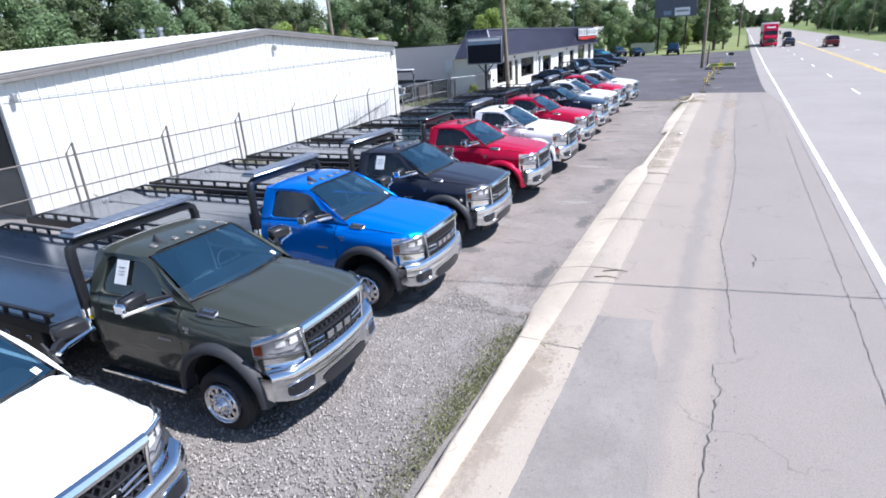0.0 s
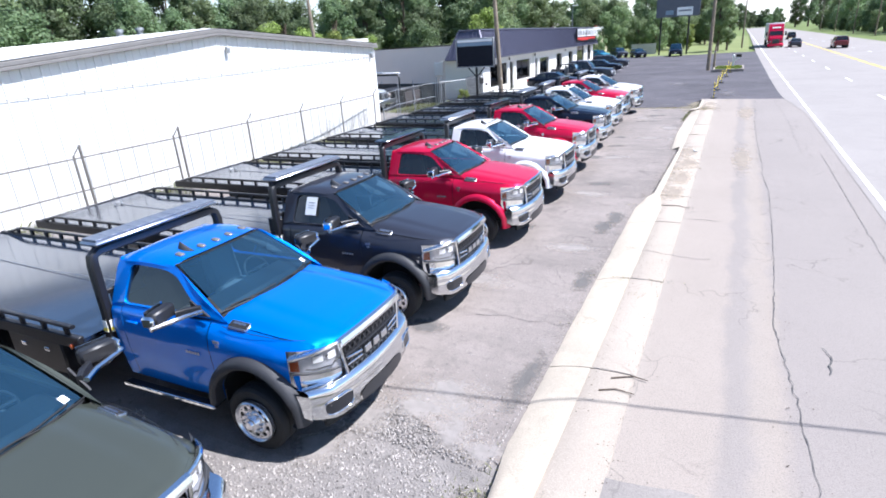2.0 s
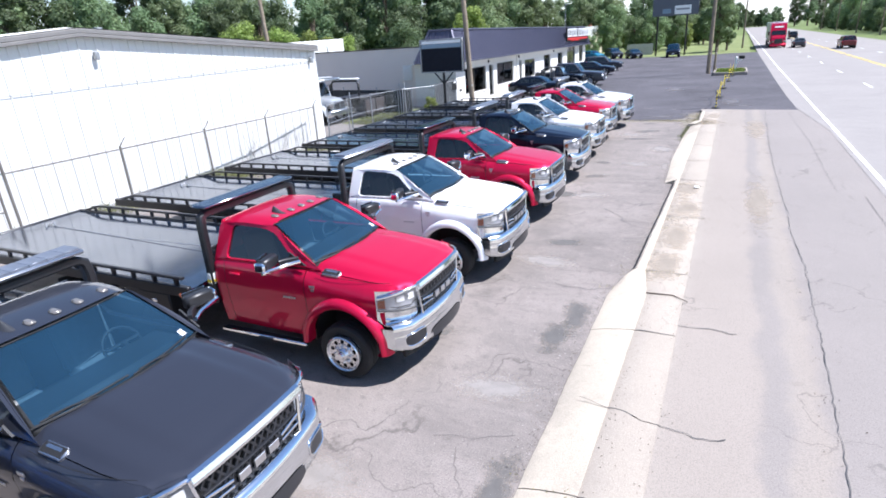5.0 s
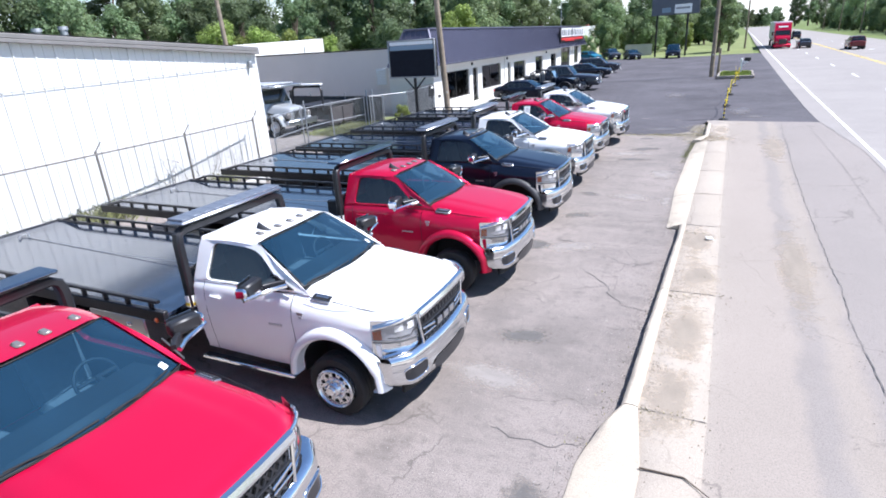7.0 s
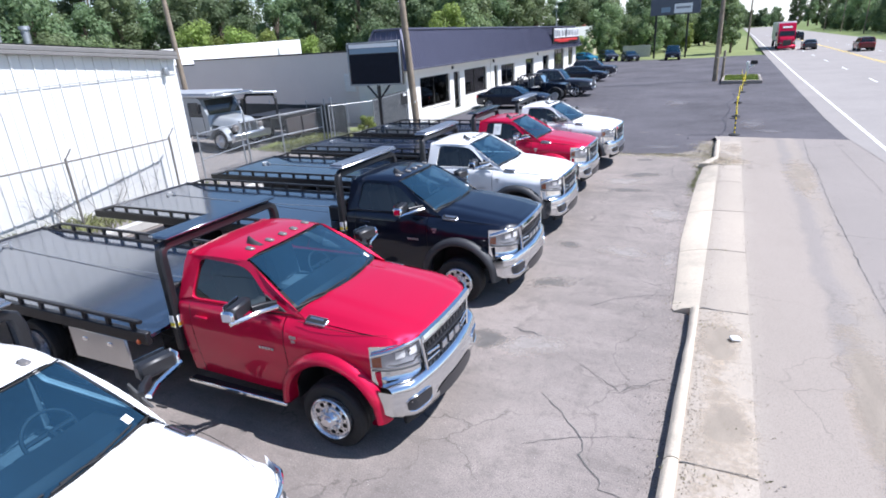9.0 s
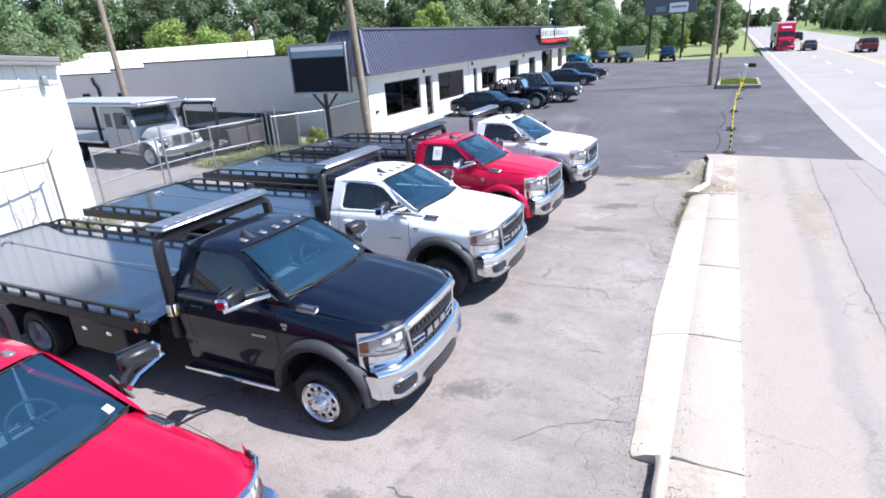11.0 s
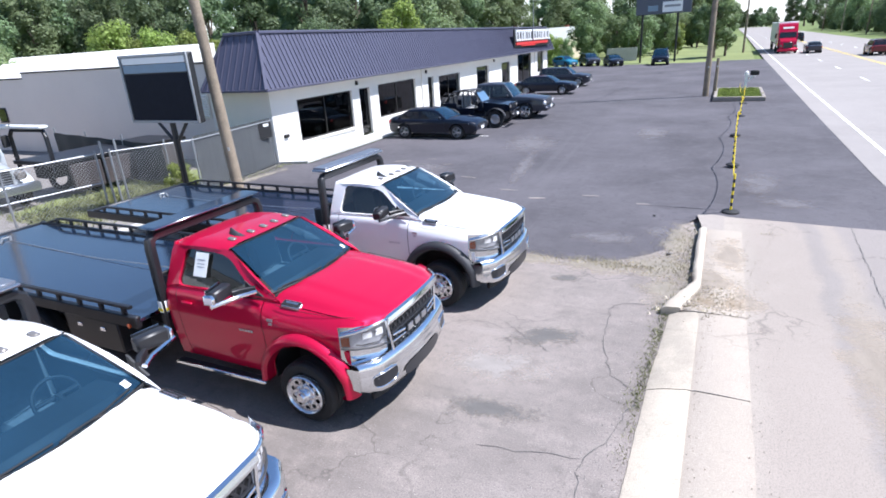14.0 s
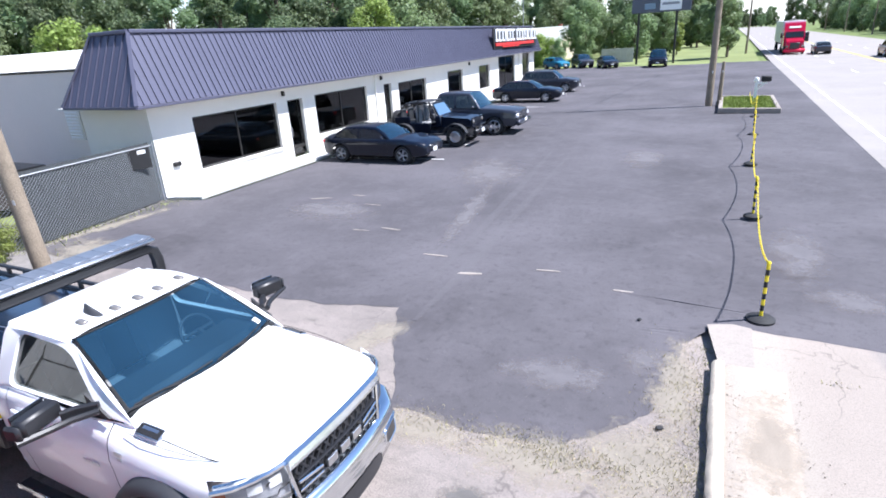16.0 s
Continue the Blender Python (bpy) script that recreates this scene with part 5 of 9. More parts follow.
def hood_z(x, y):
    """Height of the hood: a raised flat middle between two creases, falling to the fenders."""
    t = lerp_table(TZ, x)
    hw = body_y(x, t) - 0.004
    q = abs(y) / hw
    xf, xb = nose(0.86 * min(1, q)) + 0.012, -0.30 - 0.19 * min(1, q) ** 2
    u = (x - xb) / (xf - xb)
    ahead = min(1.0, max(0.0, (0.93 - x) / 1.1))
    shoulder = 1 / (1 + math.exp((q - 0.93 + 0.02 * ahead) * 16))
    plateau = 1 / (1 + math.exp((q - 0.60 + 0.06 * ahead) * 34))
    rise = (0.026 + 0.052 * ahead) * shoulder + (0.010 + 0.012 * ahead) * plateau + 0.014 * (1 - q * q)
    lip = 0.020 * max(0.0, (u - 0.94) / 0.06) ** 2
    return t + (rise + 0.012 * ahead) * (1 - max(0.0, q - 0.88) * 6.5) - lip + 0.004


def hood_geo():
    def fn(u, v):
        s = 2 * v - 1
        xf = nose(0.86 * s) + 0.012
        xb = -0.30 - 0.19 * s * s
        x = xb + (xf - xb) * (1 - (1 - u) ** 1.25)
        y = s * (body_y(x, lerp_table(TZ, x)) - 0.004)
        return (x, y, hood_z(x, y))
    return Geo().grid(fn, 26, 48)


def screen_pt(u, v, out=0.0):
    """u up the windscreen, v across."""
    s = 2 * v - 1
    hw = 0.815 + (0.675 - 0.815) * u
    xb, xt = -0.30 - 0.19 * s * s, -1.13 - 0.10 * s * s
    x = xb + (xt - xb) * u
    z = 1.462 - 0.03 * s * s + 0.455 * (u + 0.10 * u * (1 - u))
    return (x + out * 0.5, s * hw, z + out)


def roof_geo():
    def fn(u, v):
        s = 2 * v - 1
        hw = 0.700 + 0.015 * math.sin(u * math.pi)
        xf = -1.125 - 0.10 * s * s
        x = xf + (-2.19 - xf) * u
        z = 1.924 + 0.045 * math.sin(math.pi * min(1, 0.1 + u * 0.9)) - 0.03 * s * s - 0.055 * max(0, (abs(s) - 0.72) / 0.28) ** 2 - 0.03 * max(0, (u - 0.85) / 0.15) ** 2
        return (x, s * hw, z)
    return Geo().grid(fn, 12, 24)


def pillar_y(z, x=-1.5):
    """Half width of the cab above the belt, drawn in towards the hood."""
    u = (z - 1.36) / (1.87 - 1.36)
    low_ = 0.918 - 0.065 * min(1.0, max(0.0, (x + 0.85) / 0.45))
    return low_ + (0.695 - low_) * max(0, min(1.05, u)) ** 1.15


def rounded(pts, radii):
    """The outline with each corner turned into a short curve of three points."""
    out = []
    for i, (p, r) in enumerate(zip(pts, radii)):
        p, a, b = Vector(p), Vector(pts[i - 1]), Vector(pts[(i + 1) % len(pts)])
        pa = p + (a - p) * min(0.4, r / (a - p).length)
        pb = p + (b - p) * min(0.4, r / (b - p).length)
        out += [tuple(pa), tuple(pa * 0.25 + p * 0.5 + pb * 0.25), tuple(pb)]
    return out


DOOR_WIN = rounded([(-0.70, 1.405), (-1.14, 1.775), (-1.33, 1.825), (-1.87, 1.838), (-1.95, 1.80), (-1.99, 1.39)], (0.06, 0.09, 0.08, 0.04, 0.05, 0.07))


def cab_frame(sgn):
    """A-pillar, roof rail and rear pillar round the door window."""
    g = Geo()
    outer = rounded([(-0.36, 1.37), (-1.16, 1.872), (-1.33, 1.884), (-2.10, 1.876), (-2.18, 1.84), (-2.20, 1.37)], (0.002, 0.06, 0.06, 0.05, 0.06, 0.002))
    n = len(outer)

    def p(x, z, dy=0.0):
        return (x, sgn * (pillar_y(z, x) + dy), z)
    vo, vi = [p(x, z) for x, z in outer], [p(x, z) for x, z in DOOR_WIN]
    vn = [p(x, z, -0.05) for x, z in DOOR_WIN]
    g.add(vo + vi + vn, [(i, (i + 1) % n, n + (i + 1) % n, n + i) for i in range(n)] + [(n + i, n + (i + 1) % n, 2 * n + (i + 1) % n, 2 * n + i) for i in range(n)])
    # belt shelf down to the body side
    def shelf(u, v):
        x = -0.36 + (-2.20 + 0.36) * u
        a = pillar_y(1.37, x)
        b = body_y(x, lerp_table(TZ, x))
        return (x, sgn * (a + (b - a) * v), 1.37 + (lerp_table(TZ, x) - 1.37) * v)
    g.grid(shelf, 12, 2)
    # strip along the screen's edge
    def edge(u, v):
        q = screen_pt(u, 1.0 if sgn > 0 else 0.0)
        x1, z1 = -0.36 + (-1.16 + 0.36) * u, 1.37 + (1.872 - 1.37) * u
        r = p(x1, z1)
        return tuple(q[i] + (r[i] - q[i]) * v for i in range(3))
    g.grid(edge, 8, 2)
    return g


def cab_lining(sgn):
    """Dark trim on the inside of the door frame and pillars."""
    outer = rounded([(-0.46, 1.385), (-1.19, 1.855), (-1.35, 1.868), (-2.08, 1.862), (-2.15, 1.83), (-2.17, 1.385)], (0.002, 0.06, 0.06, 0.05, 0.06, 0.002))
    g = Geo()
    n = len(outer)
    g.add([(x, sgn * (pillar_y(z, x) - 0.055), z) for x, z in outer] + [(x, sgn * (pillar_y(z, x) - 0.055), z) for x, z in DOOR_WIN], [(i, (i + 1) % n, n + (i + 1) % n, n + i) for i in range(n)])
    g.grid(lambda u, v: (-0.60 - 1.5 * u, sgn * 0.86, 0.9 + 0.48 * v), 2, 2)
    return g


def headlight_outline(sgn):
    """Plan points of the lamp, from the grille round to the fender."""
    return [(0.905, 0.575), (0.865, 0.70), (0.80, 0.80), (0.69, 0.905), (0.535, 0.972)]


def lamp_rise(u):
    return 0.055 * u


def lamp_drop(u):
    return 0.09 * u * u - 0.02 * u


def cheek_geo(sgn):
    """The painted sheet round the lamp, from the bumper up to the hood."""
    pts = headlight_outline(sgn)
    g = Geo()
    g.grid(lambda u, v: (lerp_table([(i / 4, p[0]) for i, p in enumerate(pts)], u) - 0.010, sgn * (lerp_table([(i / 4, p[1]) for i, p in enumerate(pts)], u) - 0.006), 0.77 + (0.45 + 0.02 * u) * v), 12, 3)
    return g


def lamp_grid(z0, z1, off, sgn):
    pts = headlight_outline(sgn)

    def fn(u, v):
        k = min(int(u * 4), 3)
        f = u * 4 - k
        a, b = pts[k], pts[k + 1]
        x, y = a[0] + (b[0] - a[0]) * f, a[1] + (b[1] - a[1]) * f
        lo, hi = z0 + lamp_rise(u), z1 - lamp_drop(u)
        return (x + off, sgn * (y + off * 0.6), lo + (hi - lo) * v)
    return Geo().grid(fn, 12, 4)


def lamp_pt(u, v, off, sgn):
    """A point on the lamp's face: u from the grille to the fender, v upwards."""
    pts = headlight_outline(sgn)
    k = min(int(u * 4), 3)
    f = u * 4 - k
    a, b = pts[k], pts[k + 1]
    lo, hi = 0.955 + lamp_rise(u), 1.215 - lamp_drop(u)
    return (a[0] + (b[0] - a[0]) * f + off, sgn * (a[1] + (b[1] - a[1]) * f + off * 0.6), lo + (hi - lo) * v)


def lamp_grid_part(u0, u1, v0, v1, off, sgn):
    g = Geo().grid(lambda u, v: lamp_pt(u0 + (u1 - u0) * u, v0 + (v1 - v0) * v, off, sgn), 4, 3)
    return g


def lamp_line(pts, w, sgn):
    return Geo().sweep([lamp_pt(u, v, 0.008, sgn) for u, v in pts], w, w)


def brow_geo(sgn):
    """The painted strip that closes the nose between the lamp's top and the hood's edge."""
    tip = nose(0.86) + 0.012

    def edge(u):
        if u < 0.6:
            q = 0.60 + 0.40 * u / 0.6
            x = nose(0.86 * q) + 0.012
            return x, q * (body_y(x, lerp_table(TZ, x)) - 0.004)
        x = tip + (0.50 - tip) * (u - 0.6) / 0.4
        return x, body_y(x, lerp_table(TZ, x)) - 0.004

    def fn(u, v):
        a, b = lamp_pt(u, 1.0, 0.006, sgn), edge(u)
        w = v ** 0.7
        return (a[0] + (b[0] - a[0]) * v, a[1] + (sgn * b[1] - a[1]) * v, a[2] - 0.02 + (hood_z(*b) - 0.002 - a[2] + 0.02) * w)
    return Geo().grid(fn, 14, 4)


def bumper_plan(y, off=0.0):
    a = abs(y)
    return 1.045 - 0.105 * (a / 0.8) ** 2 - (0.9 * max(0, a - 0.8) ** 1.3 if a > 0.8 else 0) + off


def bumper_geo():
    prof = [(dx, 0.46 + (z - 0.50) * 1.0) for dx, z in [(-0.10, 0.50), (-0.04, 0.505), (-0.008, 0.53), (0.008, 0.60), (0.012, 0.66), (0.010, 0.70), (0.006, 0.715), (0.006, 0.73), (0.010, 0.745), (0.006, 0.82), (-0.015, 0.865), (-0.07, 0.885), (-0.16, 0.885)]]
    g = Geo()
    n = 40
    for i in range(n + 1):
        y = -1.0 + 2.0 * i / n
        for dx, z in prof:
            lift = 0.06 * max(0, (abs(y) - 0.7) / 0.3)
            zz = z + (lift if z < 0.56 else 0)
            g.v.append((bumper_plan(y, dx), y, zz))
    m = len(prof)
    g.f = [(i * m + j, (i + 1) * m + j, (i + 1) * m + j + 1, i * m + j + 1) for i in range(n) for j in range(m - 1)]
    for sgn in (-1, 1):
        q = len(g.v)
        y = sgn * 1.0
        for dx, z in prof[2:10]:
            g.v += [(bumper_plan(y, dx), y, z + (0.04 if z < 0.6 else 0)), (0.62, sgn * 1.015, z + (0.06 if z < 0.6 else 0))]
        g.f += [(q + 2 * j, q + 2 * j + 2, q + 2 * j + 3, q + 2 * j + 1) for j in range(7)]
    return g


def inset(y0, y1, z0, z1, off):
    """A dark shaped insert following the bumper's face, with rounded ends."""
    g = Geo()
    n = 10
    g.grid(lambda u, v: (bumper_plan(y0 + (y1 - y0) * u, off + 0.012), y0 + (y1 - y0) * u, (z0 + z1) / 2 + (z1 - z0) * (v - 0.5) * (1 - 0.5 * abs(2 * u - 1) ** 6)), n, 4)
    return g


def inset_rim(y0, y1, z0, z1):
    path = []
    n = 24
    for i in range(n + 1):
        a = 2 * math.pi * i / n
        c, s = math.cos(a), math.sin(a)
        q = (abs(c) ** 4 + abs(s) ** 4) ** -0.25
        y = (y0 + y1) / 2 + (y1 - y0) / 2 * c * q
        path.append((bumper_plan(y, 0.016), y, (z0 + z1) / 2 + (z1 - z0) / 2 * s * q))
    return Geo().tube(path, 0.008, 6, caps=False)


def flare_geo(sgn):
    g = Geo()
    n = 28
    prof = [(0.535, 0.93), (0.545, 1.06), (0.575, 1.085), (0.615, 1.08), (0.655, 1.04), (0.675, 0.965)]
    for i in range(n + 1):
        a = radians(-22 + (214) * i / n)
        for r, y in prof:
            k = 1.0 + 0.05 * abs(math.cos(a)) ** 3
            x, z = r * k * math.cos(a), ARCH_Z + 0.01 + r * math.sin(a) * 0.98
            yy = min(y, body_y(min(x, 0.7), max(0.6, z)) + (y - 0.93))
            g.v.append((x, sgn * yy, max(z, 0.47)))
    m = len(prof)
    g.f = [(i * m + j, (i + 1) * m + j, (i + 1) * m + j + 1, i * m + j + 1) for i in range(n) for j in range(m - 1)]
    return g


def grille_bars():
    """Crossing slanted bars of the black mesh, with a few level ones."""
    g = Geo()
    for z in (0.755, 0.915, 1.035, 1.185):
        hw = 0.485 + (z - 0.75) * 0.17
        g.sweep([(nose(hw * (2 * i / 12 - 1), -0.015), hw * (2 * i / 12 - 1), z) for i in range(13)], 0.03, 0.014)
    for sgn in (-1, 1):
        for i in range(17):
            y = -0.70 + 1.40 * i / 16
            pts = []
            for j in range(9):
                z, yy = 0.73 + 0.48 * j / 8, y + sgn * (0.34 * j / 8 - 0.17)
                if abs(yy) < 0.485 + (z - 0.75) * 0.17:
                    pts.append((nose(yy, -0.004), yy, z))
            if len(pts) > 1:
                g.sweep(pts, 0.022, 0.013, (1, 0, 0))
    return g


def surround():
    """Bright frame round the grille, wider at the top."""
    g = Geo()
    top = [(nose(y, -0.022), y, 1.228 - 0.012 * (y / 0.6) ** 2) for y in [-0.60 + 1.20 * i / 14 for i in range(15)]]
    bot = [(nose(y, -0.04), y, 0.745) for y in [-0.50 + 1.0 * i / 12 for i in range(13)]]
    g.sweep(top, 0.075, 0.10, (-0.45, 0, 1), cham=0.38)
    g.sweep(bot, 0.07, 0.05, cham=0.35)
    for s in (-1, 1):
        g.sweep([(nose(0.50, -0.022), s * 0.52, 0.735), (nose(0.54, -0.014), s * 0.565, 1.0), (nose(0.58, -0.008), s * 0.605, 1.225)], 0.032, 0.040, (1, 0, 0), cham=0.35)
    return g


def mirror_head(sgn):
    g = Geo()
    m = Matrix.Rotation(sgn * radians(-12), 4, "Z")
    g.box((-0.885, sgn * 1.225, 1.565), (0.13, 0.32, 0.155), 0.024, m)
    return g


RACK = -2.28
BED0, BED1, DECK_Z, BED_W = -2.46, -8.85, 1.10, 1.27


def rail_geo(sgn):
    """Low slotted side rail: a base channel, stakes and a top bar that dips at the tail."""
    g = Geo()
    y = sgn * (BED_W - 0.03)
    tail = BED1 + 0.25
    g.sweep([(BED0 - 0.1, y, DECK_Z + 0.155), (tail + 0.5, y, DECK_Z + 0.155), (tail, y, DECK_Z + 0.03)], 0.06, 0.045)
    n = 13
    for i in range(n):
        x = BED0 - 0.25 + (tail + 0.6 - BED0) * i / (n - 1)
        g.box((x, y, DECK_Z + 0.075), (0.06, 0.04, 0.15))
    return g


def bed_geo():
    g = Geo()
    g.box(((BED0 + BED1) / 2, 0, DECK_Z - 0.03), (BED0 - BED1, 2 * BED_W - 0.08, 0.06), 0.008)
    return g


def bed_frame_geo():
    g = Geo()
    for s in (-1, 1):
        g.box(((BED0 + BED1) / 2, s * (BED_W - 0.03), DECK_Z - 0.05), (BED0 - BED1, 0.08, 0.17), 0.012)
        g.box(((BED0 + BED1) / 2 + 0.2, s * 0.42, 0.86), (BED0 - BED1 - 0.6, 0.10, 0.24), 0.01)
    for i in range(14):
        x = BED0 - 0.2 + (BED1 + 0.4 - BED0) * i / 13
        g.box((x, 0, DECK_Z - 0.11), (0.06, 2 * BED_W - 0.2, 0.09))
    g.box((BED1 + 0.03, 0, DECK_Z - 0.06), (0.10, 2 * BED_W, 0.16), 0.02)
    return g


def rack_geo():
    g = Geo()
    x = RACK
    path = [(x, -0.96, 0.80), (x, -0.96, 2.0), (x - 0.01, -0.94, 2.10), (x - 0.02, -0.86, 2.15), (x - 0.02, 0.86, 2.15), (x - 0.01, 0.94, 2.10), (x, 0.96, 2.0), (x, 0.96, 0.80)]
    g.sweep(path, 0.11, 0.12, (1, 0, 0))
    g.sweep([(x, -1.0, 1.16), (x, 1.0, 1.16)], 0.08, 0.10)
    g.sweep([(x, -1.0, 1.62), (x, 1.0, 1.62)], 0.05, 0.06)
    for i in range(5):
        y = -0.8 + 0.4 * i
        g.sweep([(x, y, 1.16), (x, y, 1.62)], 0.04, 0.04, (1, 0, 0))
    for s in (-1, 1):
        g.sweep([(x - 0.02, s * 0.75, 2.16), (x - 0.05, s * 0.75, 2.24)], 0.05, 0.08, (1, 0, 0))
    return g


def light_bar_geo():
    g = Geo()
    x = RACK - 0.05
    g.box((x, 0, 2.258), (0.32, 1.86, 0.042), 0.018)
    return g


def tow_truck(name, body, x, y, heading, flare=None, bar=BRUSHED, sticker=False, box=None, label="", dark_mirror=False):
    t = thing("tow_truck", label, "tow truck", pose(x, y + 0.12, 0, 0, 0, heading) @ Matrix.Diagonal((1.03, 1.06, 1.02, 1)), group="tow trucks in the row")
    trim = flare or body
    base_f = lambda q: arch(q, 0.485 if q < 0 else 0.80)
    for s, k in ((-1, "r"), (1, "l")):
        part("fender", tm("fender_" + k, lambda: side_panel(-0.575, 0.53, base_f, lambda q: lerp_table(TZ, q), 40, 12, s)), body, t)
        part("fender_tip", tm("fender_tip_" + k, lambda: side_panel(0.53, 0.625, base_f, lambda q: 0.965, 6, 4, s)), body, t)
        part("fender_top", tm("fender_top_" + k, lambda: side_panel(0.50, 0.765, lambda q: 1.195 + 0.03 * (0.765 - q), lambda q: lerp_table(TZ, q), 8, 4, s)), body, t)
        part("door", tm("door_" + k, lambda: side_panel(-2.01, -0.585, lambda q: 0.485, lambda q: lerp_table(TZ, q), 14, 12, s)), body, t)
        part("door_handle", tm("door_handle_" + k, lambda: Geo().box((-1.80, s * 0.995, 1.215), (0.20, 0.035, 0.035), 0.012)), body, bpy_last())
        part("cab_corner", tm("cab_corner_" + k, lambda: side_panel(-2.20, -2.018, lambda q: 0.485, lambda q: lerp_table(TZ, q), 4, 12, s)), body, t)
        part("cab_pillar", tm("cab_pillar_" + k, lambda: cab_frame(s), 60), body, t)
        part("cab_lining", tm("cab_lining_" + k, lambda: cab_lining(s)), DASH, t)
        win = part("side_window", tm("side_window_" + k, lambda: Geo().add([(a, s * (pillar_y(b, a) - 0.03), b) for a, b in DOOR_WIN], [tuple(range(len(DOOR_WIN)))])), GLASS_DARK, t, "dark tinted side window")
        win.visible_shadow = False
        part("wheel_flare", tm("flare_" + k, lambda: flare_geo(s)), trim, t, "dark plastic wheel flare" if flare else "")
        wh = part("front_wheel", tm("tyre", tyre_geo), RUBBER, t, "black tyre", at=pose(0, s * 0.93, 0.405))
        part("rim", tm("rim", rim_geo, 30), POLISHED, wh, "polished ten-hole rim", at=pose(0, s * 0.06, 0, 0, 0, 0 if s < 0 else 180))
        part("rim_backing", tm("rim_backing", lambda: Geo().lathe([(0.25, 0.012), (0.001, 0.012)], 24)), DARK, wh, at=pose(0, s * 0.06, 0, 0, 0, 0 if s < 0 else 180))
        for dy in (0.78, 1.06):
            part("rear_wheel", tm("tyre", tyre_geo), RUBBER, t, at=pose(-5.1, s * dy, 0.405))
        part("rim", tm("rim", rim_geo, 30), POLISHED, bpy_last(), at=pose(0, s * 0.04, 0, 0, 0, 180 if s < 0 else 0))
        part("step_bar", tm("step_bar_" + k, lambda: Geo().box((-1.41, s * 0.99, 0.405), (1.56, 0.10, 0.035), 0.012)), DARK, t)
        part("step_edge", tm("step_edge_" + k, lambda: Geo().box((-1.41, s * 1.047, 0.405), (1.56, 0.025, 0.05), 0.01)), CHROME, bpy_last(), "bright step edge")
        mh = part("mirror", tm("mirror_" + k, lambda: mirror_head(s)), MIRROR_BLACK, t, "dark towing mirror" if dark_mirror else "towing mirror with a chrome cap")
        part("mirror_arm", tm("mirror_arm_" + k, lambda: Geo().sweep([(-0.66, s * 0.90, 1.50), (-0.77, s * 1.0, 1.50), (-0.83, s * 1.1, 1.50)], 0.05, 0.10).prism([(-0.55, 1.425), (-0.80, 1.60), (-0.80, 1.425)], s * 0.895, s * 0.915, 1)), MIRROR_BLACK, mh)
        part("mirror_cap", tm("mirror_cap_" + k, lambda: Geo().sweep([(-0.62, s * 0.93, 1.495), (-0.73, s * 1.08, 1.485), (-0.775, s * 1.22, 1.483), (-0.825, s * 1.42, 1.49)], 0.05, 0.055, cham=0.35).box((-0.865, s * 1.40, 1.558), (0.15, 0.05, 0.135), 0.024, Matrix.Rotation(s * radians(-12), 4, "Z"))), MIRROR_BLACK if dark_mirror else CHROME, mh, "" if dark_mirror else "chrome cap")
        part("mirror_glass", tm("mirror_glass_" + k, lambda: Geo().box((-0.966, s * 1.24, 1.575), (0.006, 0.27, 0.16), 0.0, Matrix.Rotation(s * radians(-12), 4, "Z"))), CHROME, mh)
        part("lamp_cheek", tm("lamp_cheek_" + k, lambda: cheek_geo(s)), CHROME_SOFT, t, "bright panel below the headlight")
        hb = part("headlight", tm("headlight_" + k, lambda: lamp_grid(0.955, 1.215, -0.006, s)), LAMP_GREY, t, "clear headlight with bright reflector")
        lens = part("lens", tm("lens_" + k, lambda: lamp_grid(0.95, 1.22, 0.014, s)), GLASS_CLEAR, hb)
        lens.visible_shadow = False
        part("lamp_trim", tm("lamp_trim_low_" + k, lambda: Geo().sweep([(a + 0.016, s * (b + 0.01), 0.948 + lamp_rise(i / 4)) for i, (a, b) in enumerate(headlight_outline(s))], 0.02, 0.014)), TRIM, hb)
        part("lamp_brow", tm("lamp_brow_" + k, lambda: Geo().sweep([(a + 0.018, s * (b + 0.012), 1.222 - lamp_drop(i / 4)) for i, (a, b) in enumerate(headlight_outline(s))], 0.032, 0.036, cham=0.3)), CHROME_SOFT, hb, "chrome strip above the lamp")
        for u0, nm in ((0.10, "inner"), (0.40, "outer")):
            part("projector", tm("projector_" + nm + k, lambda: lamp_grid_part(u0, u0 + 0.20, 0.46, 0.80, 0.005, s)), REFLECTOR, hb)
        part("lamp_mark", tm("lamp_mark_" + k, lambda: lamp_line(((0.28, 0.70), (0.34, 0.62)), 0.012, s)), TRIM, hb)
        part("brow_panel", tm("brow_panel_" + k, lambda: brow_geo(s)), body, t)
        part("lamp_divider", tm("lamp_divider_" + k, lambda: lamp_line(((0.0, 0.34), (0.16, 0.30), (0.20, 0.16), (0.62, 0.15), (0.74, 0.24)), 0.010, s)), TRIM, hb)
        part("turn_signal", tm("turn_signal_" + k, lambda: lamp_grid_part(0.84, 0.985, 0.12, 0.80, 0.007, s)), AMBER, hb, "amber turn signal")
        part("fog_recess", tm("fog_recess_" + k, lambda: inset(s * 0.565, s * 0.90, 0.54, 0.665, 0.0)), GRILLE, t)
        part("fog_rim", tm("fog_rim_" + k, lambda: inset_rim(s * 0.56, s * 0.905, 0.532, 0.672)), CHROME, bpy_last())
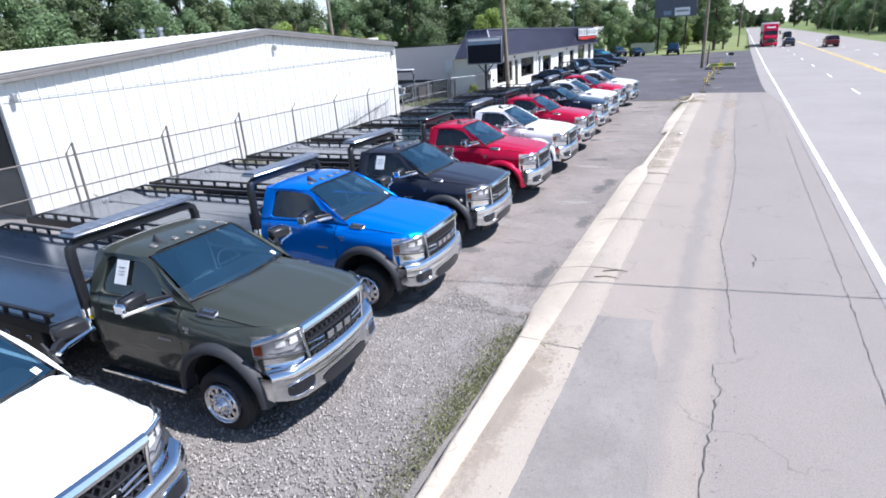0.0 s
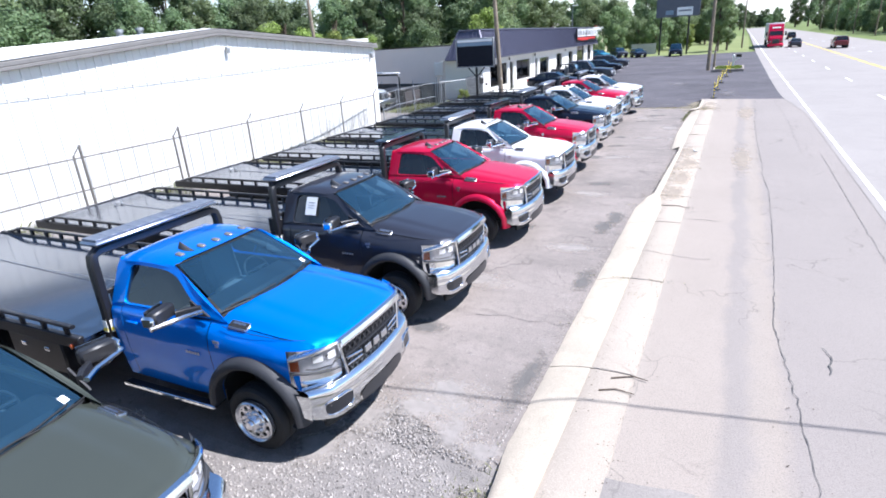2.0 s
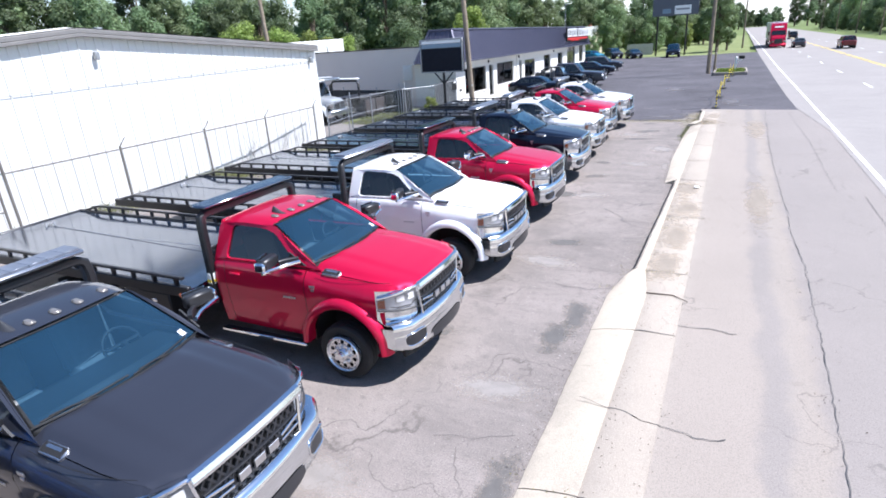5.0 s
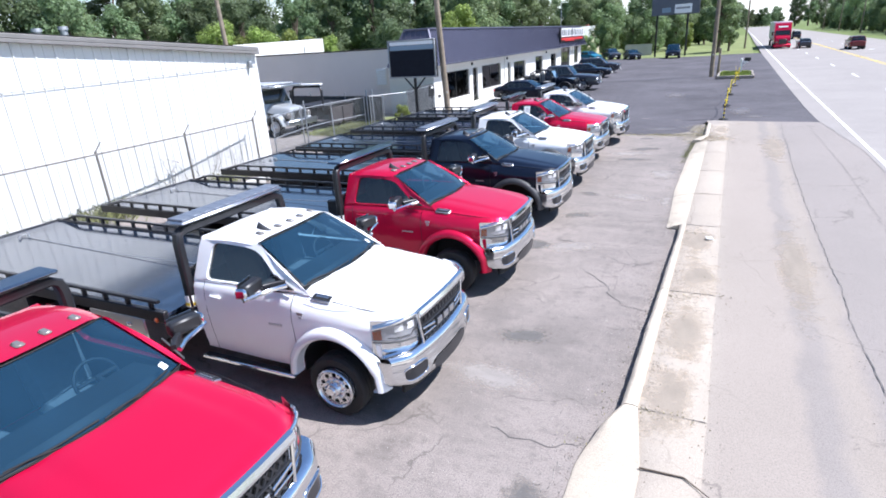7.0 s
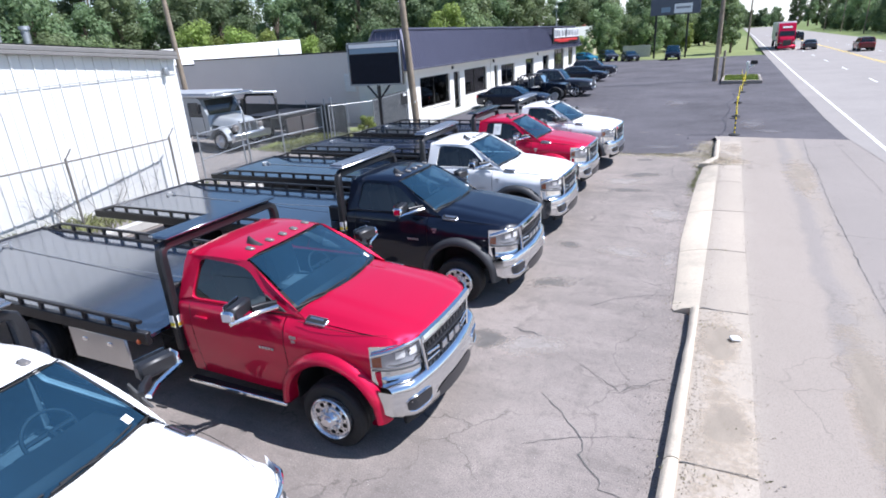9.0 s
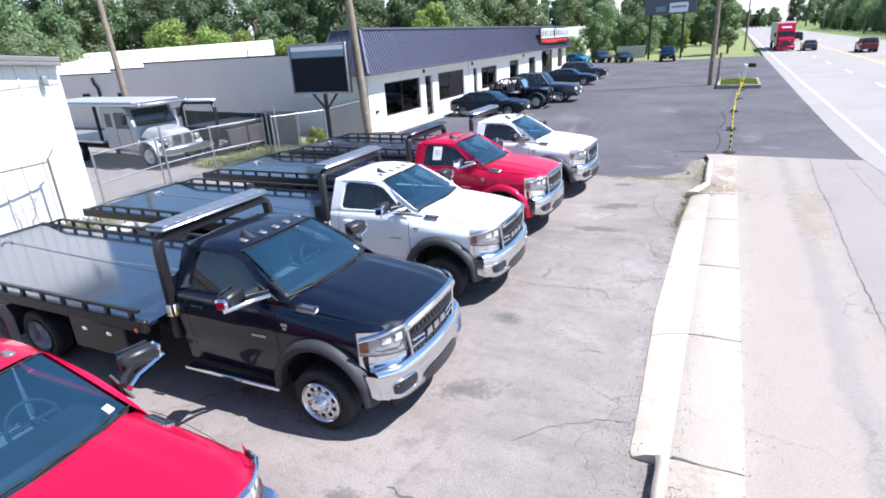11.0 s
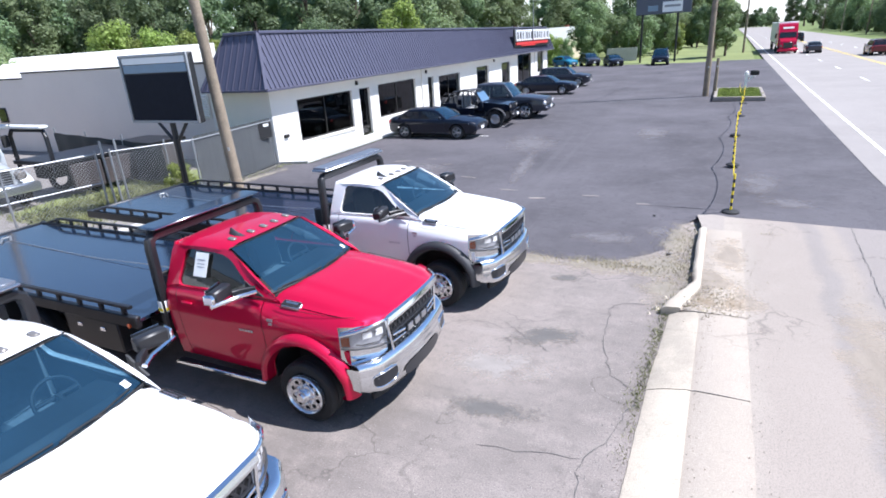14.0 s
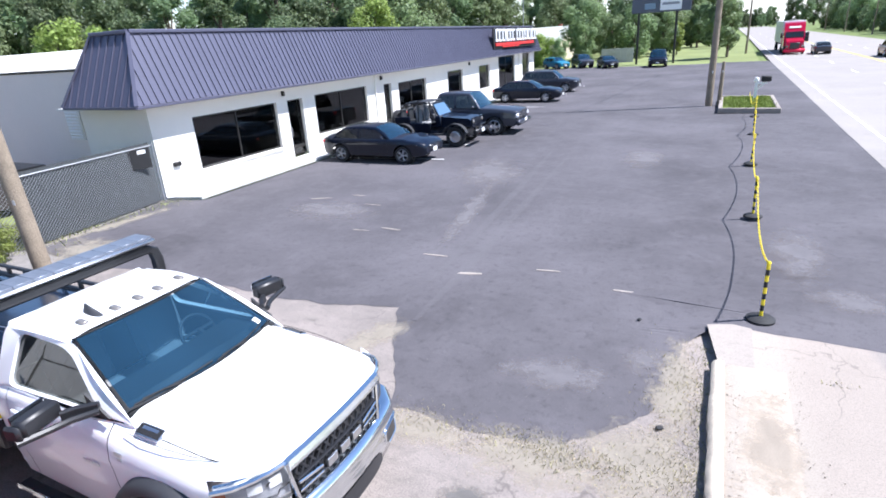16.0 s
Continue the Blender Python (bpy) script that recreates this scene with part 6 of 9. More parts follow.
        part("wheel_well", tm("wheel_well_" + k, lambda: Geo().grid(lambda u, v: (0.53 * math.cos(math.pi * u), s * (0.50 + 0.43 * v), 0.45 + 0.53 * math.sin(math.pi * u)), 16, 2).add([(0.53 * math.cos(math.pi * i / 16), s * 0.50, 0.45 + 0.53 * math.sin(math.pi * i / 16)) for i in range(17)], [tuple(range(17))])), DARK, t)
        part("tow_hook", tm("tow_hook_" + k, lambda: Geo().tube([(0.84, s * 0.42, 0.50), (0.96, s * 0.42, 0.49), (0.985, s * 0.42, 0.52), (0.95, s * 0.42, 0.54)], 0.014, 8)), DARK, t)
        tilt_ = Matrix.Rotation(math.atan2(hood_z(-0.20, 0.86) - hood_z(-0.20, 0.78), 0.08) * s, 4, "X") @ Matrix.Rotation(-math.atan2(hood_z(-0.10, 0.835) - hood_z(-0.30, 0.835), 0.20), 4, "Y")
        bz = hood_z(-0.20, 0.835)
        badge = part("hood_badge", tm("hood_badge_" + k, lambda: Geo().add([tilt_ @ Vector((a_, b_, c_)) + Vector((-0.20, s * 0.835, bz)) for c_, f_ in ((-0.01, 1.0), (0.008, 1.0), (0.014, 0.93)) for a_, b_ in [(x_ * f_, y_ * f_) for x_, y_ in ((-0.135, -0.03), (-0.115, -0.052), (0.115, -0.052), (0.14, -0.02), (0.14, 0.02), (0.115, 0.052), (-0.115, 0.052), (-0.135, 0.03))]], [tuple(range(16, 24))] + [(r_ * 8 + i_, r_ * 8 + (i_ + 1) % 8, r_ * 8 + 8 + (i_ + 1) % 8, r_ * 8 + 8 + i_) for r_ in (0, 1) for i_ in range(8)])), BRUSHED, t, "hood badge with a bright rim")
        part("badge_face", tm("badge_face_" + k, lambda: Geo().box((-0.20, s * 0.835, bz + 0.006), (0.25, 0.084, 0.022), 0.004, tilt_)), DARK, badge)
        part("badge_bar", tm("badge_bar_top_" + k, lambda: Geo().box(tuple(Vector((-0.20, s * 0.835, bz + 0.018)) + tilt_ @ Vector((0, -s * 0.010, 0))), (0.17, 0.026, 0.003), 0.0, tilt_)), BRUSHED, badge)
        part("side_badge", tm("side_badge_" + k, lambda: Geo().box((-0.44, s * 0.992, 1.19), (0.09, 0.008, 0.035), 0.002).box((-0.44, s * 0.992, 1.145), (0.05, 0.008, 0.03), 0.002)), BRUSHED, t)
        part("door_badge", tm("door_badge_" + k, lambda: [g_ for g_ in [Geo()] for j in range(5) if g_.box((-0.76 - 0.045 * j, s * 0.996, 1.0), (0.032, 0.006, 0.028), 0.002)][0]), BRUSHED, t)
        part("side_rail", tm("side_rail_" + k, lambda: rail_geo(s)), BLACK_STEEL, t, "black slotted side rail")
        part("marker_light", tm("side_marker_" + k, lambda: Geo().lathe([(0.035, 0.0), (0.035, -0.015), (0.02, -0.025), (0.001, -0.027)], 12)), AMBER, t, at=pose(BED0 - 0.15, s * (BED_W + 0.012), 1.0, 0, 0, 0 if s < 0 else 180))
    part("hood", tm("hood", hood_geo, 50), body, t)
    for s in (-1, 1):
        part("shut_line", tm("shut_line%d" % s, lambda: Geo().tube([(a_, s * b_, hood_z(a_, b_) + 0.0005) for a_, b_ in ((-0.40, 0.905), (-0.2, 0.915), (0.05, 0.905), (0.3, 0.875), (0.5, 0.83), (0.64, 0.775))], 0.003, 5)), DARK, t)
    part("roof", tm("roof", roof_geo, 50), body, t)
    part("headliner", tm("headliner", lambda: Geo().grid(lambda u, v: (-1.19 - 0.1 * (2 * v - 1) ** 2 - 0.90 * u, (2 * v - 1) * 0.63, 1.868), 3, 8)), SEAT, t)
    part("rear_trim", tm("rear_trim", lambda: Geo().prism([(-0.86, 0.9), (0.86, 0.9), (0.86, 1.40), (-0.86, 1.40)], -2.16, -2.15, 0)), DASH, t)
    part("rear_wall", tm("rear_wall", lambda: Geo().prism([(-0.93, 0.56), (0.93, 0.56), (0.92, 1.37), (0.66, 1.88), (-0.66, 1.88), (-0.92, 1.37)], -2.20, -2.17, 0)), body, t)
    part("rear_window", tm("rear_window", lambda: Geo().prism([(-0.70, 1.41), (0.70, 1.41), (0.58, 1.80), (-0.58, 1.80)], -2.212, -2.203, 0)), GLASS_DARK, t)
    ws = part("windscreen", tm("windscreen", lambda: Geo().grid(lambda u, v: screen_pt(0.02 + 0.95 * u, 0.02 + 0.96 * v), 10, 20), 60), GLASS, t, "blue-tinted windscreen")
    ws.visible_shadow = False
    part("screen_sticker", tm("screen_sticker", lambda: Geo().grid(lambda u, v: screen_pt(0.07 + 0.085 * u, 0.895 + 0.04 * v, 0.003), 2, 2)), PAPER, ws, "small white inspection sticker")
    part("screen_seal", tm("screen_seal", lambda: Geo().tube([screen_pt(0.0, i / 16, 0.002) for i in range(17)], 0.007, 6).tube([screen_pt(0.985, i / 16, 0.002) for i in range(17)], 0.007, 6)), DARK, ws)
    part("cowl", tm("cowl", lambda: Geo().grid(lambda u, v: (screen_pt(0, v)[0] + 0.07 * (1 - u) * (1 - (2 * v - 1) ** 6) - 0.01, screen_pt(0, v)[1] * (0.99 - 0.02 * u), 1.432 + 0.026 * u - 0.030 * (2 * v - 1) ** 2), 3, 18)), DARK, t)
    for s in (0.28, 0.72):
        part("wiper", tm("wiper%d" % (s * 100), lambda: Geo().tube([screen_pt(0.0, s, 0.02), screen_pt(0.03, s - 0.10, 0.022), screen_pt(0.035, s - 0.20, 0.02)], 0.007, 6).tube([screen_pt(0.020, s - 0.24, 0.014), screen_pt(0.030, s, 0.016), screen_pt(0.045, s + 0.18, 0.014)], 0.008, 6)), DARK, t)
    part("grille_backing", tm("grille_backing", lambda: Geo().grid(lambda u, v: (nose(0.58 * (2 * v - 1), 0.05), (0.49 + 0.09 * u) * (2 * v - 1), 0.70 + 0.53 * u), 4, 14)), DARK, t)
    gr = part("grille_mesh", tm("grille_mesh", grille_bars), GRILLE, t, "black mesh grille")
    part("grille_surround", tm("grille_surround", surround), CHROME_SOFT, t, "wide chrome grille surround")
    for i, yy in enumerate((-0.17, 0.0, 0.17)):
        part("grille_plate", tm("grille_plate%d" % i, lambda: Geo().sweep([(nose(yy, -0.035), yy - 0.06, 0.955), (nose(yy, -0.035), yy + 0.06, 0.955)], 0.02, 0.075)), BRUSHED, gr, "plain bright plate on the grille")
    for s in (-1, 1):
        part("grille_wing", tm("grille_wing%d" % s, lambda: Geo().sweep([(nose(0.36, -0.03), s * 0.28, 0.975), (nose(0.50, -0.02), s * 0.53, 1.01)], 0.03, 0.03).sweep([(nose(0.36, -0.03), s * 0.28, 0.925), (nose(0.50, -0.02), s * 0.53, 0.935)], 0.03, 0.022)), CHROME, gr)
    part("front_bumper", tm("front_bumper", bumper_geo, 50), CHROME_SOFT, t, "chrome front bumper")
    part("bumper_intake", tm("bumper_intake", lambda: inset(-0.44, 0.44, 0.485, 0.585, 0.006)), GRILLE, bpy_last())
    part("valance", tm("valance", lambda: Geo().sweep([(bumper_plan(y_, -0.10), y_, 0.435) for y_ in [-0.85 + 1.7 * i / 12 for i in range(13)]], 0.06, 0.09)), DARK, t)
    part("inner_nose", tm("inner_nose", lambda: Geo().box((0.52, 0, 0.98), (0.44, 1.5, 0.34)).box((0.0, 0, 1.05), (0.9, 1.2, 0.5)).box((-1.35, 0, 0.72), (1.55, 1.78, 0.36))), DARK, t)
    part("chassis", tm("chassis", lambda: Geo().box((-3.6, 0.42, 0.62), (8.4, 0.08, 0.2)).box((-3.6, -0.42, 0.62), (8.4, 0.08, 0.2)).tube([(0, -0.8, 0.405), (0, 0.8, 0.405)], 0.06, 8).tube([(-5.1, -1.0, 0.405), (-5.1, 1.0, 0.405)], 0.08, 8).box((-5.1, 0, 0.405), (0.4, 0.35, 0.35), 0.1)), DARK, t)
    # cab interior
    part("dashboard", tm("dashboard", lambda: Geo().box((-0.80, 0, 1.32), (0.50, 1.56, 0.20), 0.06)), DASH, t)
    part("steering_wheel", tm("steering_wheel", lambda: Geo().tube([(-1.08 - 0.10 * math.sin(a), 0.40 + 0.19 * math.cos(a), 1.40 + 0.165 * math.sin(a)) for a in [2 * math.pi * i / 20 for i in range(21)]], 0.016, 6, caps=False).tube([(-1.08, 0.22, 1.42), (-1.08, 0.58, 1.42)], 0.02, 6).tube([(-1.08, 0.40, 1.42), (-0.85, 0.40, 1.36)], 0.03, 6)), DASH, t)
    for yy in (-0.42, 0.42):
        st = part("seat", tm("seat%d" % (yy * 100), lambda: Geo().box((-1.45, yy, 1.08), (0.55, 0.55, 0.16), 0.05).box((-1.78, yy, 1.40), (0.16, 0.54, 0.62), 0.06, Matrix.Rotation(radians(-12), 4, "Y"))), SEAT, t)
        part("headrest", tm("headrest%d" % (yy * 100), lambda: Geo().box((-1.88, yy, 1.73), (0.10, 0.26, 0.17), 0.04)), SEAT, st)
    # roof marker lamps and aerial fin
    for i, yy in enumerate((-0.50, -0.22, 0.0, 0.22, 0.50)):
        part("roof_marker", tm("roof_marker", lambda: Geo().box((0, 0, 0.012), (0.12, 0.075, 0.04), 0.018)), CLEAR_LENS, t, at=pose(-1.27 - 0.06 * (yy / 0.5) ** 2, yy, lift(1.947) - 0.028 * (yy / 0.66) ** 2, 0, 4, 0))
    part("aerial_fin", tm("aerial_fin", lambda: Geo().grid(lambda u, v: (0.11 - 0.25 * u, (2 * v - 1) * 0.048 * math.sin(math.pi * min(1, 0.12 + 0.72 * u)), 0.10 * min(1, (1.25 * u) ** 1.3, (1 - u) * 9) * (1 - abs(2 * v - 1) ** 1.6)), 14, 10), 60), TRIM, t, "dark shark-fin aerial", at=pose(-1.37, -0.36, lift(1.944)))
    if sticker:
        st = part("window_sticker", tm("window_sticker", lambda: Geo().box((-1.62, 0, 0), (0.22, 0.004, 0.31), 0.0)), PAPER, t, "white paper price sheet in the side window", at=Matrix.Translation((0, -0.800, 1.80)) @ Matrix.Rotation(radians(-24), 4, "X"))
        part("printed_lines", tm("printed_lines", lambda: Geo().box((-1.62, -0.004, 0.06), (0.12, 0.002, 0.016)).box((-1.62, -0.004, 0.01), (0.12, 0.002, 0.010)).box((-1.62, -0.004, -0.03), (0.12, 0.002, 0.010))), INK, st)
    # carrier bed
    part("deck", tm("deck", bed_geo), DECK, t, "glossy black steel deck")
    part("bed_frame", tm("bed_frame", bed_frame_geo), BLACK_STEEL, t)
    part("head_rack", tm("head_rack", rack_geo), BLACK_STEEL, t, "black steel head rack behind the cab")
    part("light_bar", tm("light_bar", light_bar_geo), bar, t, "flat bar across the head rack")
    if bar == BRUSHED:
        for j in range(10):
            part("lamp_module", tm("lamp_module", lambda: Geo().box((0, 0, 0), (0.27, 0.177, 0.035), 0.004)), BAR_LENS, t, at=pose(RACK - 0.05, -0.81 + 0.18 * j, 2.293))
    part("post_label", tm("post_label", lambda: Geo().box((RACK + 0.065, -0.96, 1.20), (0.006, 0.08, 0.16)).box((RACK, -1.024, 1.20), (0.07, 0.006, 0.16))), PAPER, t)
    part("warning_strip", tm("warning_strip", lambda: Geo().box((RACK, -1.028, 1.16), (0.072, 0.006, 0.045)).box((RACK + 0.07, -0.96, 1.16), (0.006, 0.082, 0.045))), YELLOW, t)
    part("winch", tm("winch", lambda: Geo().tube([(BED0 - 0.35, -0.35, DECK_Z + 0.14), (BED0 - 0.35, 0.35, DECK_Z + 0.14)], 0.10, 12).box((BED0 - 0.35, -0.42, DECK_Z + 0.14), (0.30, 0.12, 0.28), 0.02).box((BED0 - 0.35, 0.42, DECK_Z + 0.14), (0.30, 0.12, 0.28), 0.02)), BLACK_STEEL, t)
    part("winch_cable", tm("winch_cable", lambda: Geo().tube([(BED0 - 0.4, 0.1, DECK_Z + 0.08), (-5.5, 0.12, DECK_Z + 0.01), (-8.1, 0.25, DECK_Z + 0.01)], 0.006, 6).tube([(-8.1, 0.25, DECK_Z + 0.03), (-8.3, 0.35, DECK_Z + 0.05), (-8.35, 0.22, DECK_Z + 0.03), (-8.15, 0.1, DECK_Z + 0.02)], 0.022, 6)), GALV, t)
    for s in (-1, 1):
        bx = part("tool_box", tm("tool_box%d" % s, lambda: Geo().box((-3.55, s * 0.98, 0.70), (1.15, 0.50, 0.48), 0.02)), box or BLACK_STEEL, t, "tool box under the bed")
        part("latch", tm("latch%d" % s, lambda: Geo().box((-3.3, s * 1.235, 0.80), (0.10, 0.015, 0.06), 0.006).box((-3.8, s * 1.235, 0.80), (0.10, 0.015, 0.06), 0.006)), CHROME, bx)
        part("mud_flap", tm("mud_flap%d" % s, lambda: Geo().box((-5.75, s * 0.92, 0.55), (0.02, 0.55, 0.55), 0.005)), RUBBER, t)
    return t


def bpy_last():
    """The object made last."""
    return scene.collection.objects[-1]


BAR_BLACK = DECK
ROW = [
    (PAINT_WHITE, -5.15, 1.48, 2, TRIM, BRUSHED, False, None, "white regular-cab flatbed tow truck with grey wheel flares"),
    (PAINT_GREEN, -5.21, 4.80, 2, TRIM, BRUSHED, True, None, "olive-green metallic flatbed tow truck with a price sheet"),
    (PAINT_BLUE, -5.40, 8.20, 2, TRIM, BRUSHED, False, None, "bright blue metallic flatbed tow truck with grey flares"),
    (PAINT_GREY, -5.58, 11.58, 2, TRIM, BRUSHED, True, None, "charcoal-grey flatbed tow truck with a price sheet"),
    (PAINT_RED, -5.67, 15.33, 1.6, None, BAR_BLACK, False, None, "red flatbed tow truck with red flares and black rack"),
    (PAINT_WHITE, -5.76, 18.90, 1.6, None, BRUSHED, False, BRUSHED, "white flatbed tow truck with white wheel flares"),
    (PAINT_RED, -5.96, 22.64, 1.5, None, BAR_BLACK, False, BRUSHED, "red flatbed tow truck with red wheel flares"),
    (PAINT_BLACK, -6.17, 26.55, 1.5, TRIM, BRUSHED, False, None, "black flatbed tow truck with grey wheel flares"),
    (PAINT_WHITE, -6.39, 30.19, 1.4, TRIM, BRUSHED, False, None, "white flatbed tow truck with dark wheel flares"),
    (PAINT_RED, -6.63, 33.86, 1, None, BAR_BLACK, True, None, "red flatbed tow truck with a price sheet in its window"),
    (PAINT_WHITE, -6.46, 37.29, 0, TRIM, BRUSHED, False, PAINT_WHITE, "white flatbed tow truck parked at the end of the row"),
]
for body, x, y, h, flare, bar, st, bx, lab in ROW:
    tow_truck("tow_truck", body, x, y, h, flare, bar, st, bx, lab, y > 37)


# ---- fences ----
def chain_link(name, label, pts, height, arms=False, double=(), screen=(), step=0.075, mesh=True, wire=0.0028, steel=GALV, r=0.032):
    """A chain-link fence along pts: posts, top rail and woven wire."""
    f = thing(name, label, "fence")
    for i, (x, y) in enumerate(pts):
        lean = 0.03 * wobble(x, y, 3.0, i)
        g = Geo().tube([(x, y, -0.05), (x + lean, y + lean, height + 0.05)], r, 8)
        if arms:
            g.tube([(x + lean, y + lean, height + 0.03), (x + lean + 0.10, y + lean + 0.16, height + 0.30)], 0.018, 6)
        part("post", g, steel, f)
        if i in double:
            part("post", Geo().tube([(x + 0.05, y + 0.22, -0.05), (x + 0.05, y + 0.20, height + 0.32)], r + 0.004, 8), steel, f)
    for i, (a, b) in enumerate(zip(pts, pts[1:])):
        ln = math.hypot(b[0] - a[0], b[1] - a[1])
        d = ((b[0] - a[0]) / ln, (b[1] - a[1]) / ln)
        part("top_rail", Geo().tube([(a[0], a[1], height - 0.04), (b[0], b[1], height - 0.04)], 0.024, 6), steel, f)
        if i in screen:
            part("mid_rail", Geo().tube([(a[0], a[1], height * 0.5), (b[0], b[1], height * 0.5)], 0.022, 6), steel, f)
        if not mesh:
            continue
        g = Geo()
        w = wire
        for sgn in (-1, 1):
            w = wire * (0.5 if sgn < 0 and wire > 0.005 else 1)
            c = -height
            while c < ln + height:
                u0, z0, u1, z1 = c, 0.04, c + sgn * height, height - 0.04
                if sgn < 0:
                    u0, u1 = c + height, c
                lo, hi = min(u0, u1), max(u0, u1)
                if hi > 0 and lo < ln:
                    def at(u):
                        return z0 + (z1 - z0) * (u - u0) / (u1 - u0)
                    ua, ub = max(lo, 0), min(hi, ln)
                    if ub - ua > 0.01:
                        pa = (a[0] + d[0] * ua, a[1] + d[1] * ua, at(ua))
                        pb = (a[0] + d[0] * ub, a[1] + d[1] * ub, at(ub))
                        g.add([(pa[0], pa[1], pa[2] - w), (pb[0], pb[1], pb[2] - w), (pb[0], pb[1], pb[2] + w), (pa[0], pa[1], pa[2] + w)], [(0, 1, 2, 3)])
                c += step
        tagged(part("wire_mesh", g, GALV, f, fix=False), kind="stuff")
    return f


chain_link("shed_fence", "chain-link fence with barbed-wire arms in front of the shed", [(-17.1, 6.2), (-17.25, 9.5), (-17.3, 12.75), (-17.4, 16.16), (-17.6, 19.7), (-17.8, 23.1), (-18.0, 26.3), (-18.45, 29.9)], 1.95, arms=True, double=(1, 2, 3), screen=(0, 1, 2), steel=OLD_STEEL, r=0.034)
chain_link("yard_fence", "sagging galvanised chain-link fence and gate of the yard", [(-18.8, 31.3), (-19.5, 34.0), (-19.6, 36.4), (-19.3, 38.9)], 1.85, double=(1, 3), screen=(0, 1, 2), step=0.11, wire=0.0048)
chain_link("gate_fence", "chain-link gate with dark privacy slats beside the shop", [(-19.2, 39.3), (-18.1, 41.5), (-18.75, 46.0)], 1.85, double=(0,), step=0.10, wire=0.008)
for (a, b), nm in ((((-18.12, 41.6), (-18.72, 45.9)), "privacy_slats"),):
    plate = thing("notice_plate", "small dark plate with a white label on the fence", "notice", pose(-18.60, 45.35, 1.50, 0, 0, -8))
    part("plate", Geo().box((0, 0, 0), (0.03, 0.75, 0.62), 0.008), DARK, plate)
    part("label", Geo().box((0.018, 0.12, 0.2), (0.006, 0.26, 0.11), 0.002), PAPER, plate)
    pv = thing(nm, "grey-green privacy slats woven into the chain-link fence", "privacy screen")
    n = 88
    for i in range(n):
        u = (i + 0.5) / n
        x, y = a[0] + (b[0] - a[0]) * u - 0.03, a[1] + (b[1] - a[1]) * u
        part("slat", tm("fence_slat_tyre", lambda: Geo().box((0, 0, 0.92), (0.004, 0.045, 1.74))), GREY_SLAT, pv, at=pose(x, y, 0, 0, 0, random.uniform(-3, 3)))
scr = thing("gate_screen", "dark mesh screen on the far side of the yard", "privacy screen")
part("mesh_sheet", Geo().grid(lambda u, v: (-29.5 + 9.5 * u, 43.6 - 1.8 * u + 0.05 * math.sin(u * 30), 0.05 + 1.5 * v), 40, 3), MESH_DARK, scr, fix=False)
for x in (-29.5, -26.3, -23.1, -20.0):
    part("post", Geo().tube([(x, 43.6 - 1.8 * (x + 29.5) / 9.5 + 0.06, 0), (x, 43.6 - 1.8 * (x + 29.5) / 9.5 + 0.06, 1.75)], 0.035, 8), GALV, scr)
kb = thing("concrete_barrier", "low concrete wheel-stop wall behind the beds", "wheel stop")
for i in range(5):
    part("block", Geo().box((-16.3, 26.6 + 2.55 * i, 0.12), (0.22, 2.45, 0.26), 0.03), CONCRETE, kb)

# ---- poles ----
def wood_pole(name, x, y, h, lean, r=0.16, label="weathered wooden utility pole", arm=False):
    p = thing(name, label, "utility pole", pose(x, y, 0))
    n = 10
    part("shaft", Geo().tube([(lean[0] * i / n, lean[1] * i / n, -0.1 + h * i / n) for i in range(n + 1)], [r * (1 - 0.35 * i / n) for i in range(n + 1)], 14), WOOD_POLE, p)
    part("tag", Geo().box((r * 0.2, -r * 0.97, 1.9), (0.06, 0.02, 0.10)), BRUSHED, p)
    if arm:
        part("cross_arm", Geo().box((lean[0], lean[1], h - 0.6), (2.4, 0.10, 0.12), 0.01), WOOD_POLE, p)
        for dx in (-1.05, -0.5, 0.5, 1.05):
            part("insulator", Geo().lathe([(0.05, 0), (0.06, 0.05), (0.03, 0.12), (0.001, 0.13)], 10, Matrix.Translation((lean[0] + dx, lean[1], h - 0.54)) @ Matrix.Rotation(radians(90), 4, "X")), GALV, p)
    return p


wood_pole("utility_pole", -14.85, 40.1, 10.5, (-0.55, -0.1), 0.17)
wood_pole("utility_pole", -3.46, 69.3, 12.0, (0.05, 0.0), 0.19, arm=True)
wood_pole("utility_pole", -31.0, 41.4, 11.0, (-0.5, 0.0), 0.17, arm=True)
wood_pole("wooden_post", -2.95, 69.5, 2.5, (0.03, 0.0), 0.13, "short weathered wooden post beside the utility pole")
wood_pole("utility_pole", -0.4, 133.0, 12.0, (0, 0), 0.17, arm=True)
for i, (x, y) in enumerate(((26.5, 112), (26.8, 140), (27, 172), (27.3, 205), (27.5, 245), (27.8, 290))):
    wood_pole("utility_pole", x, y, 12, (0.1, 0), 0.17, arm=True)
wires = thing("power_lines", "dark overhead power lines between the poles", "power line")
for a, b in (((-3.4, 69.3, 11.4), (-0.4, 133, 11.4)), ((-31.5, 41.4, 10.4), (-70, 30, 10.2))):
    part("cable", Geo().tube([tuple(a[k] + (b[k] - a[k]) * i / 16 - (1.2 * 4 * (i / 16) * (1 - i / 16) if k == 2 else 0) for k in range(3)) for i in range(17)], 0.018, 5), DARK, wires)

part("service_cable", Geo().tube([(-45, 1.67, 7.0), (30, 16.07, 7.0)], 0.015, 6), DARK, wires, "thick twisted service cable")


